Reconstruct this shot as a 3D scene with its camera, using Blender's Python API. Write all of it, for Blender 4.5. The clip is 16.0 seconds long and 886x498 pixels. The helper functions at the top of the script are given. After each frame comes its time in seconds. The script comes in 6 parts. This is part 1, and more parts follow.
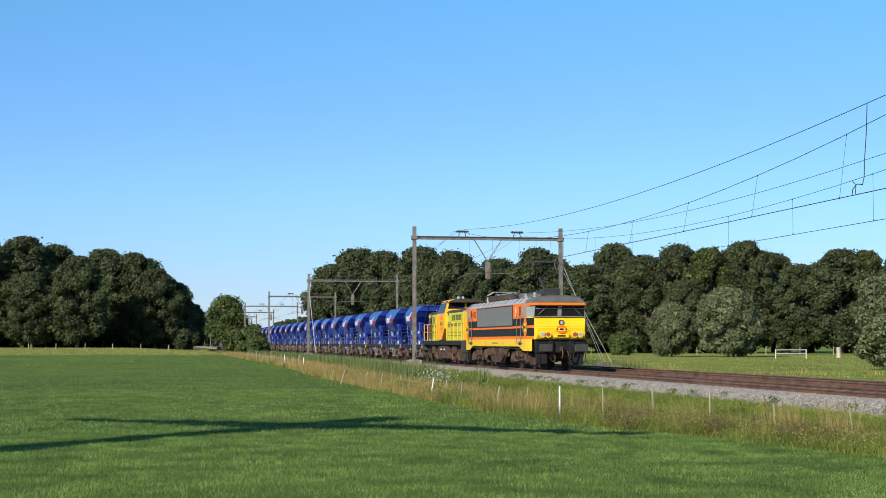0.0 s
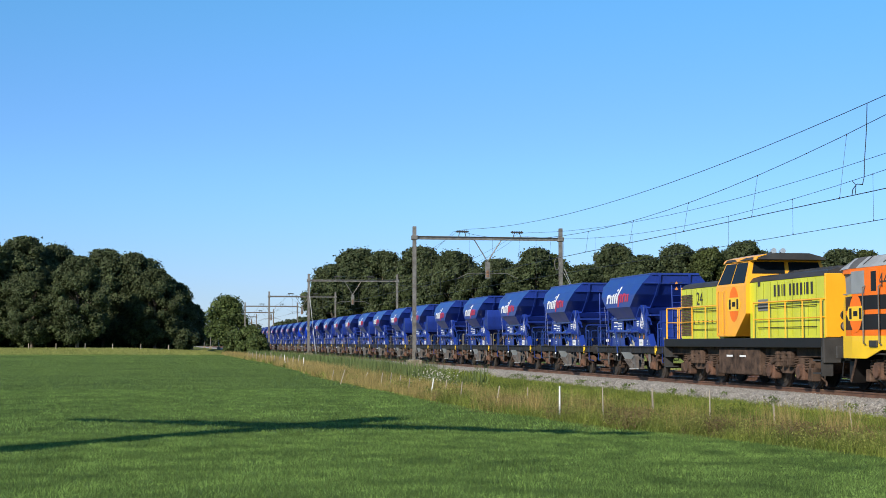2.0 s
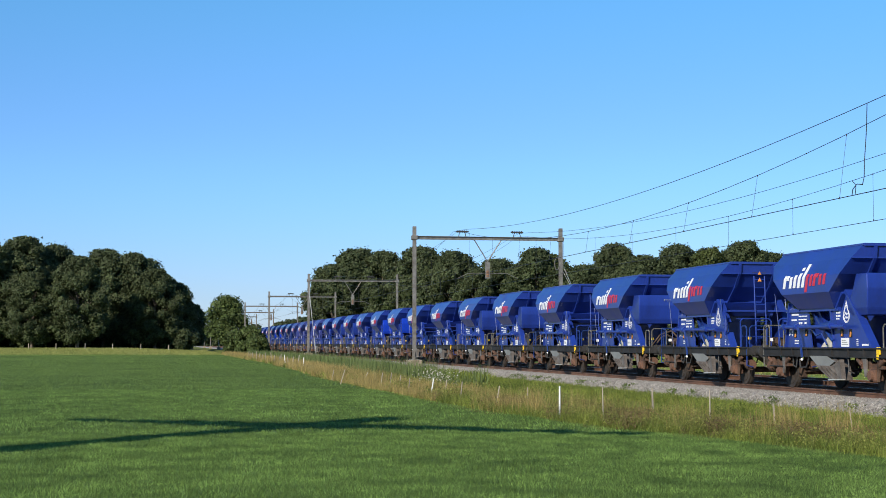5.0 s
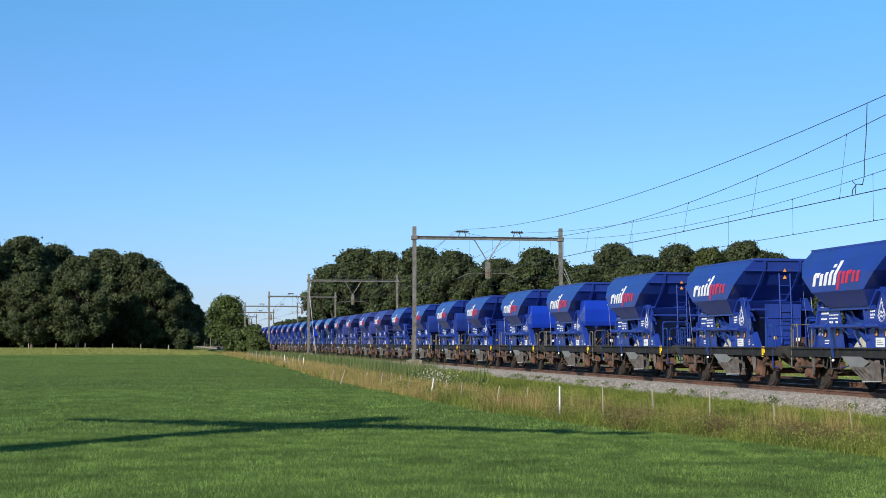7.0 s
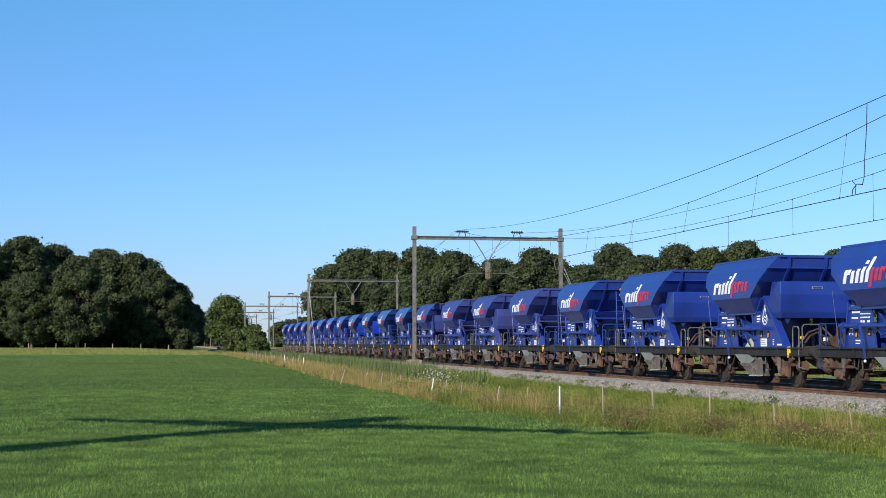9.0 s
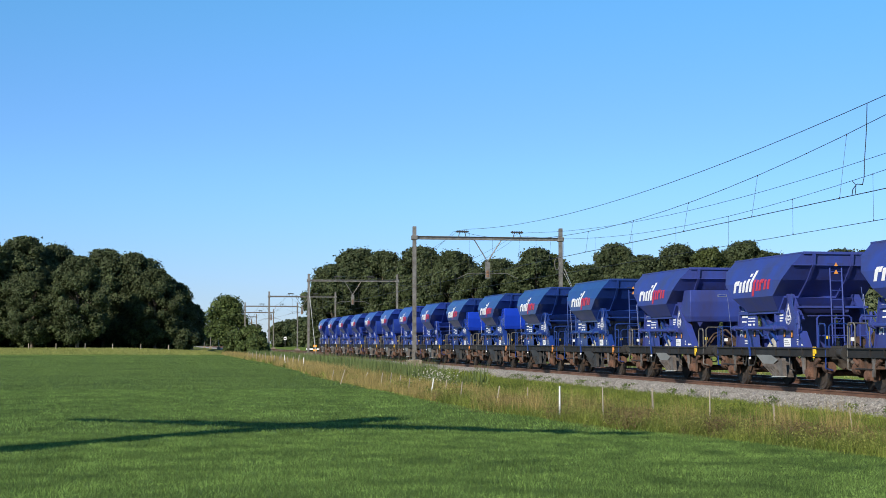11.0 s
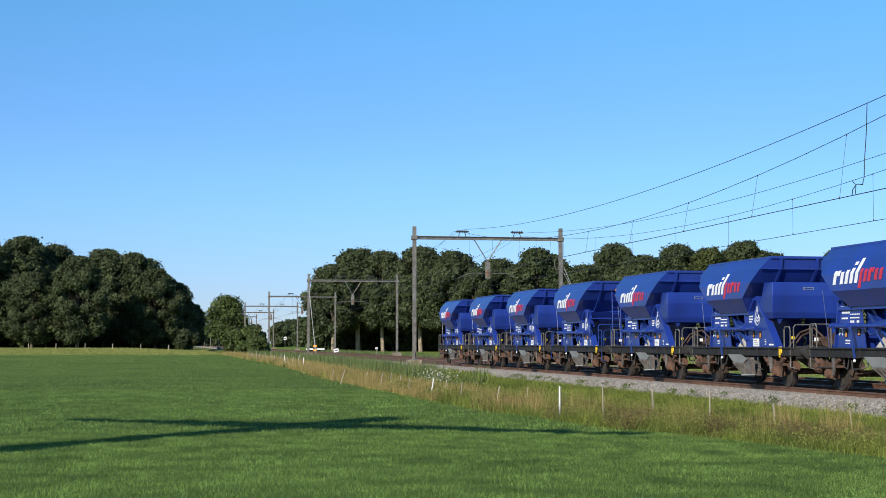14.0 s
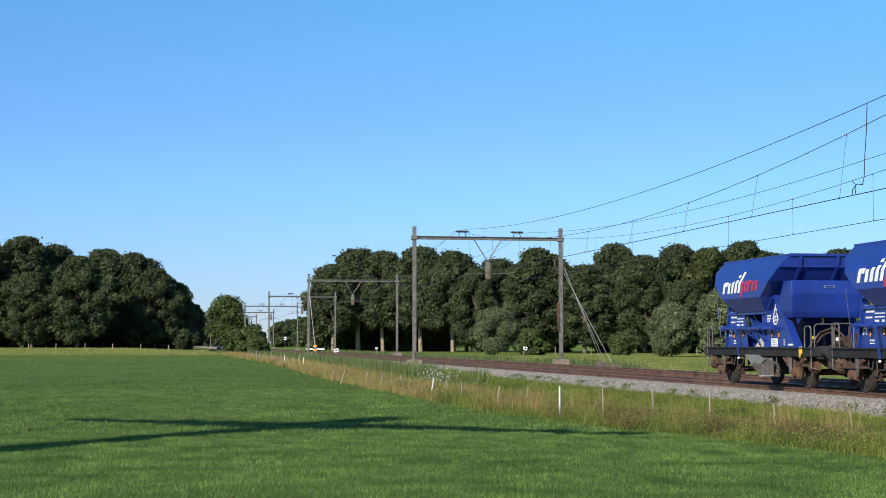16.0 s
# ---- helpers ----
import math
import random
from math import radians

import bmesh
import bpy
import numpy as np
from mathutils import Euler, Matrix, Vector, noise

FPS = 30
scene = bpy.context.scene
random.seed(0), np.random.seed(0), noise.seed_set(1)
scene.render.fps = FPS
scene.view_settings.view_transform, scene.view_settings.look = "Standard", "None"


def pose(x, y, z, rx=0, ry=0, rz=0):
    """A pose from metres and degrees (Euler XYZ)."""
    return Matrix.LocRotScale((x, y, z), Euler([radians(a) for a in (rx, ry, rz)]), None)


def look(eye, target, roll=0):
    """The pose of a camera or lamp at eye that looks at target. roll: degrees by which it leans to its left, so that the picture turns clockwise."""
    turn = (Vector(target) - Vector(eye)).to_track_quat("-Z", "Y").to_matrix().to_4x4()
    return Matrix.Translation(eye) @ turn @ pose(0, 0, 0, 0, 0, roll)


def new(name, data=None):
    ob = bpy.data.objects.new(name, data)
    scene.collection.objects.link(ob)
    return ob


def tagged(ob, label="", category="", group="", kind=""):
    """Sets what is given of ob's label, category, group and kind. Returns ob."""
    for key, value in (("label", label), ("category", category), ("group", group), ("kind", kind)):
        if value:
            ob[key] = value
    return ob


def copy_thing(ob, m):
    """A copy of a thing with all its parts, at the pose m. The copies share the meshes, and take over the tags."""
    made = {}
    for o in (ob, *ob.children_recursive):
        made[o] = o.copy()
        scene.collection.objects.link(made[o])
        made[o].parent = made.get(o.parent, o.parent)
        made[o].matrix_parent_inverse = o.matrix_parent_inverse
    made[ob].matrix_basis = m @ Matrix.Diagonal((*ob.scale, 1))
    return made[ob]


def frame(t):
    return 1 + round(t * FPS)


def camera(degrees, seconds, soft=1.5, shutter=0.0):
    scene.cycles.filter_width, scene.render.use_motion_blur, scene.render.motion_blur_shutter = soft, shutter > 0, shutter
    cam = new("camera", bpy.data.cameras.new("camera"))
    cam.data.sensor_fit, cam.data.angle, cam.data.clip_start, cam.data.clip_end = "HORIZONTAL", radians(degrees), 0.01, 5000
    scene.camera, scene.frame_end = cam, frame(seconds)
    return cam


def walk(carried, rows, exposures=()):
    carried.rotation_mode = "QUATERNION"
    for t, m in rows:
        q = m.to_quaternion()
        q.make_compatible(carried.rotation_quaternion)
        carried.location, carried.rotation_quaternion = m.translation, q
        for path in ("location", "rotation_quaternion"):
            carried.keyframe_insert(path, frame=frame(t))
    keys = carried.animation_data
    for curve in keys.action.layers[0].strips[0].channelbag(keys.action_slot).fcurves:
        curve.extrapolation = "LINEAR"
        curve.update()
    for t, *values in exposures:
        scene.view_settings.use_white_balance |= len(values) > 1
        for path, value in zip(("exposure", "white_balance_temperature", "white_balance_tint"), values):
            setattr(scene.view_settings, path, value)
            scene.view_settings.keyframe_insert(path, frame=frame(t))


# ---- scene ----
# ---------- camera: it stands still on the field beside the line ----------
# The tracks run along x; the train comes from far -x and goes towards +x. Rail top is z = 0.
CAM_POSE = look((0, 0, 1.30), (-98.268, 18.532, 1.30 + 6.148))
cam = camera(32.39, 16.0, soft=0.55)
walk(cam, [(0, CAM_POSE), (16, CAM_POSE)], exposures=[(0, 0.31, 6800, 10), (0.8, 0.27, 6750, 10), (1.8, 0.21, 6500, 10), (16, 0.21, 6500, 10)])

NEAR_TRACK, FAR_TRACK, FIELD_Z = 19.2, 23.5, -0.45
SUN_AZ, SUN_ELEV = 42.0, 27.0  # degrees: light travels 42 degrees off -x towards +y

# ---------- world and sun ----------
world = bpy.data.worlds.new("sky")
scene.world = world
world.use_nodes = True
wn = world.node_tree
bg = wn.nodes["Background"]
sky = wn.nodes.new("ShaderNodeTexSky")
sky.sky_type, sky.sun_disc = "NISHITA", False
sky.sun_elevation = radians(SUN_ELEV)
to_sun = Vector((math.cos(radians(SUN_AZ)), -math.sin(radians(SUN_AZ)), 0))
sky.sun_rotation = math.atan2(to_sun.x, to_sun.y)
sky.air_density, sky.dust_density, sky.ozone_density = 0.8, 0.18, 3.0
# clear sky: cool overhead, paler towards the horizon
way = wn.nodes.new("ShaderNodeTexCoord")
split = wn.nodes.new("ShaderNodeSeparateXYZ")
wn.links.new(way.outputs["Generated"], split.inputs[0])
tone = wn.nodes.new("ShaderNodeValToRGB")
tone.color_ramp.interpolation = "EASE"
tone.color_ramp.elements[0].position, tone.color_ramp.elements[1].position = 0.0, 0.26
tone.color_ramp.elements[0].color, tone.color_ramp.elements[1].color = (0.47, 0.53, 0.74, 1), (0.47, 0.865, 1.0, 1)
low_sky = tone.color_ramp.elements.new(0.12)
low_sky.color = (0.49, 0.70, 0.93, 1)
wn.links.new(split.outputs["Z"], tone.inputs[0])
clear = wn.nodes.new("ShaderNodeMix")
clear.data_type, clear.blend_type = "RGBA", "MULTIPLY"
clear.inputs[0].default_value = 1.0
wn.links.new(sky.outputs[0], clear.inputs[6])
wn.links.new(tone.outputs[0], clear.inputs[7])
wn.links.new(clear.outputs[2], bg.inputs[0])
bg.inputs[1].default_value = 0.138
sun_data = bpy.data.lights.new("sun", "SUN")
sun_data.energy, sun_data.angle, sun_data.color = 5.0, radians(0.53), (1.0, 0.92, 0.80)
sun = new("sun", sun_data)
sun.matrix_world = look((0, 0, 60), Vector((0, 0, 60)) - to_sun - Vector((0, 0, math.tan(radians(SUN_ELEV)))))


# ---------- materials ----------
def mat(name, color, rough=0.6, metal=0.0, dark=0.75, light=1.15, scale=6.0, fine=60.0, bump=0.15, coat=0.0,
        tint=None, per_object=0.0, island=0.0, transmission=0.0, stretch=(1, 1, 1), rough_var=0.12, gloss=0.5):
    m = bpy.data.materials.new(name)
    m.use_nodes = True
    n, l = m.node_tree.nodes, m.node_tree.links
    b = n["Principled BSDF"]
    b.inputs["Metallic"].default_value = metal
    b.inputs["Coat Weight"].default_value = coat
    b.inputs["Transmission Weight"].default_value = transmission
    b.inputs["Specular IOR Level"].default_value = gloss
    co = n.new("ShaderNodeTexCoord")
    mp = n.new("ShaderNodeMapping")
    mp.inputs["Scale"].default_value = stretch
    l.new(co.outputs["Object"], mp.inputs[0])
    big, small = n.new("ShaderNodeTexNoise"), n.new("ShaderNodeTexNoise")
    big.inputs["Scale"].default_value, small.inputs["Scale"].default_value = scale, fine
    big.inputs["Detail"].default_value, small.inputs["Detail"].default_value = 6, 4
    l.new(mp.outputs[0], big.inputs["Vector"])
    l.new(mp.outputs[0], small.inputs["Vector"])
    add = n.new("ShaderNodeMath")
    add.operation = "MULTIPLY_ADD"
    add.inputs[1].default_value = 0.35
    l.new(small.outputs["Fac"], add.inputs[0])
    l.new(big.outputs["Fac"], add.inputs[2])
    ramp = n.new("ShaderNodeValToRGB")
    t = tint or color
    ramp.color_ramp.elements[0].position, ramp.color_ramp.elements[1].position = 0.45, 0.9
    ramp.color_ramp.elements[0].color = (*[min(1, c * dark) for c in t], 1)
    ramp.color_ramp.elements[1].color = (*[min(1, c * light) for c in color], 1)
    l.new(add.outputs[0], ramp.inputs[0])
    out = ramp.outputs[0]
    if per_object or island:
        if per_object:
            rnd = n.new("ShaderNodeObjectInfo").outputs["Random"]
        else:
            rnd = n.new("ShaderNodeNewGeometry").outputs["Random Per Island"]
        mr = n.new("ShaderNodeMapRange")
        k = per_object or island
        mr.inputs["To Min"].default_value, mr.inputs["To Max"].default_value = 1 - k, 1 + k
        l.new(rnd, mr.inputs[0])
        hsv = n.new("ShaderNodeHueSaturation")
        l.new(mr.outputs[0], hsv.inputs["Value"])
        l.new(out, hsv.inputs["Color"])
        out = hsv.outputs[0]
    l.new(out, b.inputs["Base Color"])
    rr = n.new("ShaderNodeMapRange")
    rr.inputs["To Min"].default_value, rr.inputs["To Max"].default_value = max(0.02, rough - rough_var), min(1, rough + rough_var)
    l.new(big.outputs["Fac"], rr.inputs[0])
    l.new(rr.outputs[0], b.inputs["Roughness"])
    if bump:
        bp = n.new("ShaderNodeBump")
        bp.inputs["Strength"].default_value, bp.inputs["Distance"].default_value = bump, 0.02
        l.new(small.outputs["Fac"], bp.inputs["Height"])
        l.new(bp.outputs[0], b.inputs["Normal"])
    return m


def leaf_mat(name, color, tint, spread=0.35, through_light=0.25, scale=0.25, dark=0.8, light=1.15):
    """Leaves and grass: matt, varied from leaf to leaf, and a little light comes through them."""
    m = mat(name, color, 0.6, 0, dark, light, scale, 3.0, 0, tint=tint, island=spread, gloss=0.2)
    n, l = m.node_tree.nodes, m.node_tree.links
    b = n["Principled BSDF"]
    tr = n.new("ShaderNodeBsdfTranslucent")
    l.new(b.inputs["Base Color"].links[0].from_socket, tr.inputs["Color"])
    mix = n.new("ShaderNodeMixShader")
    mix.inputs[0].default_value = through_light
    l.new(b.outputs[0], mix.inputs[1])
    l.new(tr.outputs[0], mix.inputs[2])
    l.new(mix.outputs[0], n["Material Output"].inputs[0])
    return m


M = {
    "orange": mat("orange_paint", (0.90, 0.175, 0.006), 0.45, 0, 0.84, 1.06, 1.5, 30, 0.03, coat=0.05, stretch=(1, 1, 0.4), gloss=0.3),
    "yellow": mat("yellow_paint", (0.88, 0.55, 0.012), 0.38, 0, 0.88, 1.05, 1.5, 30, 0.03, coat=0.2, stretch=(1, 1, 0.4)),
    "amber": mat("amber_paint", (0.9, 0.40, 0.02), 0.38, 0, 0.88, 1.05, 1.5, 30, 0.03, coat=0.2, stretch=(1, 1, 0.4)),
    "lime": mat("lime_yellow_paint", (0.60, 0.62, 0.03), 0.4, 0, 0.82, 1.08, 1.3, 25, 0.03, coat=0.15, stretch=(1, 1, 0.4)),
    "black": mat("black_paint", (0.014, 0.013, 0.013), 0.5, 0, 0.8, 1.4, 2, 30, 0.03, gloss=0.2),
    "sill_black": mat("dusty_black_steel", (0.020, 0.019, 0.019), 0.65, 0, 0.7, 1.6, 2.5, 25, 0.1, gloss=0.3),
    "loco_grey": mat("grey_paint", (0.19, 0.195, 0.19), 0.5, 0, 0.82, 1.12, 2, 40, 0.05, gloss=0.25),
    "roof_dark": mat("sooty_cab_roof", (0.11, 0.105, 0.10), 0.7, 0, 0.6, 1.25, 1.6, 18, 0.08),
    "roof_grey": mat("dusty_roof_grey", (0.35, 0.36, 0.36), 0.6, 0, 0.7, 1.12, 1.4, 18, 0.08),
    "dark_grey": mat("sooty_dark_grey", (0.036, 0.034, 0.032), 0.6, 0, 0.6, 1.3, 2, 25, 0.1),
    "bogie": mat("brake_dust_brown_steel", (0.088, 0.056, 0.040), 0.85, 0.0, 0.35, 1.4, 3, 25, 0.3, tint=(0.045, 0.031, 0.024), gloss=0.2),
    "wheel": mat("dark_wheel_steel", (0.05, 0.04, 0.034), 0.7, 0.3, 0.5, 1.4, 4, 30, 0.15),
    "rust": mat("rusty_iron", (0.125, 0.062, 0.038), 0.85, 0.1, 0.5, 1.3, 3, 30, 0.3, tint=(0.08, 0.05, 0.035)),
    "tread": mat("worn_steel", (0.3, 0.28, 0.26), 0.4, 0.9, 0.8, 1.1, 8, 60, 0.05),
    "blue": mat("cobalt_blue_paint", (0.0115, 0.037, 0.25), 0.36, 0, 0.82, 1.12, 1.1, 14, 0.03, coat=0.2, tint=(0.015, 0.035, 0.205), stretch=(1, 1, 0.5)),
    "blue_fresh": mat("fresh_bright_blue_paint", (0.010, 0.045, 0.42), 0.22, 0, 0.9, 1.06, 1.1, 14, 0.02, coat=0.5, stretch=(1, 1, 0.5), rough_var=0.06),
    "blue_dusty": mat("dusty_blue_paint", (0.021, 0.043, 0.23), 0.5, 0, 0.85, 1.2, 1.2, 9, 0.05, coat=0.05, tint=(0.042, 0.048, 0.168), stretch=(1, 1, 0.4)),
    "blue_deep": mat("deep_blue_paint", (0.010, 0.035, 0.19), 0.36, 0, 0.82, 1.15, 1.1, 14, 0.03, coat=0.3, tint=(0.010, 0.030, 0.15), stretch=(1, 1, 0.5)),
    "white": mat("white_paint", (0.78, 0.78, 0.78), 0.45, 0, 0.92, 1.02, 3, 40, 0.02),
    "canvas": mat("dusty_canvas", (0.5, 0.47, 0.4), 0.9, 0, 0.6, 1.2, 3, 20, 0.3),
    "light_grey": mat("light_grey_paint", (0.26, 0.275, 0.285), 0.5, 0, 0.85, 1.1, 2, 40, 0.04, gloss=0.3),
    "lime_seam": mat("grimy_lime_seam", (0.22, 0.24, 0.02), 0.6, 0, 0.8, 1.1, 2, 30, 0.03),
    "red": mat("red_paint", (0.52, 0.026, 0.05), 0.42, 0, 0.88, 1.05, 3, 40, 0.02),
    "glass": mat("dark_window_glass", (0.012, 0.014, 0.016), 0.1, 0, 0.9, 1.1, 2, 20, 0, coat=0.0, rough_var=0.03, gloss=0.06),
    "lamp_glass": mat("lamp_glass", (0.6, 0.58, 0.55), 0.12, 0.6, 0.8, 1.1, 9, 40, 0, coat=1.0, rough_var=0.05),
    "red_glass": mat("red_lamp_glass", (0.35, 0.06, 0.05), 0.15, 0.2, 0.8, 1.1, 9, 40, 0, coat=1.0, rough_var=0.05),
    "chute": mat("scoured_bare_steel", (0.17, 0.15, 0.135), 0.55, 0.2, 0.5, 1.25, 3, 20, 0.15, tint=(0.11, 0.082, 0.064)),
    "bright_galv": mat("bright_galvanised_wire", (0.5, 0.5, 0.47), 0.5, 0.3, 0.85, 1.1, 5, 30, 0),
    "galv": mat("galvanised_steel", (0.23, 0.22, 0.20), 0.55, 0.5, 0.75, 1.1, 4, 40, 0.1, tint=(0.17, 0.145, 0.12)),
    "wire": mat("oxidised_copper_wire", (0.035, 0.04, 0.045), 0.6, 0.4, 0.8, 1.2, 5, 30, 0),
    "insulator": mat("brown_insulator", (0.28, 0.13, 0.05), 0.3, 0, 0.8, 1.2, 9, 40, 0, coat=0.6),
    "concrete": mat("weathered_concrete", (0.28, 0.235, 0.175), 0.9, 0, 0.6, 1.15, 3, 30, 0.3, tint=(0.26, 0.2, 0.14)),
    "tan_plate": mat("scaffold_orange_marker", (0.65, 0.25, 0.05), 0.5, 0, 0.85, 1.1, 9, 40, 0.02),
    "rail": mat("rusty_rail_steel", (0.16, 0.085, 0.055), 0.7, 0.4, 0.6, 1.3, 2, 40, 0.15),
    "rail_top": mat("polished_rail_head", (0.42, 0.38, 0.35), 0.28, 0.95, 0.85, 1.1, 2, 40, 0.03),
    "sleeper": mat("dusty_concrete_sleeper", (0.2, 0.14, 0.1), 0.9, 0, 0.65, 1.25, 3, 40, 0.3, per_object=0.15),
    "ballast": mat("crushed_stone", (0.33, 0.31, 0.28), 0.95, 0, 0.55, 1.15, 7, 30, 0.9, tint=(0.28, 0.25, 0.22), island=0.3),
    "ballast_rusty": mat("rust_stained_ballast", (0.19, 0.12, 0.085), 0.95, 0, 0.5, 1.25, 5, 30, 0.9, tint=(0.16, 0.1, 0.07)),
    "post": mat("weathered_wooden_post", (0.36, 0.31, 0.24), 0.85, 0, 0.6, 1.15, 6, 60, 0.3, stretch=(1, 1, 0.15), per_object=0.2),
    "white_post": mat("whitewashed_post", (0.74, 0.73, 0.69), 0.8, 0, 0.8, 1.03, 6, 60, 0.2, stretch=(1, 1, 0.15)),
    "bark": mat("oak_bark", (0.14, 0.11, 0.085), 0.95, 0, 0.5, 1.3, 4, 30, 0.6, stretch=(1, 1, 0.25)),
    # paler copy of the oak bark, with sunlight put into the colour
    "pale_bark": mat("sunlit_pale_bark", (0.30, 0.24, 0.17), 0.95, 0, 0.5, 1.2, 4, 30, 0.6, stretch=(1, 1, 0.25)),
    "brown_weed": leaf_mat("brown_seeding_weeds", (0.19, 0.135, 0.062), (0.12, 0.095, 0.04), 0.5, 0.2, 0.8),
    "field": mat("meadow_ground", (0.080, 0.125, 0.029), 0.95, 0, 0.8, 1.15, 0.12, 9.0, 0.8, tint=(0.062, 0.10, 0.024), gloss=0.03),
    "verge": mat("verge_ground", (0.14, 0.17, 0.04), 0.95, 0, 0.6, 1.2, 0.5, 14.0, 0.8, tint=(0.13, 0.11, 0.04), gloss=0.03),
    "pasture": mat("pasture_ground", (0.17, 0.22, 0.045), 0.95, 0, 0.7, 1.2, 0.2, 6.0, 0.6, tint=(0.12, 0.18, 0.035), gloss=0.03),
    "grass": leaf_mat("meadow_grass", (0.168, 0.262, 0.062), (0.090, 0.160, 0.040), 0.62, 0.3, 1.3, 0.65, 1.3),
    "far_grass": leaf_mat("distant_meadow_grass", (0.168, 0.248, 0.064), (0.122, 0.192, 0.050), 0.3, 0.3, 0.4, 0.85, 1.15),
    "rough_grass": leaf_mat("rough_green_grass", (0.205, 0.24, 0.045), (0.11, 0.155, 0.03), 0.5, 0.3, 0.4),
    "pasture_grass": leaf_mat("pasture_grass_blades", (0.285, 0.285, 0.085), (0.205, 0.22, 0.06), 0.4, 0.3, 0.3),
    "straw": leaf_mat("dry_seeding_grass", (0.40, 0.30, 0.115), (0.24, 0.20, 0.068), 0.35, 0.3, 0.6),
    "weed": leaf_mat("verge_weeds", (0.225, 0.235, 0.058), (0.135, 0.16, 0.04), 0.5, 0.3, 0.6),
    "reed": leaf_mat("ditch_reed", (0.135, 0.175, 0.055), (0.085, 0.12, 0.042), 0.3, 0.2, 0.6),
    # extra blue in the green imitates haze over the distant woods
    "leaf_oak": leaf_mat("hazed_oak_leaves", (0.078, 0.098, 0.042), (0.055, 0.071, 0.032), 0.5, 0.3),
    "leaf_birch": leaf_mat("yellow_green_leaves", (0.088, 0.108, 0.034), (0.062, 0.078, 0.026), 0.5, 0.3),
    "leaf_willow": leaf_mat("grey_green_willow_leaves", (0.130, 0.155, 0.075), (0.098, 0.118, 0.056), 0.4, 0.15),
    "leaf_bush": leaf_mat("bush_leaves", (0.085, 0.115, 0.034), (0.06, 0.086, 0.026), 0.5, 0.25),
}


# ---------- mesh helpers ----------
def mesh_ob(name, bm, material, smooth=False):
    me = bpy.data.meshes.new(name)
    bmesh.ops.recalc_face_normals(bm, faces=bm.faces)
    bm.to_mesh(me)
    bm.free()
    me.materials.append(M[material])
    if smooth:
        for p in me.polygons:
            p.use_smooth = True
    return new(name, me)


def part(name, bm, material, parent, label="", smooth=False):
    ob = mesh_ob(name, bm, material, smooth)
    ob.parent = parent
    return tagged(ob, label)


def thing(name, label, category, group="", m=None):
    ob = new(name)
    ob.empty_display_size = 0.3
    if m is not None:
        ob.matrix_basis = m
    return tagged(ob, label, category, group)


def B():
    return bmesh.new()


def box(bm, x0, x1, y0, y1, z0, z1, bevel=0.0):
    r = bmesh.ops.create_cube(bm, size=1.0)
    bmesh.ops.scale(bm, vec=(x1 - x0, y1 - y0, z1 - z0), verts=r["verts"])
    bmesh.ops.translate(bm, vec=((x0 + x1) / 2, (y0 + y1) / 2, (z0 + z1) / 2), verts=r["verts"])
    if bevel:
        es = {e for v in r["verts"] for e in v.link_edges}
        bmesh.ops.bevel(bm, geom=list(es), offset=bevel, segments=2, affect="EDGES", profile=0.5)
    return bm


def loft(bm, sections, caps=True):
    """Joins closed loops of equal length, in order."""
    loops = [[bm.verts.new(p) for p in s] for s in sections]
    n = len(loops[0])
    for a, b in zip(loops, loops[1:]):
        for i in range(n):
            bm.faces.new((a[i], a[(i + 1) % n], b[(i + 1) % n], b[i]))
    if caps:
        bm.faces.new(loops[0][::-1])
        bm.faces.new(loops[-1])
    return bm


def prism_y(bm, pts, y0, y1):
    """An outline of (x, z), pulled from y0 to y1."""
    return loft(bm, [[(x, y0, z) for x, z in pts], [(x, y1, z) for x, z in pts]])


def prism_x(bm, pts, x0, x1):
    """An outline of (y, z), pulled from x0 to x1."""
    return loft(bm, [[(x0, y, z) for y, z in pts], [(x1, y, z) for y, z in pts]])


def rod(bm, a, b, r, seg=8, r2=None):
    a, b = Vector(a), Vector(b)
    d = b - a
    res = bmesh.ops.create_cone(bm, cap_ends=True, segments=seg, radius1=r, radius2=r if r2 is None else r2, depth=d.length)
    bmesh.ops.transform(bm, matrix=Matrix.Translation((a + b) / 2) @ d.to_track_quat("Z", "Y").to_matrix().to_4x4(), verts=res["verts"])
    return bm


def pipe(bm, pts, r, seg=6):
    for a, b in zip(pts, pts[1:]):
        rod(bm, a, b, r, seg)
    return bm


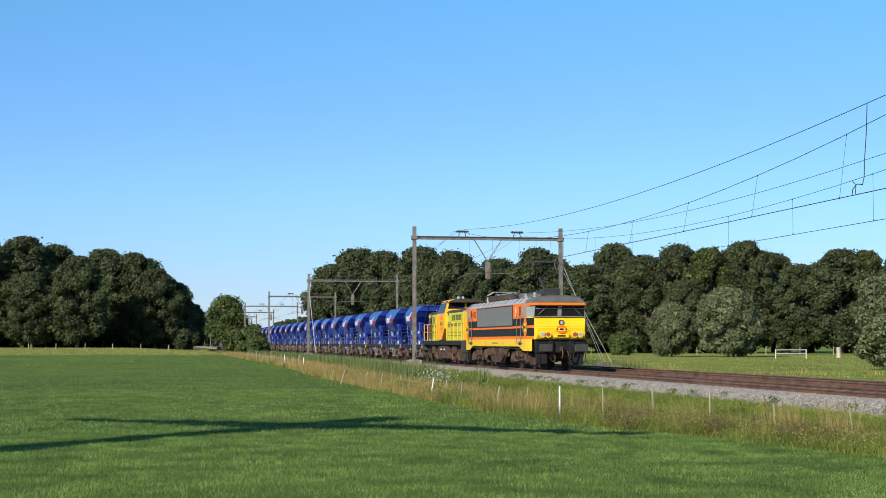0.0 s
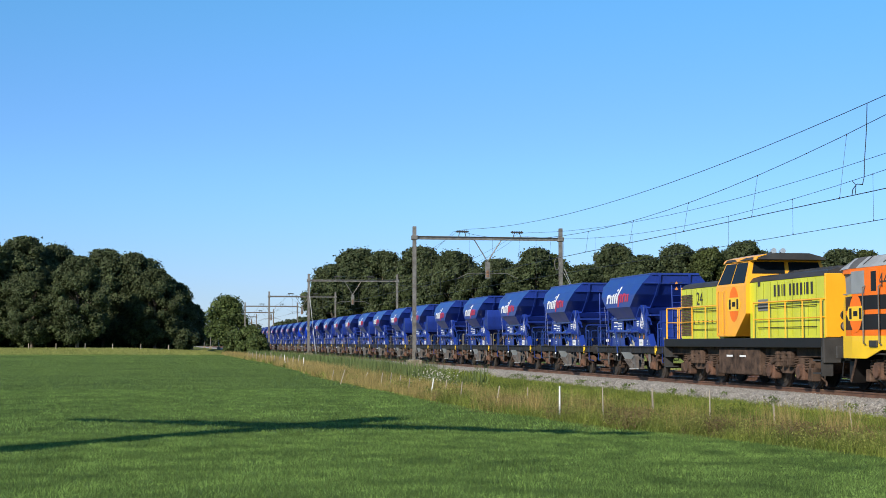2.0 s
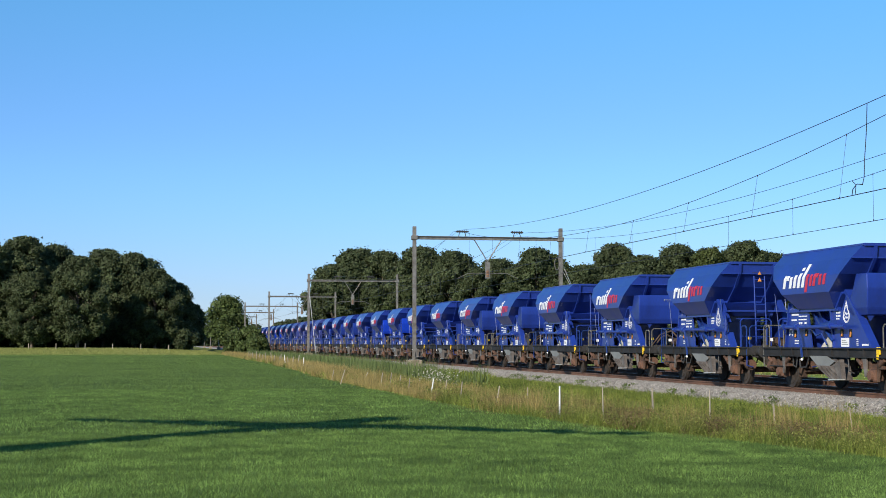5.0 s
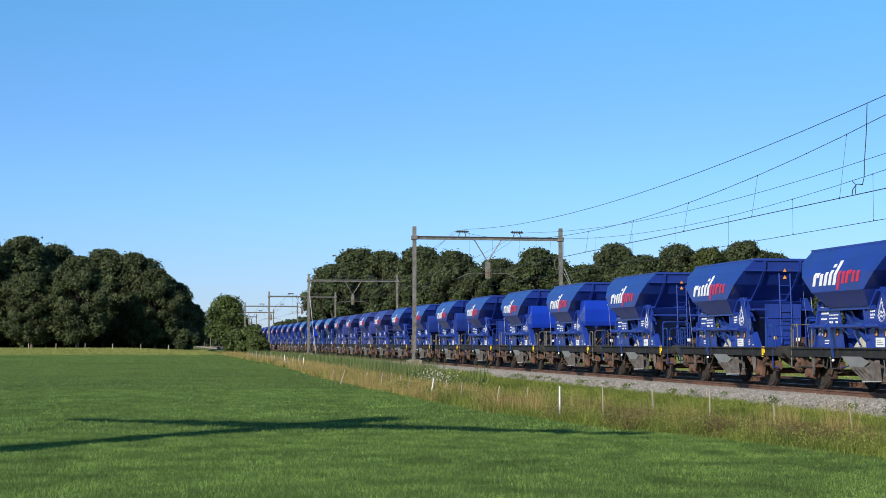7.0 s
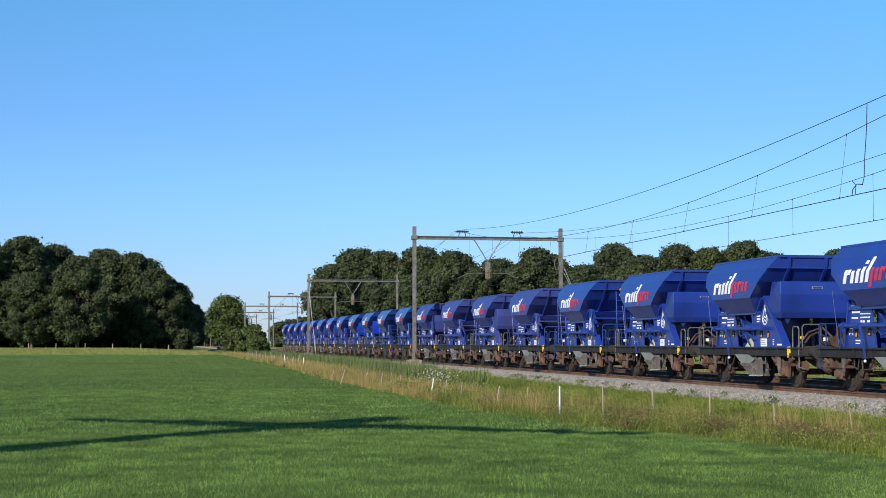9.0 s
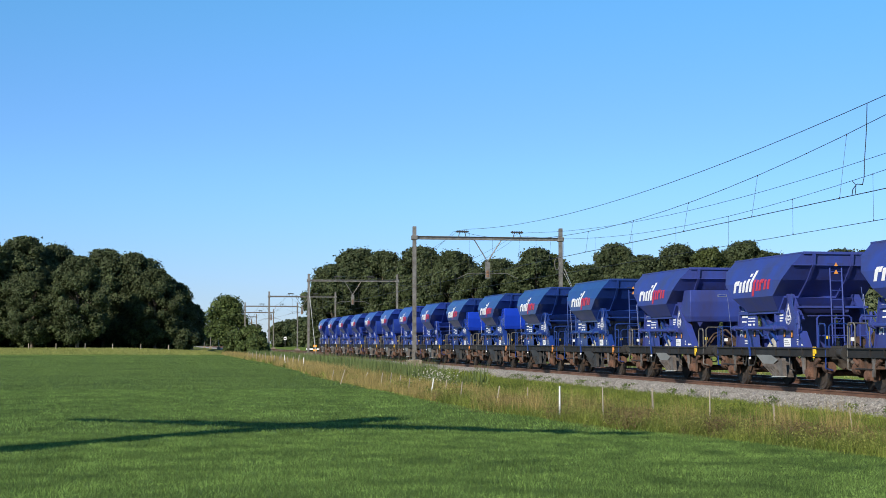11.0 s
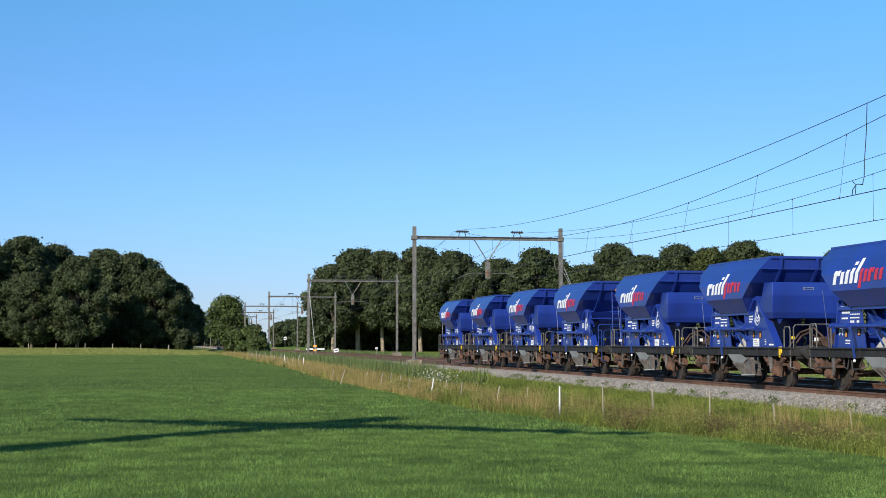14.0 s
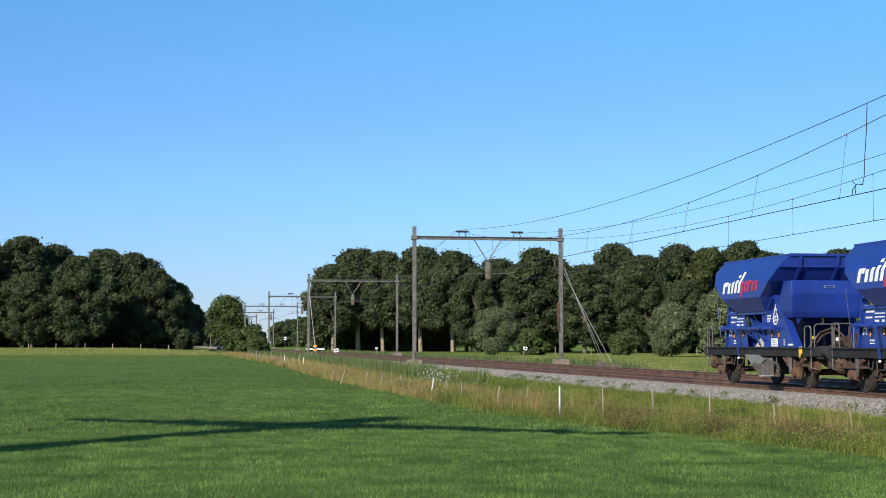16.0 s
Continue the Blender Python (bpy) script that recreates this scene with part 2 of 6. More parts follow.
def blades(name, material, base, height, width, lean, bent=True):
    """Many thin upright blades as one mesh: base points (n, 3), heights, widths and leans (n, 2)."""
    n = len(base)
    ang = np.random.rand(n) * np.pi * 2
    side = np.stack([np.cos(ang), np.sin(ang), np.zeros(n)], 1) * (width / 2)[:, None]
    tip = base + np.concatenate([lean * height[:, None], height[:, None]], 1)
    mid = base + np.concatenate([lean * height[:, None] * 0.3, height[:, None] * 0.55], 1)
    k = 5 if bent else 3
    corners = [base - side, base + side, mid + side * 0.8, tip, mid - side * 0.8] if bent else [base - side, base + side, tip]
    v = np.stack(corners, 1).reshape(-1, 3)
    me = bpy.data.meshes.new(name)
    me.vertices.add(n * k)
    me.vertices.foreach_set("co", v.astype(np.float32).ravel())
    me.loops.add(n * k)
    me.loops.foreach_set("vertex_index", np.arange(n * k, dtype=np.int32))
    me.polygons.add(n)
    me.polygons.foreach_set("loop_start", np.arange(0, n * k, k, dtype=np.int32))
    me.polygons.foreach_set("loop_total", np.full(n, k, dtype=np.int32))
    me.update(calc_edges=True)
    me.materials.append(M[material])
    return me


# ---------- ground: one sheet to the horizon, with the ditch, the ballast bed lies on it ----------
EDGE_X = (-400, -217, -125, -97, -78, -57, -45, -38, -34, -30, -28, -24, -22, 10)
EDGE_Y = (9.6, 9.5, 9.3, 8.7, 8.2, 8.05, 8.15, 8.3, 8.75, 9.1, 9.7, 10.3, 10.9, 11.2)


def field_edge(x):
    """Where the mown field gives way to the verge."""
    return float(np.interp(x, EDGE_X, EDGE_Y)) + 0.18 * noise.noise((x * 0.35, 3, 0)) + 0.1 * noise.noise((x * 1.3, 8, 0))


def ground_height(x, y):
    """Field level, a shallow ditch beside the line and slow unevenness."""
    z = FIELD_Z + 0.035 * noise.noise((x * 0.06, y * 0.06, 0)) + 0.02 * noise.noise((x * 0.3, y * 0.3, 4))
    z -= 0.28 * math.exp(-((y - 13.3) / 0.9) ** 2)
    far = math.hypot(x, y)
    side = max(0.0, min(1.0, (8.0 - y) / 14.0))
    return z + side * max(0.0, min(1.0, (far - 210) / 150)) * 0.6


def build_ground():
    def steps(lo, hi, fine_lo, fine_hi, fine):
        a = list(np.arange(fine_lo, fine_hi + 1e-6, fine))
        d, p = fine, fine_lo
        while p > lo:
            d *= 1.25
            p -= d
            a.insert(0, max(p, lo))
        d, p = fine, fine_hi
        while p < hi:
            d *= 1.25
            p += d
            a.append(min(p, hi))
        return a
    xs = steps(-3500, 900, -110, 5, 1.2)
    ys = steps(-2500, 2500, -12, 32, 0.8)
    bm = B()
    grid = [[bm.verts.new((x, y, ground_height(x, y))) for y in ys] for x in xs]
    for i in range(len(xs) - 1):
        for j in range(len(ys) - 1):
            f = bm.faces.new((grid[i][j], grid[i + 1][j], grid[i + 1][j + 1], grid[i][j + 1]))
            x, y = (xs[i] + xs[i + 1]) / 2, (ys[j] + ys[j + 1]) / 2
            edge = field_edge(x)
            f.material_index = 0 if y < edge else (1 if y < 29 else 2)
            if y < edge and x < -225:
                f.material_index = 2
            f.smooth = True
    ob = mesh_ob("ground", bm, "field")
    ob.data.materials.append(M["verge"])
    ob.data.materials.append(M["pasture"])
    return tagged(ob, "flat green meadow with a rough verge along the line", "ground", kind="structure")


build_ground()


# ---------- the railway line ----------
LINE_X0, LINE_X1 = -900.0, 60.0


def build_ballast():
    bm = B()
    y0, y1 = NEAR_TRACK, FAR_TRACK
    out = [(y0 - 2.45, FIELD_Z - 0.1), (y0 - 1.75, -0.17), (y0 - 0.88, -0.15), (y0 + 1.3, -0.20), (y0 + 1.6, -0.23), (y1 - 1.6, -0.23),
           (y1 - 1.3, -0.20), (y1 + 1.3, -0.19), (y1 + 1.75, -0.22), (y1 + 2.6, FIELD_Z - 0.1)]
    xs = np.arange(LINE_X0, LINE_X1 + 0.1, 2.5)
    rows = []
    for x in xs:
        rows.append([bm.verts.new((x, y + 0.10 * noise.noise((x * 0.4, i, 2)), z + 0.02 * noise.noise((x * 0.5, i, 7)))) for i, (y, z) in enumerate(out)])
    for a, b in zip(rows, rows[1:]):
        for i in range(len(out) - 1):
            f = bm.faces.new((a[i], b[i], b[i + 1], a[i + 1]))
            f.material_index = 0 if i in (0, 1, len(out) - 2, len(out) - 3) else 1
    ob = mesh_ob("ballast_bed", bm, "ballast")
    ob.data.materials.append(M["ballast_rusty"])
    return tagged(ob, "grey crushed stone ballast bed under two tracks", "track bed", kind="structure")


build_ballast()


def build_rails():
    prof = [(-0.075, -0.17), (0.075, -0.17), (0.075, -0.155), (0.015, -0.13), (0.012, -0.05), (0.036, -0.04), (0.036, -0.004), (0.026, 0.0),
            (-0.026, 0.0), (-0.036, -0.004), (-0.036, -0.04), (-0.012, -0.05), (-0.015, -0.13), (-0.075, -0.155)]
    for c, which in ((NEAR_TRACK, "near"), (FAR_TRACK, "far")):
        track = tagged(thing("railway_track", "rusty steel railway track on concrete sleepers in ballast", "railway track", "two parallel tracks",
                             pose(0, c, 0)), kind="structure")
        for s in (-0.7535, 0.7535):
            bm = B()
            prism_x(bm, [(s + y, z) for y, z in prof], LINE_X0, LINE_X1)
            r = part("rail", bm, "rail", track)
            bm = B()
            box(bm, LINE_X0, LINE_X1, s - 0.022, s + 0.022, 0.0, 0.0015)
            part("running_surface", bm, "rail_top", r, "polished rail head")
        # sleepers that the camera passes nearest, one by one
        bm = B()
        prism_y(bm, [(-0.15, -0.3), (0.15, -0.3), (0.13, -0.175), (-0.13, -0.175)], -1.28, 1.28)
        first = part("sleeper", bm, "sleeper", track)
        first.location = (-25, 0, 0)
        for i in range(1, 150):
            o = first.copy()
            scene.collection.objects.link(o)
            o.location = (-25 - 0.6 * i, 0, 0)
        bm = B()
        x = -25 - 0.6 * 150
        while x > LINE_X0:
            v = [bm.verts.new(p) for p in ((x - .13, -1.28, -.175), (x + .13, -1.28, -.175), (x + .13, 1.28, -.175), (x - .13, 1.28, -.175))]
            bm.faces.new(v)
            x -= 0.6
        tagged(part("far_sleepers", bm, "sleeper", track), kind="stuff")


build_rails()


# ---------- catenary: portals, wires ----------
PORTALS = [-97.5, -166.9, -225.8, -287.0, -346.0, -405.0, -465.0, -525.0]
NEAR_POLE, FAR_POLE = 16.5, 26.3


def h_beam(bm, a, b, w, d, up_axis):
    """A rolled H section from a to b: two flanges and a web."""
    a, b = Vector(a), Vector(b)
    z = (b - a).normalized()
    x = Vector(up_axis)
    y = z.cross(x)
    t = w * 0.12

    def bar(x0, x1, y0, y1):
        c = [(x0, y0), (x1, y0), (x1, y1), (x0, y1)]
        loft(bm, [[a + x * p + y * q for p, q in c], [b + x * p + y * q for p, q in c]])
    bar(-d / 2, -d / 2 + t, -w / 2, w / 2)
    bar(d / 2 - t, d / 2, -w / 2, w / 2)
    bar(-d / 2 + t, d / 2 - t, -t / 2, t / 2)


def build_portal(px, first):
    p = thing("catenary_portal", "galvanised steel catenary portal with two H-section masts over the tracks", "catenary portal",
              "catenary portals along the line", pose(px, 0, 0))
    for y in (NEAR_POLE, FAR_POLE):
        bm = B()
        h_beam(bm, (0, y, 0.05), (0, y, 8.85), 0.23, 0.22, (1, 0, 0))
        m = part("mast", bm, "galv", p)
        bm = B()
        for s in (-1, 1):
            prism_y(bm, [(s * 0.12, 0.22), (s * 0.36, 0.22), (s * 0.12, 0.75)], y - 0.02, y + 0.02)
        box(bm, -0.4, 0.4, y - 0.28, y + 0.28, 0.2, 0.24)
        part("base_plate", bm, "galv", m)
        bm = B()
        box(bm, -0.5, 0.5, y - 0.45, y + 0.45, -0.8, 0.2, 0.04)
        part("footing", bm, "concrete", p, "weathered concrete footing")
        bm = B()
        box(bm, -0.18, 0.18, y - 0.2, y + 0.2, 7.98, 8.26, 0.02)
        part("bracket", bm, "galv", p)
    bm = B()
    h_beam(bm, (0, NEAR_POLE + 0.1, 8.12), (0, FAR_POLE - 0.1, 8.12), 0.22, 0.22, (0, 0, 1))
    part("crossbeam", bm, "galv", p)
    for y in (19.67, 23.34):
        bm = B()
        for s in (-0.25, 0.25):
            rod(bm, (0, y + s, 8.2), (0, y + s * 0.7, 8.52), 0.025)
        rod(bm, (0, y - 0.42, 8.55), (0, y + 0.42, 8.55), 0.05)
        for k in range(5):
            rod(bm, (0, y - 0.3 + 0.15 * k - 0.02, 8.55), (0, y - 0.3 + 0.15 * k + 0.02, 8.55), 0.09, 10)
        part("wire_insulator", bm, "dark_grey", p, "ribbed dark insulator")
    bm = B()
    rod(bm, (0, 20.45, 8.05), (0, 21.36, 6.6), 0.035)
    rod(bm, (0, 22.3, 8.05), (0, 21.36, 6.6), 0.035)
    box(bm, -0.06, 0.06, 21.2, 21.52, 5.5, 6.6)
    part("drop_bracket", bm, "galv", p)
    bm = B()
    for k in range(4):
        rod(bm, (0, 21.36, 5.62 + 0.11 * k), (0, 21.36, 5.68 + 0.11 * k), 0.12, 10)
    part("bracket_insulator", bm, "insulator", p, "amber brown insulator")
    for s, y in ((-1, NEAR_TRACK + 0.15), (1, FAR_TRACK - 0.1)):
        bm = B()
        pipe(bm, [(0, 21.36, 5.85), (0, (21.36 + y) / 2 + s * 0.3, 5.82), (0, y, 5.5)], 0.02)
        part("registration_arm", bm, "galv", p)
    if first:
        for s in (-0.3, -0.1, 0.35):
            bm = B()
            rod(bm, (s * 0.3, FAR_POLE + 0.15, 6.3 - s), (s * 2.0, FAR_POLE + 3.1 + s * 0.4, 0.0), 0.013, 6)
            part("guy_wire", bm, "bright_galv", p)
        bm = B()
        box(bm, -0.1, 0.1, FAR_POLE - 0.22, FAR_POLE - 0.16, 2.1, 4.0)
        part("counterweight", bm, "rust", p)
        bm = B()
        pts = [(FAR_POLE - 0.25 + 0.16 * math.cos(a), 6.5 + 0.42 * math.sin(a)) for a in np.linspace(0, 2 * math.pi, 13)]
        pipe(bm, [(0, y, z) for y, z in pts], 0.03)
        part("tension_wheel", bm, "galv", p)
        bm = B()
        prism_x(bm, [(28.6, -0.5), (30.3, -0.5), (29.9, -0.1), (29.0, 0.05)], -0.9, 0.9)
        # the bark brown stands in for the shadow side of the concrete
        part("anchor_block", bm, "bark", p, "concrete anchor block coloured dark like its shadow side")
    return p


def guy_second(p):
    for k in (0.0, 0.9):
        bm = B()
        rod(bm, (0.1, NEAR_POLE, 7.9 - k), (10.0 + k, NEAR_POLE - 0.2, -0.5), 0.02, 6)
        part("guy_wire", bm, "bright_galv", p)


portals = [build_portal(px, i == 0) for i, px in enumerate(PORTALS)]
guy_second(portals[1])


def wire_z(x, z_hang, z_low):
    """A sagging wire: highest at the portals, lowest midway between them."""
    stops = [-28.0] + PORTALS
    for a, b in zip(stops, stops[1:]):
        if b <= x <= a:
            u = (x - (a + b) / 2) / ((a - b) / 2)
            return z_low + (z_hang - z_low) * u * u
    if x > -28:
        u = (x + 28.0 - 34.0) / 34.0
        return z_low + (z_hang - z_low) * min(1.3, u * u)
    return z_hang


def build_wires():
    for name, label, y, hang, low, r in (
            ("feeder_wire", "thick dark feeder wire strung between the portals", 19.55, 8.70, 7.44, 0.011),
            ("messenger_wire", "dark messenger wire with droppers to the contact wire", 19.45, 8.66, 6.32, 0.010),
            ("contact_wire", "level dark contact wire over the rails", NEAR_TRACK, 5.45, 5.41, 0.013),
            ("feeder_wire", "thick dark feeder wire strung between the portals", 23.55, 8.54, 7.23, 0.009),
            ("messenger_wire", "dark messenger wire with droppers to the contact wire", 23.5, 8.34, 6.57, 0.009),
            ("contact_wire", "level dark contact wire over the rails", FAR_TRACK, 5.37, 5.35, 0.011)):
        bm = B()
        xs = [10 - 3.0 * i for i in range(180)]
        track_y = NEAR_TRACK if y < 21 else FAR_TRACK
        wy = (lambda x: track_y + (y - track_y) * max(0.0, min(1.0, (x + 95) / 55))) if name == "messenger_wire" else (lambda x: y)
        pipe(bm, [(x, wy(x), wire_z(x, hang, low)) for x in xs], r, 5)
        w = tagged(mesh_ob(name, bm, "wire"), label, "overhead wire", "overhead wires of the line")
        if name == "messenger_wire":
            for k in range(30):
                x = -27.5 - 6.55 * k
                cy, cz = (NEAR_TRACK, 5.42) if y < 21 else (FAR_TRACK, 5.36)
                if min(abs(x - p) for p in PORTALS) < 2.5:
                    continue
                bm = B()
                rod(bm, (x, wy(x), wire_z(x, hang, low)), (x, cy, cz), 0.006, 4)
                rod(bm, (x, cy, cz - 0.02), (x, cy, cz + 0.05), 0.018, 5)
                rod(bm, (x, wy(x), wire_z(x, hang, low) - 0.04), (x, wy(x), wire_z(x, hang, low) + 0.02), 0.018, 5)
                part("dropper", bm, "wire", w)
    bm = B()
    pipe(bm, [(-39.5, 19.55, 8.0), (-39.45, 19.5, 7.35), (-39.45, 19.42, 6.4), (-39.35, 19.35, 5.9), (-39.25, 19.25, 5.68), (-39.5, 19.2, 5.72), (-39.75, 19.2, 5.6), (-39.8, 19.2, 5.45)], 0.013, 5)
    pipe(bm, [(-39.6, 19.2, 5.45), (-39.55, 19.2, 5.7), (-39.8, 19.2, 5.85)], 0.011, 5)
    tagged(mesh_ob("jumper_cable", bm, "wire"), "dark jumper cable hanging from feeder to contact wire", "cable")


build_wires()


# ---------- the train ----------
def wheelset(parent, x, r, width=1.36, name="wheelset"):
    bm = B()
    rod(bm, (x, -0.74, r), (x, 0.74, r), 0.09, 10)
    ax = part(name, bm, "bogie", parent)
    for s in (-1, 1):
        bm = B()
        rod(bm, (x, s * 0.68, r), (x, s * 0.75, r), r + 0.03, 28)
        rod(bm, (x, s * 0.74, r), (x, s * 0.82, r), r, 28)
        rod(bm, (x, s * 0.81, r), (x, s * 0.835, r), r * 0.80, 24, r * 0.74)
        rod(bm, (x, s * 0.82, r), (x, s * 0.9, r), r * 0.24, 14)
        w = part("wheel", bm, "wheel", ax)
        bm = B()
        n = 28
        loft(bm, [[(x + (r + o) * math.cos(a), s * yy, r + (r + o) * math.sin(a)) for a in np.linspace(0, 2 * math.pi, n, endpoint=False)] for o, yy in ((0.001, 0.755), (0.001, 0.815))], caps=False)
        part("tread", bm, "tread", w, "worn bright tread")
    return ax


def buffer(parent, x, y, s, z=1.05, box_plate=False):
    bm = B()
    rod(bm, (x - s * 0.62, y, z), (x - s * 0.18, y, z), 0.115, 14)
    box(bm, x - s * 0.62 - 0.02, x - s * 0.62 + 0.02, y - 0.18, y + 0.18, z - 0.18, z + 0.18)
    rod(bm, (x - s * 0.2, y, z), (x - s * 0.05, y, z), 0.08, 12)
    if box_plate:
        box(bm, min(x - s * 0.05, x), max(x - s * 0.05, x), y - 0.32, y + 0.32, z - 0.17, z + 0.17, 0.02)
    else:
        rod(bm, (x - s * 0.05, y, z), (x, y, z), 0.22, 18)
    return part("buffer", bm, "dark_grey", parent, "black steel buffer")


def coil(bm, x, y, z0, z1, r, wire_r, turns=5):
    pts = [(x + r * math.cos(a), y + r * math.sin(a), z0 + (z1 - z0) * a / (2 * math.pi * turns)) for a in np.linspace(0, 2 * math.pi * turns, turns * 8)]
    pipe(bm, pts, wire_r, 4)


def coupling(parent, x, s):
    bm = B()
    prism_x(bm, [(-0.05, 0.9), (0.05, 0.9), (0.05, 1.12), (-0.05, 1.12)], min(x - s * 0.5, x - s * 0.12), max(x - s * 0.5, x - s * 0.12))
    pipe(bm, [(x - s * 0.15, 0, 1.08), (x, 0, 1.0), (x + s * 0.02, 0, 0.75), (x - s * 0.1, 0, 0.55)], 0.035)
    pipe(bm, [(x - s * 0.4, 0.35, 0.9), (x - s * 0.2, 0.38, 0.6), (x - s * 0.05, 0.4, 0.55), (x, 0.42, 0.8)], 0.025)
    pipe(bm, [(x - s * 0.4, -0.35, 0.9), (x - s * 0.2, -0.38, 0.6), (x - s * 0.05, -0.4, 0.55), (x, -0.42, 0.8)], 0.025)
    return part("coupling", bm, "bogie", parent, "screw coupling with brake hoses")


def emblem(parent, x, y, z, s, h=0.9):
    """Company badge as plain shapes: a tall orange oval, a yellow six-sided plate, black bars."""
    def oval(bm, rx, rz, y0, y1):
        pts = [(x + rx * math.cos(a), z + rz * math.sin(a)) for a in np.linspace(0, 2 * math.pi, 28, endpoint=False)]
        prism_y(bm, pts, min(y0, y1), max(y0, y1))
    bm = B()
    oval(bm, h * 0.36, h * 0.5, y, y + s * 0.006)
    b = part("badge", bm, "orange", parent, "orange oval badge with a yellow plate")
    bm = B()
    w, k = h * 0.52, h * 0.19
    prism_y(bm, [(x - w, z), (x - w * 0.75, z - k), (x + w * 0.75, z - k), (x + w, z), (x + w * 0.75, z + k), (x - w * 0.75, z + k)], min(y + s * .006, y + s * 0.010), max(y + s * .006, y + s * 0.010))
    part("badge_plate", bm, "yellow", b)
    bm = B()
    for dx in (-0.55, 0, 0.55):
        ww = 0.085 if dx else 0.15
        box(bm, x + dx * w - h * ww * 0.8, x + dx * w + h * ww * 0.8, min(y + s * .010, y + s * .014), max(y + s * .010, y + s * .014), z - k * (0.75 if dx else 0.35), z + k * (0.75 if dx else 0.35))
    part("badge_mark", bm, "black", b)


def text_part(name, body, size, material, parent, m, label=""):
    cu = bpy.data.curves.new(name, "FONT")
    cu.body, cu.size, cu.extrude, cu.align_x, cu.align_y = body, size, 0.004, "CENTER", "CENTER"
    tmp = bpy.data.objects.new(name, cu)
    me = bpy.data.meshes.new_from_object(tmp)
    bpy.data.objects.remove(tmp)
    me.materials.append(M[material])
    ob = new(name, me)
    ob.parent = parent
    ob.matrix_basis = m
    return tagged(ob, label)


SIDE = Matrix.Rotation(radians(90), 4, "X")  # text that faces -y


def bogie(parent, cx, base, r, side_y=1.08, loco=True):
    bm = B()
    for s in (-1, 1):
        y0, y1 = s * side_y - 0.07, s * side_y + 0.07
        prism_y(bm, [(cx - base / 2 - 0.62, 0.72), (cx - base / 2 - 0.5, 0.55), (cx - base / 2 + 0.45, 0.55), (cx - base / 2 + 0.7, 0.42), (cx + base / 2 - 0.7, 0.42),
                     (cx + base / 2 - 0.45, 0.55), (cx + base / 2 + 0.5, 0.55), (cx + base / 2 + 0.62, 0.72), (cx + base / 2 + 0.4, 0.88), (cx + 0.5, 0.88), (cx + 0.3, 0.8), (cx - 0.3, 0.8), (cx - 0.5, 0.88), (cx - base / 2 - 0.4, 0.88)], y0, y1)
    box(bm, cx - 0.3, cx + 0.3, -1.0, 1.0, 0.45, 0.85)
    for e in (-1, 1):
        box(bm, cx + e * (base / 2 + 0.6) - 0.06, cx + e * (base / 2 + 0.6) + 0.06, -1.05, 1.05, 0.55, 0.75)
    f = part("bogie_frame", bm, "bogie", parent, "brake-dust brown bogie frame")
    for a in (-1, 1):
        ax = cx + a * base / 2
        wheelset(parent, ax, r)
        for s in (-1, 1):
            bm = B()
            box(bm, ax - 0.24, ax + 0.24, s * (side_y + 0.02) - 0.14, s * (side_y + 0.02) + 0.14, r - 0.26, r + 0.2, 0.05)
            rod(bm, (ax, s * (side_y + 0.12), r - 0.03), (ax, s * (side_y + 0.22), r - 0.03), 0.17, 14)
            part("axle_box", bm, "rust", f)
            for q in (-0.36, 0.36):
                bm = B()
                coil(bm, ax + q, s * (side_y + 0.05), 0.5, 0.86, 0.1, 0.022)
                part("spring", bm, "bogie", f)
    for s in (-1, 1):
        for q in (-0.42, 0.0, 0.42):
            bm = B()
            rod(bm, (cx + q, s * (side_y + 0.12), 0.62), (cx + q, s * (side_y + 0.12), 1.05), 0.13, 12)
            for k in range(4):
                rod(bm, (cx + q, s * (side_y + 0.12), 0.66 + 0.1 * k), (cx + q, s * (side_y + 0.12), 0.7 + 0.1 * k), 0.15, 12)
            part("secondary_spring", bm, "bogie", f)
        bm = B()
        rod(bm, (cx - 0.9, s * (side_y + 0.16), 0.7), (cx + 0.2, s * (side_y + 0.16), 1.0), 0.05, 8)
        box(bm, cx - base / 2 - 0.75, cx - base / 2 - 0.5, s * side_y - 0.12, s * side_y + 0.16, 0.3, 0.62, 0.03)
        box(bm, cx + base / 2 + 0.45, cx + base / 2 + 0.72, s * side_y - 0.12, s * side_y + 0.16, 0.22, 0.6, 0.03)
        pipe(bm, [(cx + base / 2 + 0.6, s * side_y, 0.5), (cx + base / 2 + 0.72, s * 0.76, 0.2), (cx + base / 2 + 0.72, s * 0.76, 0.08)], 0.03)
        pipe(bm, [(cx - base / 2 - 0.6, s * side_y, 0.5), (cx - base / 2 - 0.72, s * 0.76, 0.2), (cx - base / 2 - 0.72, s * 0.76, 0.08)], 0.03)
        part("damper", bm, "bogie", f)


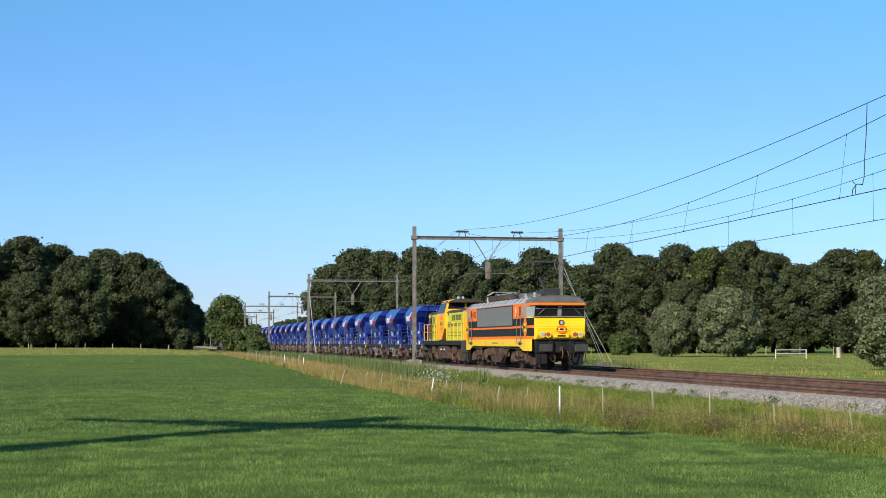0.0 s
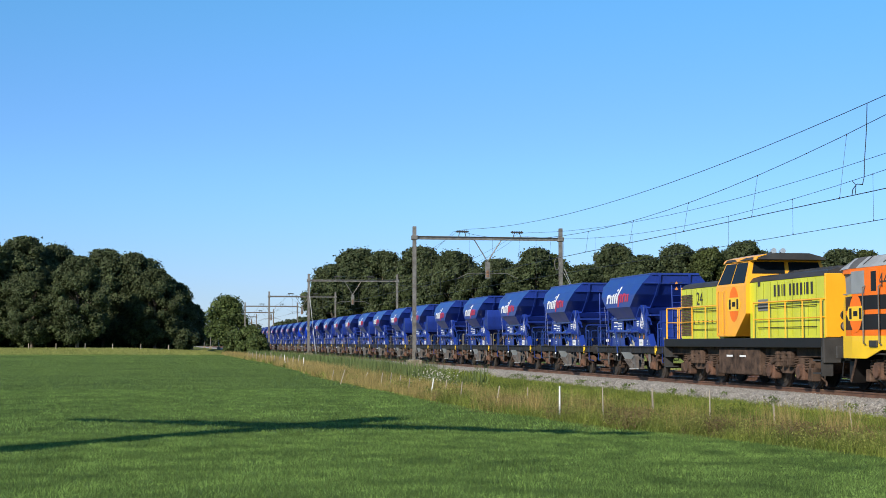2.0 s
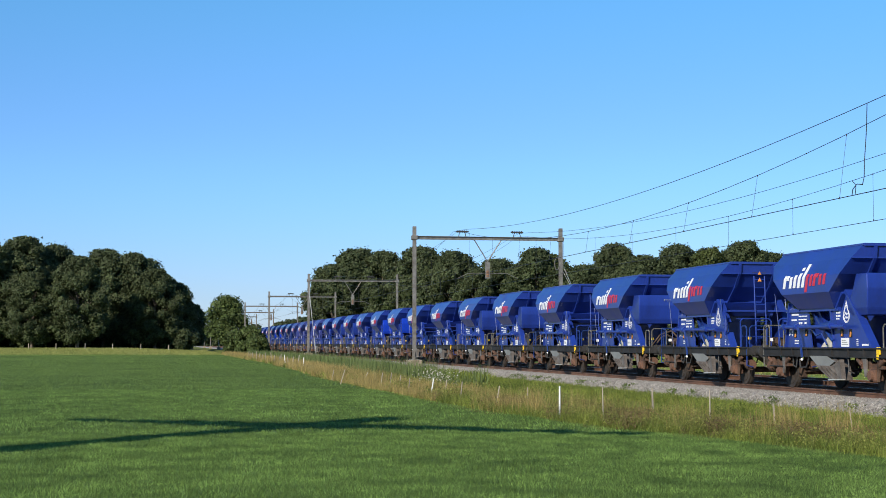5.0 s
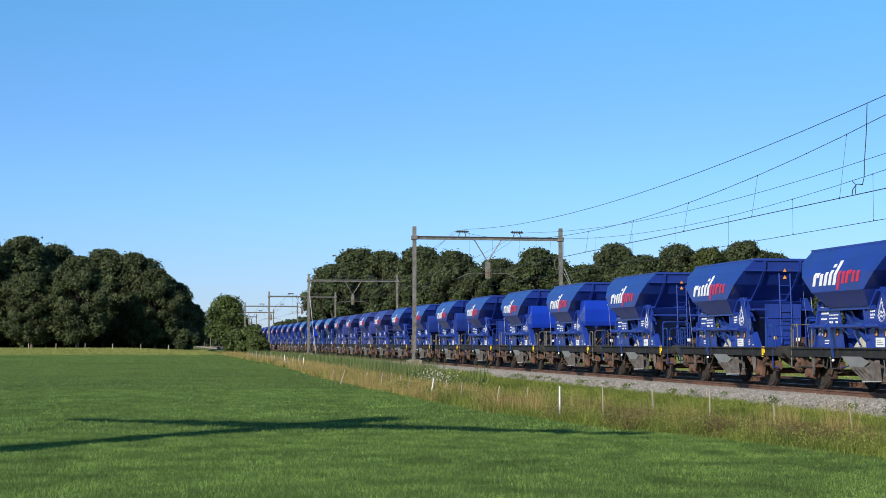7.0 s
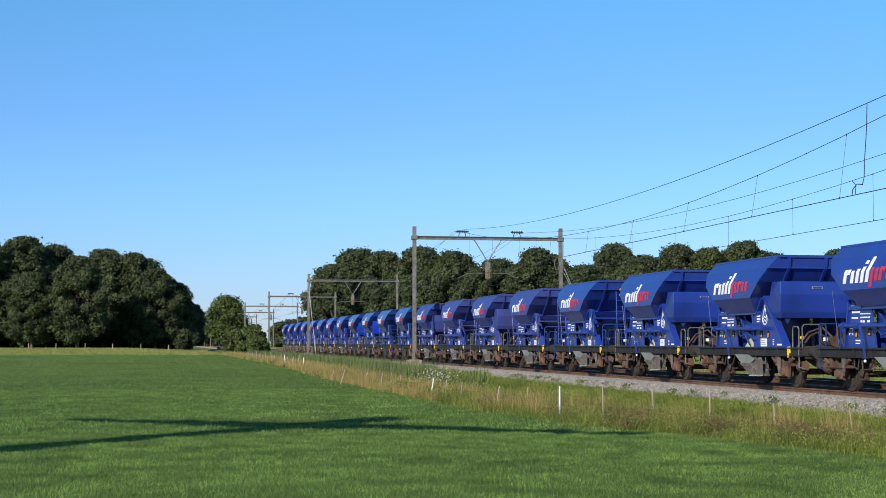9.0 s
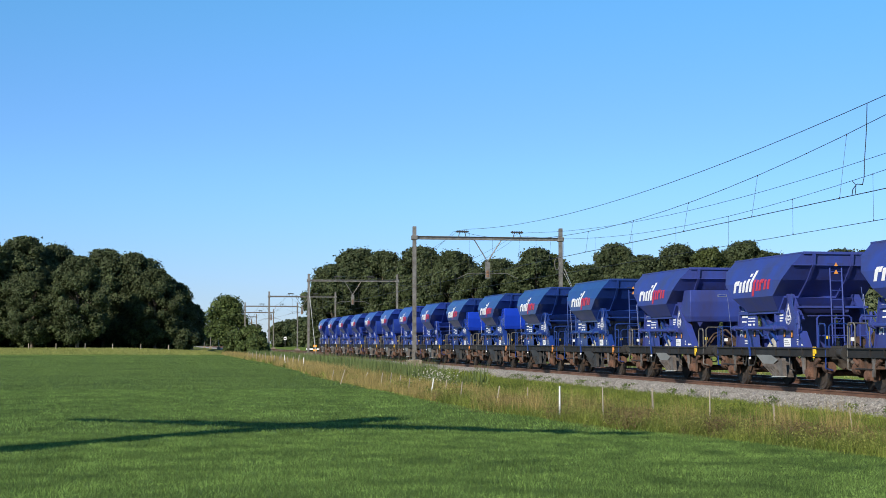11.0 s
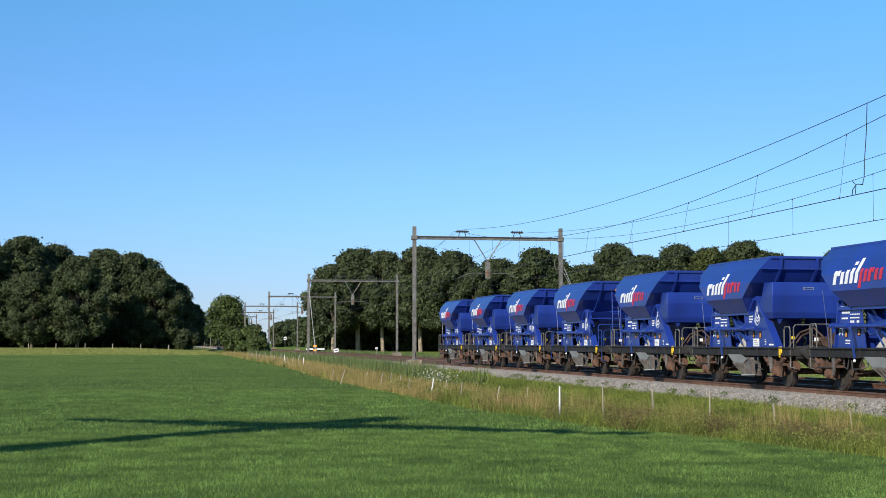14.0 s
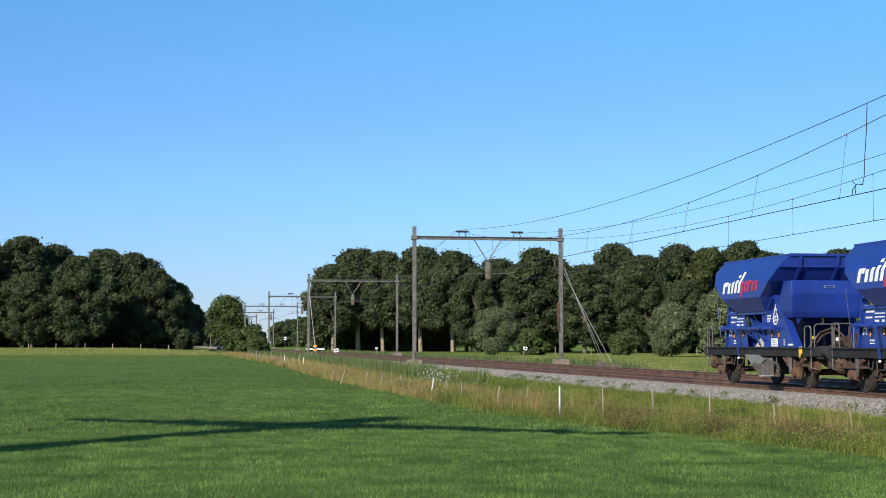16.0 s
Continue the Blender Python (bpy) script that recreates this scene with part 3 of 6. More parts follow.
def build_loco():
    o = thing("electric_locomotive", "orange and yellow electric locomotive with black bands and raised pantograph", "locomotive")
    W = 1.46
    sec = [(-W, 1.47), (-W, 3.22), (W, 3.22), (W, 1.47)]
    bm = B()
    loft(bm, [[(x, y * k, z) for y, z in sec] for x, k in ((-7.2, 1.0), (7.2, 1.0))])
    body = part("body", bm, "orange", o)
    # skirts
    bm = B()
    for s in (-1, 1):
        ys = (s * (W - 0.03), s * (W + 0.004))
        prism_y(bm, [(-7.2, 1.478), (-7.2, 0.9), (-6.4, 0.9), (-5.6, 1.12), (5.6, 1.12), (6.5, 0.9), (7.2, 0.9), (7.2, 1.478)], min(ys), max(ys))
        for a, b, kb in ((7.2, 7.9, 0.955), (-7.2, -7.9, 0.94)):
            loft(bm, [[(a, s * (W + .004), 0.9), (a, s * (W + .004), 1.478), (a, s * (W - .03), 1.478), (a, s * (W - .03), 0.9)],
                      [(b, s * W * kb, 0.9), (b, s * W * kb, 1.478), (b, s * (W * kb - .03), 1.478), (b, s * (W * kb - .03), 0.9)]])
    part("skirt", bm, "yellow", o, "yellow lower skirt")
    # roof with sloped shoulders
    rs = [(-W - 0.01, 3.22), (-W + 0.06, 3.30), (-1.12, 3.52), (-0.5, 3.60), (0.5, 3.60), (1.12, 3.52), (W - 0.06, 3.30), (W + 0.01, 3.22)]
    bm = B()
    loft(bm, [[(x, y * k, 3.2 + (z - 3.2) * h) for y, z in rs] for x, k, h in ((-8.3, 0.86, 0.75), (-7.7, 0.97, 0.98), (-7.2, 1, 1), (7.2, 1, 1), (7.8, 0.945, 0.98), (8.28, 0.80, 0.75))])
    roof = part("roof", bm, "roof_grey", o)
    for e in (-1, 1):
        bm = B()
        loft(bm, [[(e * x, y * k * 1.003, 3.205 + (z - 3.2) * h) for y, z in rs] for x, k, h in ((6.9, 1, 1), (7.2, 1, 1), (7.8, 0.945, 0.98), (8.29, 0.80, 0.76))])
        part("cab_roof", bm, "roof_dark", roof, "sooty dark cab roof")
    bm = B()
    for x in np.arange(-6.6, 6.7, 1.1):
        for s in (-1, 1):
            loft(bm, [[(x - 0.02, s * 1.405, 3.315), (x + 0.02, s * 1.405, 3.315), (x + 0.02, s * 1.405, 3.295), (x - 0.02, s * 1.405, 3.295)],
                      [(x - 0.02, s * 1.12, 3.545), (x + 0.02, s * 1.12, 3.545), (x + 0.02, s * 1.12, 3.515), (x - 0.02, s * 1.12, 3.515)]])
    part("roof_seam", bm, "dark_grey", roof)
    # orange cornice across the cab front
    for e in (1, -1):
        bm = B()
        loft(bm, [[(e * 7.2, -W - .012, z) for z in (3.08, 3.222)] + [(e * 7.2, W + .012, z) for z in (3.222, 3.08)],
                  [(e * 7.8, -W * .95, z) for z in (3.1, 3.222)] + [(e * 7.8, W * .95, z) for z in (3.222, 3.1)],
                  [(e * 8.3, -W * .81, z) for z in (3.12, 3.222)] + [(e * 8.3, W * .81, z) for z in (3.222, 3.12)]])
        part("cornice", bm, "orange", o)
        # nose: bulged yellow front under the recessed windscreen
        nose = [(7.2, 1.47), (8.12, 1.47), (8.28, 1.7), (8.33, 2.05), (8.27, 2.35), (8.1, 2.48), (7.6, 2.56), (7.2, 2.56)]
        bm = B()
        def wid(x):
            return W + 0.006 - max(0, x - 7.2) * 0.27
        loft(bm, [[(e * x, -wid(x), z) for x, z in nose], [(e * x, wid(x), z) for x, z in nose]])
        bmesh.ops.bevel(bm, geom=[ed for ed in bm.edges if ed.calc_length() > 2], offset=0.04, segments=2, affect="EDGES")
        n = part("nose", bm, "yellow", o)
        # cab with windscreen leaning forward at the top
        bm = B()
        cab = [(7.19, 2.55), (7.88, 2.55), (8.02, 3.12), (7.19, 3.12)]
        loft(bm, [[(e * x, -wid(x) + 0.01, z) for x, z in cab], [(e * x, wid(x) - 0.01, z) for x, z in cab]])
        c = part("cab", bm, "light_grey", o, "light grey cab surround")
        bm = B()
        for u0, u1, h0, h1 in ((-1.29, 1.29, 0.0, 0.08), (-1.26, 1.26, 0.92, 1.0), (-0.1, 0.1, 0.08, 0.92)):
            q = [(u0, h0), (u1, h0), (u1, h1), (u0, h1)]
            loft(bm, [[(e * (7.88 + 0.14 * h + d), u, 2.55 + 0.57 * h - d * 0.25) for u, h in q] for d in (0.003, 0.02)])
        part("window_frame", bm, "loco_grey", c, "grey window frame")
        for s in (-1, 1):
            bm = B()
            def wp(u, h, d):
                x = 7.88 + 0.14 * h + d
                return (e * x, s * u, 2.55 + 0.57 * h - d * 0.25)
            loft(bm, [[wp(0.1, 0.08, .004), wp(1.24, 0.08, .004), wp(1.22, 0.92, .004), wp(0.1, 0.92, .004)], [wp(0.1, 0.08, .012), wp(1.24, 0.08, .012), wp(1.22, 0.92, .012), wp(0.1, 0.92, .012)]])
            part("windscreen", bm, "glass", c, "dark glass")
            bm = B()
            rod(bm, (e * 8.06, s * 0.6, 3.08), (e * 7.96, s * 1.05, 2.66), 0.012)
            part("wiper", bm, "galv", c)
            bm = B()
            rod(bm, (e * 7.995, s * 0.12, 2.95), (e * 7.995, s * 1.2, 2.95), 0.012)
            part("sun_blind", bm, "light_grey", c, "pale edge of a lowered sun blind")
            bm = B()
            box(bm, min(e * 7.86, e * 8.02), max(e * 7.86, e * 8.02), min(s * 0.02, s * 1.3), max(s * 0.02, s * 1.3), 2.555, 2.585, 0.006)
            part("ledge", bm, "loco_grey", c)
            # lamps
            bm = B()
            for k, yy in enumerate((0.93, 0.66)):
                rod(bm, (e * (8.4 - 0.16), s * yy, 1.70), (e * (8.475 - 0.16), s * yy, 1.70), 0.16, 18)
            part("lamp_housing", bm, "yellow", n)
            for yy, mt in ((0.93, "lamp_glass"), (0.66, "red_glass")):
                bm = B()
                rod(bm, (e * (8.474 - 0.16), s * yy, 1.70), (e * (8.485 - 0.16), s * yy, 1.70), 0.105, 16)
                part("headlight", bm, mt, n, "round lamp with clear lens" if yy > 0.8 else "round red tail lamp")
        bm = B()
        rod(bm, (e * 8.2, 0, 2.27), (e * 8.33, 0, 2.27), 0.14, 18)
        part("lamp_housing", bm, "bogie", n)
        bm = B()
        rod(bm, (e * 8.33, 0, 2.27), (e * 8.345, 0, 2.27), 0.09, 18)
        part("top_headlight", bm, "lamp_glass", n, "round chrome headlight")
        bm = B()
        pts = [(0.34 * math.cos(a), 1.98 + 0.2 * math.sin(a)) for a in np.linspace(0, 2 * math.pi, 24, endpoint=False)]
        prism_x(bm, [(y * .75, z - 0.03) for y, z in pts], min(e * 8.3, e * 8.345), max(e * 8.3, e * 8.345))
        b = part("badge", bm, "orange", n, "orange oval badge")
        bm = B()
        box(bm, min(e * 8.345, e * 8.35), max(e * 8.345, e * 8.35), -0.34, 0.34, 1.88, 2.02)
        part("badge_plate", bm, "yellow", b)
        bm = B()
        for y, w in ((-0.22, 0.04), (0, 0.09), (0.22, 0.04)):
            box(bm, min(e * 8.35, e * 8.355), max(e * 8.35, e * 8.355), y - w, y + w, 1.905, 1.995)
        part("badge_mark", bm, "black", b)
        bm = B()
        box(bm, min(e * 8.22, e * 8.30), max(e * 8.22, e * 8.30), -0.38, 0.38, 1.55, 1.71, 0.01)
        pl = part("number_board", bm, "yellow", n)
        bm = B()
        box(bm, min(e * 8.30, e * 8.305), max(e * 8.30, e * 8.305), -0.2, 0.2, 1.59, 1.67)
        part("plate_bar", bm, "black", pl)
        # buffer beam, steps, hoses
        bm = B()
        box(bm, min(e * 7.75, e * 8.12), max(e * 7.75, e * 8.12), -1.24, 1.24, 0.82, 1.46, 0.03)
        box(bm, min(e * 7.9, e * 8.3), max(e * 7.9, e * 8.25), -1.26, 1.26, 1.44, 1.475, 0.01)
        for yy in (-0.9, 0.9):
            prism_y(bm, [(e * 7.6, 0.85), (e * 8.0, 0.85), (e * 8.02, 0.3), (e * 7.92, 0.25)], yy - 0.25, yy + 0.25)
        for s in (-1, 1):
            box(bm, min(e * 8.1, e * 8.3), max(e * 8.1, e * 8.3), s * 0.5 - 0.1, s * 0.5 + 0.1, 0.8, 1.4, 0.02)
            pipe(bm, [(e * 8.2, s * 0.6, 1.35), (e * 8.4, s * 0.62, 1.0), (e * 8.35, s * 0.55, 0.5), (e * 8.45, s * 0.4, 0.35), (e * 8.4, s * 0.3, 0.7)], 0.03)
            pipe(bm, [(e * 8.25, s * 1.2, 0.8), (e * 8.3, s * 1.22, 0.4), (e * 8.3, s * 1.0, 0.35)], 0.02)
        # black steel, and the deep shadow under the nose is in this colour too
        part("buffer_beam", bm, "black", o, "black buffer beam with hoses, deep shadow included in its colour")
        for y in (-0.875, 0.875):
            buffer(o, e * 8.74, y, e, 1.05, True)
        coupling(o, e * 8.5, e)
    # bands, grille, doors and cab panels on both sides
    for s in (-1, 1):
        def plate(nm, x0, x1, z0, z1, mt, t0=0.002, t1=0.008, parent=body, label="", bev=0):
            bm = B()
            box(bm, x0, x1, min(s * (W + t0), s * (W + t1)), max(s * (W + t0), s * (W + t1)), z0, z1, bev)
            return part(nm, bm, mt, parent, label)
        plate("black_band", -7.19, 7.19, 1.63, 2.02, "black")
        plate("black_band", 4.4, 7.19, 2.14, 2.5, "black")
        plate("black_band", -7.19, -4.25, 2.14, 2.5, "black")
        g = plate("grille", -4.2, 4.35, 2.17, 3.16, "loco_grey", 0.004, 0.03, label="large grey ventilation grille", bev=0.005)
        bm = B()
        for x0, x1, z0, z1 in ((-4.24, 4.39, 3.15, 3.19), (-4.24, 4.39, 2.14, 2.18), (-4.24, -4.19, 2.14, 3.19), (4.34, 4.39, 2.14, 3.19)):
            box(bm, x0, x1, min(s * (W + .004), s * (W + .045)), max(s * (W + .004), s * (W + .045)), z0, z1)
        part("grille_frame", bm, "dark_grey", g)
        bm = B()
        for k in range(34):
            z = 2.2 + 0.028 * k
            box(bm, -4.18, 4.33, min(s * (W + .03), s * (W + .036)), max(s * (W + .03), s * (W + .036)), z, z + 0.012)
        part("grille_slats", bm, "loco_grey", g)
        for e in (-1, 1):
            dx0, dx1 = sorted((e * 5.62, e * 6.28))
            dr = plate("door", dx0, dx1, 1.5, 3.2, "orange", 0.004, 0.014)
            plate("door_band", dx0, dx1, 1.63, 2.02, "black", 0.014, 0.018, dr)
            plate("door_band", dx0, dx1, 2.14, 2.5, "black", 0.014, 0.018, dr)
            w0, w1 = sorted((e * 5.78, e * 6.06))
            plate("door_window", w0, w1, 2.6, 3.1, "glass", 0.014, 0.02, dr, "narrow dark window")
            for hx in (e * 5.52, e * 6.38):
                bm = B()
                pipe(bm, [(hx, s * (W + .02), 2.75), (hx, s * (W + .09), 2.7), (hx, s * (W + .09), 1.3), (hx, s * (W + .02), 1.25)], 0.018)
                part("grab_rail", bm, "galv", dr)
            bm = B()
            box(bm, min(e * 5.75, e * 6.15), max(e * 5.75, e * 6.15), min(s * (W - .05), s * (W + .06)), max(s * (W - .05), s * (W + .06)), 1.2, 1.36, 0.01)
            part("step", bm, "dark_grey", dr)
            c0, c1 = sorted((e * 6.45, e * 7.19))
            plate("cab_side", c0, c1, 2.56, 3.14, "light_grey", 0.002, 0.01, label="light grey cab side")
            emblem(body, e * 6.95, s * (W + 0.009), 2.05, s, 0.98)
            bm = B()
            loft(bm, [[(e * 7.2, s * (W + .012), 2.14), (e * 7.2, s * (W + .012), 2.5), (e * 7.2, s * W, 2.5), (e * 7.2, s * W, 2.14)], [(e * 7.95, s * (wid(7.95) + .006), 2.14), (e * 7.95, s * (wid(7.95) + .006), 2.5), (e * 7.95, s * (wid(7.95) - .006), 2.5), (e * 7.95, s * (wid(7.95) - .006), 2.14)]])
            loft(bm, [[(e * 7.2, s * (W + .012), 1.63), (e * 7.2, s * (W + .012), 2.02), (e * 7.2, s * W, 2.02), (e * 7.2, s * W, 1.63)], [(e * 7.95, s * (wid(7.95) + .006), 1.63), (e * 7.95, s * (wid(7.95) + .006), 2.02), (e * 7.95, s * (wid(7.95) - .006), 2.02), (e * 7.95, s * (wid(7.95) - .006), 1.63)]])
            part("black_band", bm, "black", body)
            bm = B()
            for z0, z1 in ((2.02, 2.14), (1.48, 1.63)):
                loft(bm, [[(e * 7.2, s * (W + .012), z0), (e * 7.2, s * (W + .012), z1), (e * 7.2, s * W, z1), (e * 7.2, s * W, z0)], [(e * 7.95, s * (wid(7.95) + .006), z0), (e * 7.95, s * (wid(7.95) + .006), z1), (e * 7.95, s * (wid(7.95) - .006), z1), (e * 7.95, s * (wid(7.95) - .006), z0)]])
            part("orange_band", bm, "orange", body)
            bm = B()
            pts = [(e * 5.0 + 0.06 * math.cos(a), 2.9 + 0.17 * math.sin(a)) for a in np.linspace(0, 2 * math.pi, 12, endpoint=False)]
            if e > 0:
                prism_y(bm, pts, min(s * (W + .003), s * (W + .008)), max(s * (W + .003), s * (W + .008)))
                box(bm, 4.82, 5.18, min(s * (W + .003), s * (W + .008)), max(s * (W + .003), s * (W + .008)), 2.66, 2.68)
                part("crest", bm, "white", body, "small pale painted crest")
            else:
                bm.free()
        if s < 0:
            text_part("running_number", "4402", 0.52, "dark_grey", body, Matrix.Translation((-5.15, s * (W + 0.004), 2.84)) @ SIDE)
        for x in (-2.2, 2.1):
            bm = B()
            box(bm, x - 0.05, x + 0.05, min(s * (W + .004), s * (W + .012)), max(s * (W + .004), s * (W + .012)), 1.2, 1.34)
            part("jacking_mark", bm, "orange", o)
        bm = B()
        box(bm, -0.45, 0.85, min(s * (W + .004), s * (W + .008)), max(s * (W + .004), s * (W + .008)), 1.26, 1.31)
        part("lettering_bar", bm, "dark_grey", o)
    # underfloor
    bm = B()
    for s in (-1, 1):
        box(bm, -1.9, 1.2, min(s * 0.6, s * 1.3), max(s * 0.6, s * 1.3), 0.55, 1.1, 0.04)
        prism_y(bm, [(-1.2, 0.3), (0.9, 0.3), (1.5, 0.55), (-1.9, 0.85)], min(s * 1.1, s * 1.32), max(s * 1.1, s * 1.32))
        box(bm, 1.4, 2.6, min(s * 0.9, s * 1.25), max(s * 0.9, s * 1.25), 0.62, 1.05, 0.04)
        box(bm, -3.0, -2.1, min(s * 0.9, s * 1.25), max(s * 0.9, s * 1.25), 0.6, 1.05, 0.04)
    box(bm, -7.8, 7.8, -1.1, 1.1, 1.05, 1.48)
    part("underframe", bm, "bogie", o, "brown brake-dusted underfloor equipment")
    for s in (-1, 1):
        for k, (x, w, z0, z1) in enumerate(((-2.6, 0.3, 0.5, 0.95), (-1.5, 0.5, 0.62, 1.05), (-0.5, 0.35, 0.7, 1.08), (0.3, 0.4, 0.6, 1.05), (1.1, 0.25, 0.75, 1.1), (1.9, 0.45, 0.66, 1.0), (2.7, 0.2, 0.6, 1.05))):
            bm = B()
            box(bm, x - w, x + w, min(s * 1.28, s * (1.36 + 0.03 * (k % 3))), max(s * 1.28, s * (1.36 + 0.03 * (k % 3))), z0, z1, 0.03)
            part("equipment_box", bm, "bogie" if k % 2 else "rust", o)
        for x0, x1, z0, z1 in ((-7.4, -6.9, 0.3, 1.2), (-3.1, -3.6, 0.35, 1.1), (2.2, 3.1, 0.35, 1.0), (6.9, 7.4, 0.3, 1.2), (-0.9, 0.7, 0.95, 0.4)):
            bm = B()
            rod(bm, (x0, s * 1.4, z0), (x1, s * 1.4, z1), 0.035, 6)
            part("linkage", bm, "bogie", o)
        bm = B()
        pipe(bm, [(-6.8, s * 1.38, 1.05), (-5.0, s * 1.4, 1.0), (-2.0, s * 1.43, 1.08), (1.5, s * 1.43, 1.08), (4.8, s * 1.4, 1.0), (6.8, s * 1.38, 1.05)], 0.025)
        part("brake_pipe", bm, "dark_grey", o)
    for cx in (-4.85, 4.85):
        bogie(o, cx, 2.8, 0.61)
    # roof equipment
    bm = B()
    box(bm, -4.6, 0.5, -0.75, 0.75, 3.55, 3.9, 0.05)
    part("roof_box", bm, "dark_grey", roof, "dark ribbed ventilation housing")
    bm = B()
    for k in range(30):
        for s in (-1, 1):
            box(bm, -4.5 + 0.16 * k, -4.42 + 0.16 * k, s * 0.77 - 0.02, s * 0.77 + 0.02, 3.62, 3.86)
    part("roof_louvres", bm, "bogie", roof)
    bm = B()
    box(bm, 6.42, 6.85, -0.32, 0.32, 3.56, 3.97, 0.03)
    for k in range(6):
        box(bm, 6.40, 6.87, -0.34, 0.34, 3.64 + 0.05 * k, 3.665 + 0.05 * k)
    part("roof_vent", bm, "dark_grey", roof, "louvred sooty air intake")
    bm = B()
    box(bm, 1.7, 2.5, -0.5, 0.5, 3.58, 3.86, 0.04)
    pipe(bm, [(0.5, -0.5, 3.85), (1.5, -0.45, 3.92), (1.9, -0.45, 3.86)], 0.03)
    part("roof_switchgear", bm, "roof_dark", roof)
    # pantographs: the leading one is up
    p = tagged(new("pantograph"), "raised black single-arm pantograph")
    p.parent = roof
    p.location = (0.5, 0, 0)
    for x in (3.7, 5.5):
        for y in (-0.6, 0.6):
            bm = B()
            rod(bm, (x, y, 3.5), (x, y, 3.8), 0.08, 10)
            for k in range(3):
                rod(bm, (x, y, 3.56 + 0.08 * k), (x, y, 3.59 + 0.08 * k), 0.11, 10)
            part("panto_insulator", bm, "light_grey", roof, "pale ribbed insulator")
    bm = B()
    box(bm, 3.15, 5.05, -0.64, -0.59, 3.8, 3.85)
    box(bm, 3.15, 5.05, 0.59, 0.64, 3.8, 3.85)
    for x in (3.2, 4.1, 5.0):
        box(bm, x - 0.03, x + 0.03, -0.62, 0.62, 3.8, 3.85)
    rod(bm, (4.6, -0.25, 3.9), (4.6, 0.25, 3.9), 0.09)
    rod(bm, (4.7, 0, 3.88), (3.55, 0, 4.62), 0.055)
    rod(bm, (4.5, 0.15, 3.9), (3.6, 0.12, 4.5), 0.025)
    for s in (-1, 1):
        rod(bm, (3.55, s * 0.12, 4.62), (4.4, s * 0.45, 5.30), 0.03)
        rod(bm, (3.95, -s * 0.25, 4.94), (4.4, s * 0.45, 5.30), 0.015)
        pipe(bm, [(4.3, s * 0.5, 5.32), (4.3, s * 0.75, 5.36), (4.3, s * 0.95, 5.20)], 0.02)
    rod(bm, (4.4, -0.5, 5.31), (4.4, 0.5, 5.31), 0.025)
    for x in (4.22, 4.58):
        box(bm, x - 0.03, x + 0.03, -0.6, 0.6, 5.36, 5.42)
        pipe(bm, [(x, 0.6, 5.39), (x, 0.85, 5.33), (x, 0.98, 5.18)], 0.018)
        pipe(bm, [(x, -0.6, 5.39), (x, -0.85, 5.33), (x, -0.98, 5.18)], 0.018)
    me_p = part("panto_arm", bm, "dark_grey", p)
    bm = B()
    for x in (-3.6, -5.4):
        for s in (-1, 1):
            rod(bm, (x, s * 0.6, 3.5), (x, s * 0.6, 3.8), 0.08, 10)
    box(bm, -5.5, -3.5, -0.65, -0.58, 3.8, 3.88)
    box(bm, -5.5, -3.5, 0.58, 0.65, 3.8, 3.88)
    rod(bm, (-3.7, 0, 3.9), (-5.6, 0, 4.0), 0.06)
    for s in (-1, 1):
        rod(bm, (-5.6, s * 0.12, 4.0), (-3.9, s * 0.45, 4.08), 0.03)
    for x in (-3.8, -4.1):
        pipe(bm, [(x, -0.95, 3.92), (x, -0.6, 4.12), (x, 0.6, 4.12), (x, 0.95, 3.92)], 0.022)
    part("pantograph_lowered", bm, "roof_grey", roof, "folded grey pantograph")
    return o


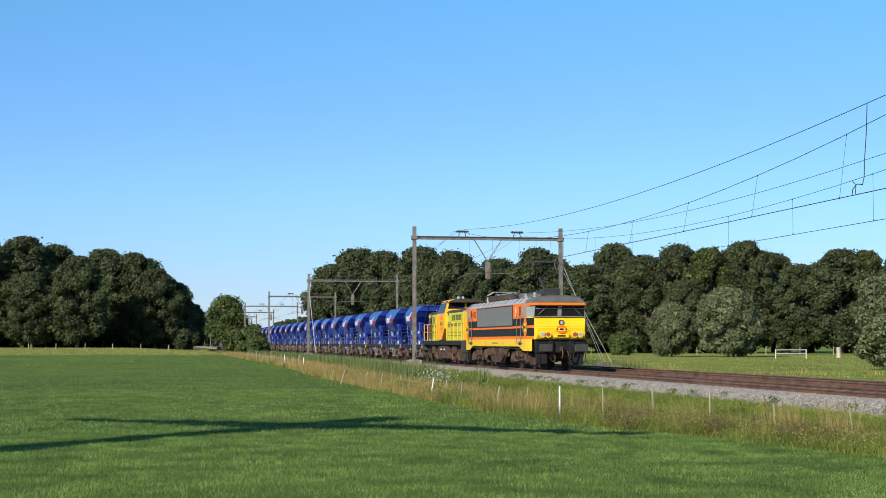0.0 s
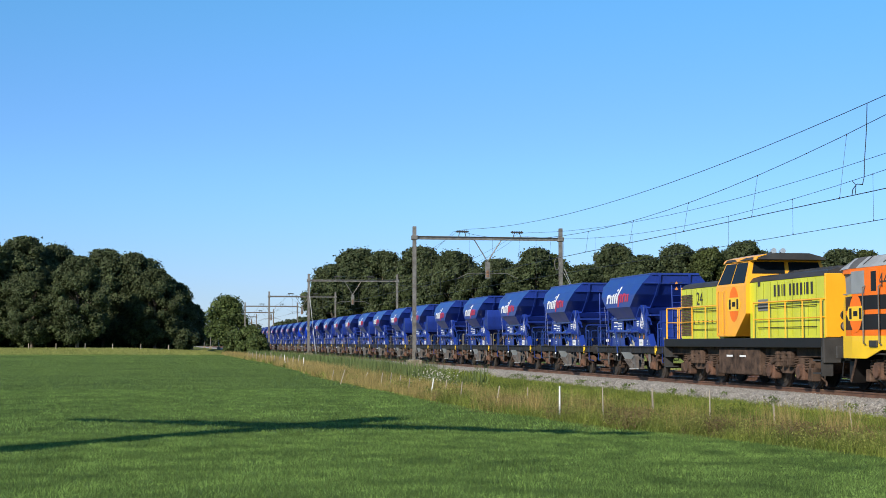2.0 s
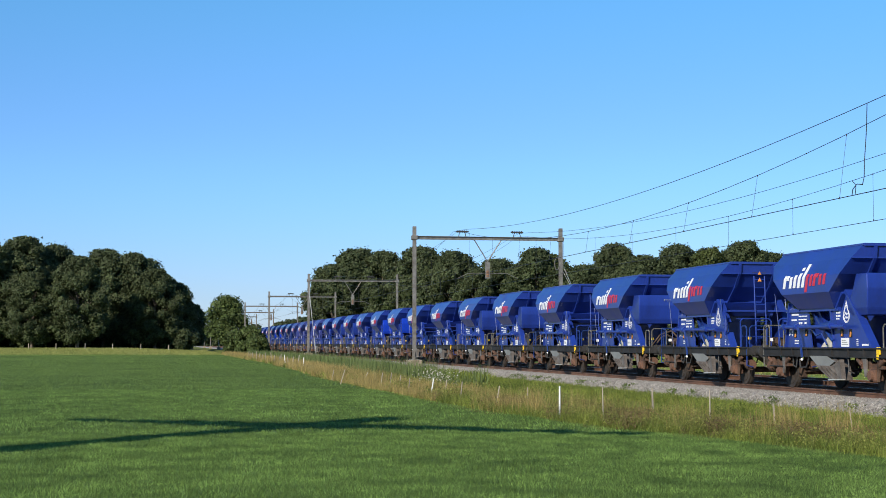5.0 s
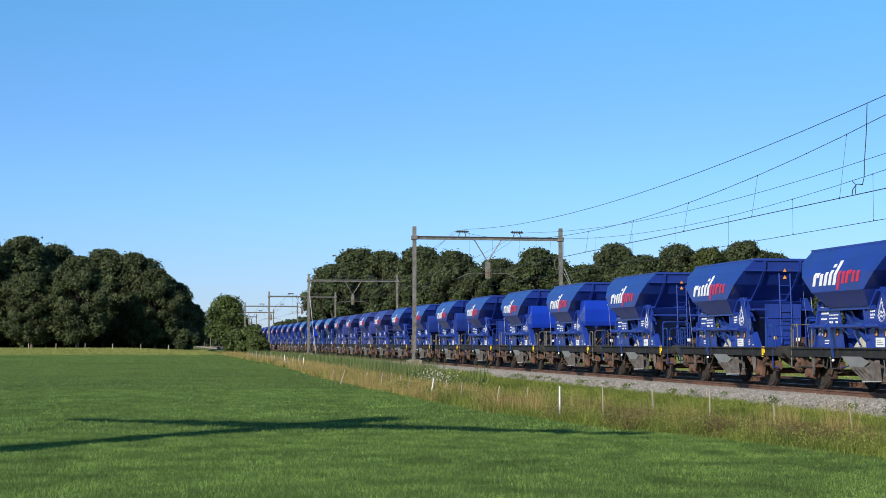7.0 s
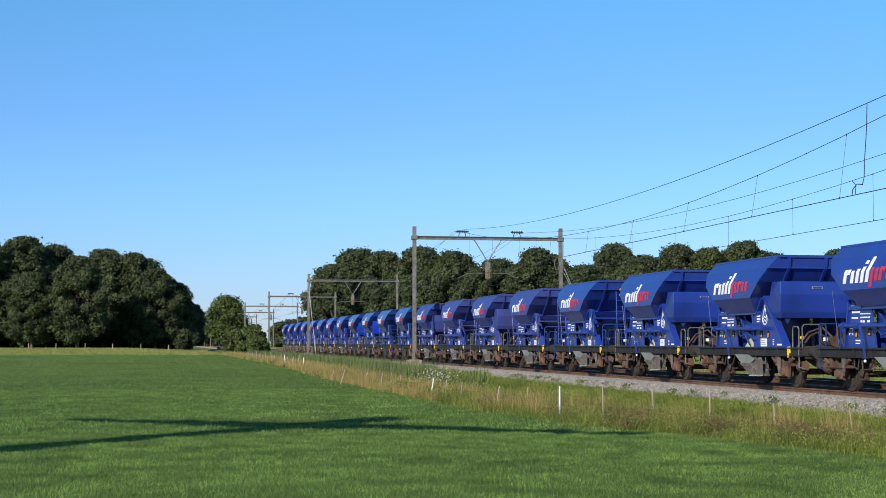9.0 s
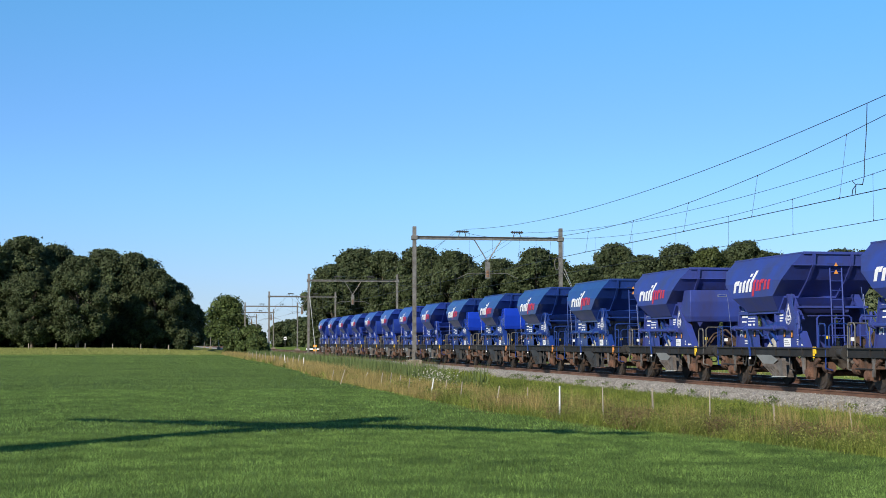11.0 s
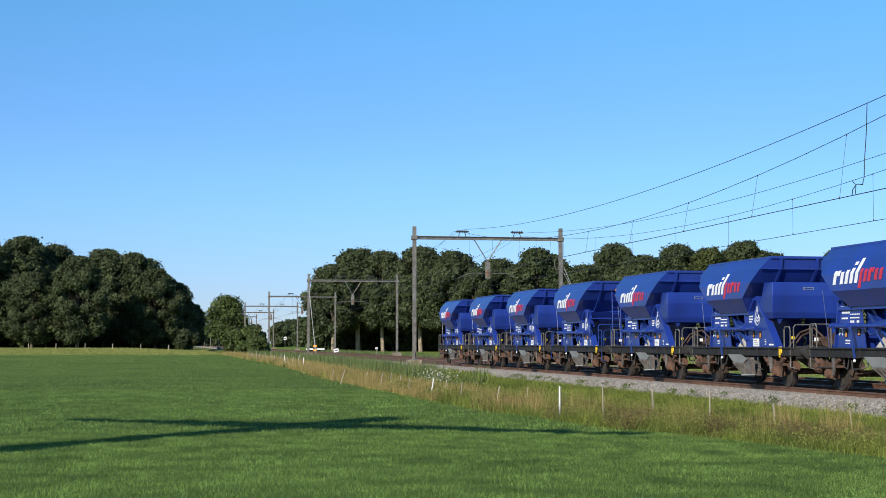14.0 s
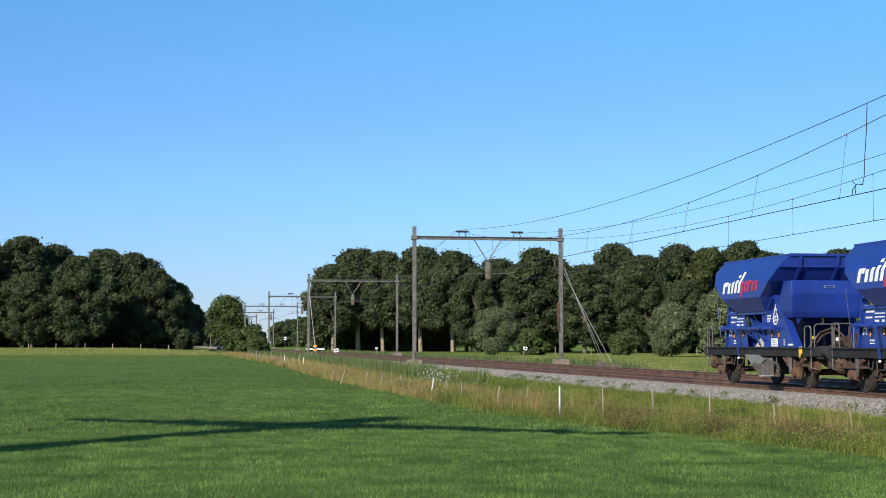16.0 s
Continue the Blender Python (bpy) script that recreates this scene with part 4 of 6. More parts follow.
def build_shunter():
    o = thing("diesel_locomotive", "lime yellow centre-cab diesel locomotive with amber cab and handrails", "locomotive")
    bm = B()
    box(bm, -6.5, 6.5, -1.42, 1.42, 1.16, 1.44, 0.02)
    part("frame", bm, "black", o, "black footplate frame")
    hw = 1.26

    def hood(x0, x1, nm):
        sec = [(-hw, 1.44), (-hw, 3.12), (-hw + 0.1, 3.26), (-hw + 0.35, 3.33), (hw - 0.35, 3.33), (hw - 0.1, 3.26), (hw, 3.12), (hw, 1.44)]
        bm = B()
        prism_x(bm, sec, x0, x1)
        h = part(nm, bm, "lime", o, "lime yellow engine hood")
        bm = B()
        sec2 = [(-hw - .01, 3.14), (-hw + 0.1, 3.275), (-hw + 0.35, 3.345), (hw - 0.35, 3.345), (hw - 0.1, 3.275), (hw + .01, 3.14)]
        prism_x(bm, sec2, x0 - 0.01, x1 + 0.01)
        part("hood_roof", bm, "dark_grey", h, "dusty dark hood roof")
        for s in (-1, 1):
            n = int((x1 - x0) / 0.55)
            for k in range(1, n + 1):
                x = x0 + (x1 - x0) * k / (n + 1)
                bm = B()
                box(bm, x - 0.008, x + 0.008, min(s * hw, s * (hw + .006)), max(s * hw, s * (hw + .006)), 1.5, 3.1)
                part("panel_joint", bm, "lime_seam", h)
        return h

    rear, front = hood(-5.1, -1.1, "rear_hood"), hood(1.1, 6.4, "front_hood")
    bm = B()
    box(bm, 6.4, 6.46, -hw - 0.005, hw + 0.005, 1.45, 3.2, 0.02)
    fe = part("hood_end", bm, "amber", o, "amber hood end with lamps")
    bm = B()
    box(bm, -5.16, -5.1, -hw - .005, hw + .005, 1.45, 3.2, 0.02)
    part("hood_end", bm, "amber", o)
    for y in (-0.7, 0.7):
        for z in (1.75, 2.05):
            bm = B()
            rod(bm, (6.45, y, z), (6.5, y, z), 0.14, 16)
            l1 = part("headlight", bm, "dark_grey", fe)
            bm = B()
            rod(bm, (6.5, y, z), (6.51, y, z), 0.11, 16)
            part("lens", bm, "lamp_glass" if z < 2 else "glass", l1)
    for s in (-1, 1):
        bm = B()
        for k in range(26):
            z = 1.55 + 0.054 * k
            box(bm, -5.05, -4.0, min(s * hw, s * (hw + .03)), max(s * hw, s * (hw + .03)), z, z + 0.03)
        part("radiator_grille", bm, "rust", rear, "brown slatted radiator grille")
        bm = B()
        box(bm, 1.75, 2.5, min(s * (hw + .003), s * (hw + .02)), max(s * (hw + .003), s * (hw + .02)), 2.25, 2.6, 0.01)
        part("vent", bm, "loco_grey", front)
        for k in range(7):
            bm = B()
            x = -3.8 + k * 0.42
            box(bm, x - 0.02, x + 0.02, min(s * hw, s * (hw + .03)), max(s * hw, s * (hw + .03)), 1.95, 2.05)
            part("hinge", bm, "dark_grey", rear)
    # footplate railing
    for s in (-1, 1):
        for x0, x1 in ((-6.35, -1.25), (1.6, 6.35)):
            bm = B()
            y = s * 1.36
            n = 4
            for k in range(n + 1):
                x = x0 + (x1 - x0) * k / n
                rod(bm, (x, y, 1.44), (x, y, 2.5), 0.022)
            rod(bm, (x0, y, 2.5), (x1, y, 2.5), 0.022)
            rod(bm, (x0, y, 2.0), (x1, y, 2.0), 0.016)
            part("handrail", bm, "amber", o, "amber tubular handrail")
        for e in (-1, 1):
            bm = B()
            for y in (0.5, 0.95, 1.36):
                rod(bm, (e * 6.4, s * y, 1.44), (e * 6.4, s * y, 2.5), 0.022)
            rod(bm, (e * 6.4, s * 0.5, 2.5), (e * 6.4, s * 1.36, 2.5), 0.022)
            rod(bm, (e * 6.4, s * 0.5, 2.0), (e * 6.4, s * 1.36, 2.0), 0.016)
            part("end_rail", bm, "amber", o)
        for z in (1.75, 2.35):
            for x0, x1 in ((1.8, 5.9), (-3.9, -1.2)):
                bm = B()
                pipe(bm, [(x0, s * hw, z), (x0, s * (hw + .05), z), (x1, s * (hw + .05), z), (x1, s * hw, z)], 0.012)
                part("hood_grab_rail", bm, "black", o)
    # cab
    bm = B()
    low = [(-1.1, 1.5), (0.5, 1.5), (1.4, 2.2), (1.4, 3.08), (-1.1, 3.08)]
    prism_y(bm, low, -1.40, 1.40)
    cab = part("cab", bm, "amber", o, "amber cab")
    cab.location = (-0.3, 0, 0)
    bm = B()
    loft(bm, [[(-1.1, -1.4, 3.08), (1.4, -1.4, 3.08), (1.4, 1.4, 3.08), (-1.1, 1.4, 3.08)], [(-0.75, -1.16, 3.86), (1.2, -1.16, 3.86), (1.2, 1.16, 3.86), (-0.75, 1.16, 3.86)]])
    upper = part("cab_window_band", bm, "amber", cab)
    for s in (-1, 1):
        for a, b in ((-0.98, 0.1), (0.2, 1.28)):
            bm = B()
            def sp(x, h, d):
                lo = -1.1 + 0.35 * h
                hi = 1.4 - 0.2 * h
                k = (x + 1.1) / 2.5
                return (lo + (hi - lo) * k, s * (1.4 - 0.24 * h + d), 3.08 + 0.78 * h + d * .35)
            loft(bm, [[sp(a, 0.08, .003), sp(b, 0.08, .003), sp(b, 0.9, .003), sp(a, 0.9, .003)], [sp(a, 0.08, .012), sp(b, 0.08, .012), sp(b, 0.9, .012), sp(a, 0.9, .012)]])
            part("side_window", bm, "glass", upper, "dark glass")
    for e in (-1, 1):
        for y0, y1 in ((-1.25, -0.08), (0.08, 1.25)):
            bm = B()
            def fp(y, h, d):
                x = (1.4 - 0.2 * h + d) if e > 0 else (-1.1 + 0.35 * h - d)
                return (x, y * (1 - 0.17 * h), 3.08 + 0.78 * h)
            loft(bm, [[fp(y0, .45 if e > 0 else .45, .003), fp(y1, .45, .003), fp(y1, .92, .003), fp(y0, .92, .003)], [fp(y0, .45, .012), fp(y1, .45, .012), fp(y1, .92, .012), fp(y0, .92, .012)]])
            part("end_window", bm, "glass", upper, "dark glass")
    bm = B()
    rsec = [(-1.22, 3.85), (-1.15, 3.93), (-0.6, 4.07), (0.6, 4.07), (1.15, 3.93), (1.22, 3.85)]
    loft(bm, [[(x, y * k, 3.85 + (z - 3.85) * k) for y, z in rsec] for x, k in ((-1.1, 0.9), (-0.75, 1.0), (1.3, 1.0), (1.75, 0.9))])
    croof = part("cab_roof", bm, "dark_grey", cab, "dark cab roof with horns")
    bm = B()
    loft(bm, [[(x, -1.235 * k, 3.83), (x, -1.16 * k, 3.95), (x, -0.85 * k, 4.025), (x, -0.85 * k, 4.0), (x, -1.14 * k, 3.92), (x, -1.2 * k, 3.83)] for x, k in ((-1.11, .93), (0.3, 1.0), (1.65, .95))])
    part("roof_edge", bm, "amber", croof)
    bm = B()
    for y in (-0.55, -0.25):
        rod(bm, (1.35, y, 4.12), (1.6, y, 4.12), 0.04, 10, 0.09)
        rod(bm, (1.4, y, 3.95), (1.4, y, 4.12), 0.03)
    part("horn", bm, "lamp_glass", croof, "bright metal horn")
    for s in (-1, 1):
        emblem(cab, 0.42, s * 1.402, 2.5, s, 1.1)
        bm = B()
        for x in (-0.85, -0.35):
            pipe(bm, [(x, s * 1.41, 2.95), (x, s * 1.47, 2.9), (x, s * 1.47, 1.6), (x, s * 1.41, 1.55)], 0.018)
        part("door_rail", bm, "amber", cab)
        bm = B()
        box(bm, -1.0, -0.2, min(s * 1.4, s * 1.408), max(s * 1.4, s * 1.408), 1.5, 3.0, 0.003)
        part("cab_door", bm, "amber", cab)
        bm = B()
        box(bm, 1.75, 1.92, min(s * (hw + .003), s * (hw + .02)), max(s * (hw + .003), s * (hw + .02)), 3.0, 3.15)
        part("warning_label", bm, "dark_grey", front)
        # company name as plain bars of its length
        bm = B()
        x = 2.95
        for w in (0.23, 0.24, 0.09, 0.2, 0, 0.2, 0.2, 0.2, 0.23, 0.09, 0.24, 0.23):
            if w:
                box(bm, x, x + w * 0.6, min(s * (hw + .007), s * (hw + .012)), max(s * (hw + .007), s * (hw + .012)), 2.66, 3.0)
            x += w + 0.05 if w else 0.16
        part("lettering_bar", bm, "dark_grey", front)
        bm = B()
        box(bm, 3.9, 5.6, min(s * (hw + .007), s * (hw + .012)), max(s * (hw + .007), s * (hw + .012)), 2.47, 2.53)
        part("lettering_bar", bm, "dark_grey", front)
    text_part("running_number", "24", 0.62, "dark_grey", rear, Matrix.Translation((-3.3, -hw - 0.008, 2.75)) @ SIDE)
    bm = B()
    box(bm, 2.2, 5.8, -0.5, 0.5, 3.33, 3.43, 0.03)
    for k in range(8):
        box(bm, 2.5 + 0.4 * k, 2.75 + 0.4 * k, -0.45, 0.45, 3.42, 3.46, 0.01)
    part("hood_hatch", bm, "dark_grey", front)
    # lower works
    bm = B()
    box(bm, -6.55, 6.55, -1.1, 1.1, 0.9, 1.2)
    for s in (-1, 1):
        box(bm, -1.5, 1.9, min(s * .7, s * 1.3), max(s * .7, s * 1.3), 0.32, 1.15, 0.04)
    part("fuel_tank", bm, "bogie", o, "brown dusty fuel tank")
    bm = B()
    for s in (-1, 1):
        for x in (-0.55, 0.55):
            box(bm, x - 0.25, x + 0.25, min(s * 1.3, s * 1.305), max(s * 1.3, s * 1.305), 0.86, 0.92)
    part("lettering_bar", bm, "white", o)
    for e in (-1, 1):
        bm = B()
        box(bm, min(e * 6.5, e * 6.6), max(e * 6.5, e * 6.6), -1.4, 1.4, 0.75, 1.44, 0.02)
        for s in (-1, 1):
            for z in (0.45, 0.8):
                box(bm, min(e * 5.95, e * 6.5), max(e * 5.95, e * 6.5), min(s * 1.1, s * 1.42), max(s * 1.1, s * 1.42), z, z + 0.04)
            box(bm, e * 6.5 - .03, e * 6.5 + .03, min(s * 1.1, s * 1.42), max(s * 1.1, s * 1.42), 0.4, 1.2)
        part("buffer_beam", bm, "dark_grey", o)
        for y in (-0.875, 0.875):
            buffer(o, e * 7.12, y, e)
        coupling(o, e * 6.95, e)
    for cx in (-3.6, 3.6):
        bogie(o, cx, 2.1, 0.5, 1.08)
    return o


# ---------- hopper wagon ----------
HOP = [  # outline of half the hopper: height, half length, half width
    (2.25, 1.165, 1.12), (2.67, 1.565, 1.445), (3.12, 2.19, 1.445), (3.54, 2.56, 1.26), (3.89, 2.60, 0.93)]
FRAME_X = 0.53  # the frame reaches further out at the end that carries the platform


def hop_at(z):
    for (z0, a0, b0), (z1, a1, b1) in zip(HOP, HOP[1:]):
        if z0 <= z <= z1:
            k = (z - z0) / (z1 - z0)
            return a0 + (a1 - a0) * k, b0 + (b1 - b0) * k
    return HOP[-1][1:]


def slab(bm, outline, z0, z1, s, t0=0.004, t1=0.010):
    """A thin painted strip lying on the hopper's side; outline gives its left and right edge at a height."""
    cuts = [z0] + [h for h, a, b in HOP if z0 + 0.01 < h < z1 - 0.01] + [z1]
    for za, zb in zip(cuts, cuts[1:]):
        quad = [(outline(za)[0], za), (outline(za)[1], za), (outline(zb)[1], zb), (outline(zb)[0], zb)]
        loft(bm, [[(x, s * (hop_at(z)[1] + t), z) for x, z in quad] for t in (t0, t1)])


def side_plate(name, pts, s, y0, y1, material, parent, label=""):
    bm = B()
    prism_y(bm, pts, min(s * y0, s * y1), max(s * y0, s * y1))
    return part(name, bm, material, parent, label)


def build_wagon(kind, paint, shade, box_paint):
    o = thing("hopper_wagon", shade + (" hopper wagon, box over its platform" if kind == "box" else
                                       " hopper wagon, ladder on closed end panel" if kind == "panel" else " hopper wagon, ladder on open platform"),
              "hopper wagon", "blue ballast hopper wagons of the train")
    F = FRAME_X
    bm = B()
    loft(bm, [[(-a, -b, z), (a, -b, z), (a, b, z), (-a, b, z)] for z, a, b in HOP], caps=False)
    # inner skin so that the open top has depth
    ins = [(z + (0.02 if i == 0 else 0), a - 0.05, b - 0.05) for i, (z, a, b) in enumerate(HOP)]
    loops = [[bm.verts.new(p) for p in ((-a, -b, z), (a, -b, z), (a, b, z), (-a, b, z))] for z, a, b in ins]
    for p, q in zip(loops, loops[1:]):
        for i in range(4):
            bm.faces.new((p[i], q[i], q[(i + 1) % 4], p[(i + 1) % 4]))
    bm.faces.new(loops[0])
    hop = part("hopper", bm, paint, o)
    bm = B()
    za, aa, ba = HOP[-1]
    for s in (-1, 1):
        box(bm, -aa - .02, aa + .02, s * ba - 0.03, s * ba + 0.03, za - 0.03, za + 0.025, 0.008)
        box(bm, s * aa - 0.05, s * aa + 0.05, -ba, ba, za - 0.05, za + 0.03, 0.008)
    part("rim", bm, paint, hop)
    for e in (-1, 1):
        for y in (-0.62, 0.55):
            bm = B()
            prof = [(e * hop_at(z)[0], z) for z in (2.3, 2.67, 3.12, 3.54, 3.86)]
            outp = [(e * (hop_at(z)[0] + 0.10), z) for z in (3.86, 3.52, 3.08, 2.62, 2.3)]
            prism_y(bm, prof + outp, y - 0.04, y + 0.04)
            part("end_rib", bm, paint, hop)
        bm = B()
        prism_y(bm, [(e * 2.556, 3.52), (e * 2.60, 3.52), (e * 2.60, 3.555), (e * 2.562, 3.555)], -1.25, 1.25)
        part("end_flange", bm, paint, hop)
        bm = B()
        prism_y(bm, [(e * 1.15, 2.24), (e * 1.2, 2.19), (e * 1.62, 2.62), (e * 1.565, 2.67)], -1.1, 1.1)
        part("end_stiffener", bm, paint, hop)
    # crown of the load
    bm = B()
    n = 10
    g = [[bm.verts.new((-2.5 + 5.0 * i / n, -0.84 + 1.68 * j / 5, 3.74 + 0.2 * math.sin(math.pi * i / n) * math.sin(math.pi * j / 5) + 0.05 * noise.noise((i * .9, j * .9, 1)))) for j in range(6)] for i in range(n + 1)]
    for i in range(n):
        for j in range(5):
            bm.faces.new((g[i][j], g[i + 1][j], g[i + 1][j + 1], g[i][j + 1]))
    part("stone_load", bm, "ballast", hop, "heap of crushed stone")
    # company mark as plain slanted blocks: white, then red
    for s in (-1, 1):
        f = -s
        for x0, x1, z0, z1, mt in ((-1.62, -1.45, 2.84, 3.20, "white"), (-1.43, -1.27, 3.06, 3.20, "white"), (-1.20, -1.03, 2.84, 3.16, "white"), (-0.92, -0.75, 2.84, 3.20, "white"),
                                   (-0.64, -0.47, 2.84, 3.24, "white"), (-0.64, -0.47, 3.31, 3.40, "white"), (-0.36, -0.19, 2.84, 3.48, "white"), (-0.10, 0.05, 2.70, 3.20, "red"), (0.15, 0.30, 2.86, 3.18, "red"),
                                   (0.38, 0.53, 2.86, 3.20, "red"), (0.55, 0.66, 3.08, 3.20, "red"), (0.74, 0.89, 2.88, 3.17, "red"), (1.0, 1.15, 2.88, 3.17, "red")):
            bm = B()
            ends = lambda z, x0=x0, x1=x1: (f * (x0 + 0.36 * (z - 2.8) + 0.12), f * (x1 + 0.36 * (z - 2.8) + 0.12))
            slab(bm, ends, z0, z1, s)
            part("mark_block", bm, mt, hop)
    for s in (-1, 1):
        ya, yb, yc = 0.99, 1.02, 1.026
        # sill beam under the hopper, with the two side plates that stand on the frame
        side_plate("sill_beam", [(-1.95, 2.17), (1.3, 2.17), (1.3, 2.27), (-1.95, 2.27)], s, 0.97, 1.08, paint, o)
        rear = side_plate("side_plate", [(-2.28, 1.16), (-0.49, 1.16), (-0.72, 2.17), (-1.5, 2.17), (-1.85, 2.42), (-1.98, 2.44)], s, ya, yb, paint, o)
        side_plate("plate_flange", [(-2.31, 1.16), (-2.26, 1.16), (-1.95, 2.44), (-2.0, 2.46)], s, 0.92, 1.07, paint, rear)
        if kind == "box":
            gusset = side_plate("gusset", [(0.96, 1.16), (3.3, 1.16), (1.84, 2.66), (1.74, 2.66), (1.4, 2.17), (0.8, 2.17)], s, ya, yb, paint, o)
            side_plate("gusset_flange", [(3.29, 1.16), (3.39, 1.16), (1.86, 2.72), (1.78, 2.67)], s, 0.90, 1.13, paint, gusset)
        else:
            gusset = side_plate("gusset", [(0.96, 1.16), (3.0, 1.16), (2.62, 1.62), (2.5, 1.95), (1.84, 2.66), (1.74, 2.66), (1.4, 2.17), (0.8, 2.17)], s, ya, yb, paint, o)
            side_plate("gusset_flange", [(2.49, 1.95), (2.58, 1.97), (1.86, 2.72), (1.78, 2.67)], s, 0.90, 1.13, paint, gusset)
            side_plate("gusset_foot", [(2.99, 1.16), (3.09, 1.16), (2.7, 1.64), (2.62, 1.62)], s, 0.90, 1.13, paint, gusset)
            bm = B()
            rod(bm, (2.62, s * 1.12, 1.5), (2.62, s * 1.12, 2.2), 0.05, 8)
            box(bm, 2.55, 2.69, min(s * 1.06, s * 1.2), max(s * 1.06, s * 1.2), 1.84, 1.98, 0.02)
            pipe(bm, [(2.72, s * 1.18, 2.2), (2.85, s * 1.2, 2.05), (2.86, s * 1.2, 1.7), (2.76, s * 1.18, 1.55)], 0.025)
            part("hand_lever", bm, paint, o)
            bm = B()
            rod(bm, (2.42, s * 1.1, 1.7), (2.16, s * 1.12, 2.72), 0.016)
            part("lever_rod", bm, "blue_deep", o)
        side_plate("window_frame", [(0.74, 2.17), (0.82, 2.17), (0.98, 1.16), (0.90, 1.16)], s, 0.95, 1.06, paint, gusset)
        # drop-shaped sign with its small zigzag
        bm = B()
        cx, cz = 1.70, 2.03
        drop = [(cx + 0.2 * math.sin(a) * (1 if math.cos(a) < 0 else max(0.0, 1 - math.cos(a)) ** 0.8), cz + (0.2 if math.cos(a) < 0 else 0.42) * math.cos(a)) for a in np.linspace(0, 2 * math.pi, 24, endpoint=False)]
        inner = [(cx + (x - cx) * .72, cz + (z - cz) * .74) for x, z in drop]
        y2 = sorted((s * yb, s * yc))
        loft(bm, [[(x, y2[k], z) for x, z in ring] for ring, k in ((drop, 0), (drop, 1), (inner, 1), (inner, 0))], caps=False)
        for dz in (0, -0.1):
            for (xa, h0), (xb, h1) in zip(((-.11, -.02), (-.03, .06), (.03, 0), (.11, .05)), ((-.03, .06), (.03, 0), (.11, .05))):
                prism_y(bm, [(cx + xa, cz + dz + h0), (cx + xb, cz + dz + h1), (cx + xb, cz + dz + h1 + .035), (cx + xa, cz + dz + h0 + .035)], *y2)
        part("drop_sign", bm, "white", gusset, "white drop-shaped sign")
        # stencilled data as plain bars, one run of bars to a line
        if s < 0:
            def bars(parent, rows, mt="white"):
                bm = B()
                for x0, x1, z0, z1, cuts in rows:
                    w = (x1 - x0) / cuts
                    for k in range(cuts):
                        box(bm, x0 + w * k, x0 + w * (k + 0.72), *y2, z0, z1)
                part("lettering_bar", bm, mt, parent)
            bars(rear, ((-1.91, -1.5, 2.23, 2.28, 6),))
            bars(rear, ((-1.86, -1.37, 2.08, 2.135, 7),))
            bars(rear, ((-1.88, -1.5, 1.93, 1.975, 6),))
            bars(rear, ((-1.37, -0.78, 2.04, 2.07, 6), (-1.37, -0.82, 1.945, 1.98, 8), (-1.37, -1.1, 1.83, 1.89, 2), (-0.98, -0.8, 1.83, 1.89, 1)))
            bars(rear, ((-2.06, -2.02, 1.5, 1.68, 1), (-1.85, -1.81, 1.5, 1.68, 1), (-2.06, -1.86, 1.66, 1.69, 1), (-2.02, -1.9, 1.54, 1.59, 2)))
            bars(rear, ((-1.67, -1.37, 1.34, 1.38, 3), (-1.67, -1.4, 1.27, 1.3, 4)))
            bars(gusset, ((1.08, 1.36, 2.09, 2.14, 3), (1.08, 1.36, 2.0, 2.05, 3), (1.08, 1.3, 1.93, 1.97, 2)))
            bars(gusset, ((2.28, 2.42, 1.38, 1.4, 1), (2.28, 2.42, 1.33, 1.35, 1), (2.28, 2.42, 1.28, 1.3, 1), (2.28, 2.42, 1.23, 1.25, 1)))
            bars(gusset, ((2.6, 2.98, 1.22, 1.27, 6),))
            bm = B()
            box(bm, 1.36, 1.84, *y2, 1.19, 1.43)
            lab = part("data_label", bm, "white", gusset, "white data label")
            bm = B()
            for k in range(3):
                box(bm, 1.41, 1.79 - 0.06 * k, min(s * yc, s * 1.029), max(s * yc, s * 1.029), 1.25 + 0.055 * k, 1.265 + 0.055 * k)
            part("label_line", bm, "loco_grey", lab)
        for x, z, pl in ((1.42, 1.58, gusset), (1.94, 1.56, gusset), (-1.62, 1.56, rear), (-0.86, 1.6, rear)):
            bm = B()
            box(bm, x - 0.09, x + 0.09, *y2, z - 0.12, z + 0.1, 0.002)
            hole = part("indicator", bm, "black", pl, "dark inspection hole with an orange pointer")
            bm = B()
            prism_y(bm, [(x - .06, z - .1), (x + .03, z - .1), (x + .06, z + .02), (x - .02, z + .04)], min(s * yc, s * 1.032), max(s * yc, s * 1.032))
            part("pointer", bm, "tan_plate", hole)
        # door gear in front of the funnel
        bm = B()
        rod(bm, (-2.25, s * 1.2, 1.75), (1.95, s * 1.2, 1.73), 0.05, 10)
        for x in (-2.0, -1.1, 1.1):
            rod(bm, (x - 0.06, s * 1.2, 1.75), (x + 0.06, s * 1.2, 1.75), 0.09, 12)
            box(bm, x - 0.05, x + 0.05, min(s * 1.02, s * 1.2), max(s * 1.02, s * 1.2), 1.69, 1.80, 0.01)
        part("operating_shaft", bm, paint, o)
        bm = B()
        prism_y(bm, [(-0.93, 1.72), (-0.85, 1.75), (-0.72, 1.4), (-0.60, 0.9), (-0.66, 0.88), (-0.79, 1.36)], min(s * 1.25, s * 1.29), max(s * 1.25, s * 1.29))
        lever = part("crank_lever", bm, "blue_deep", o)
        bm = B()
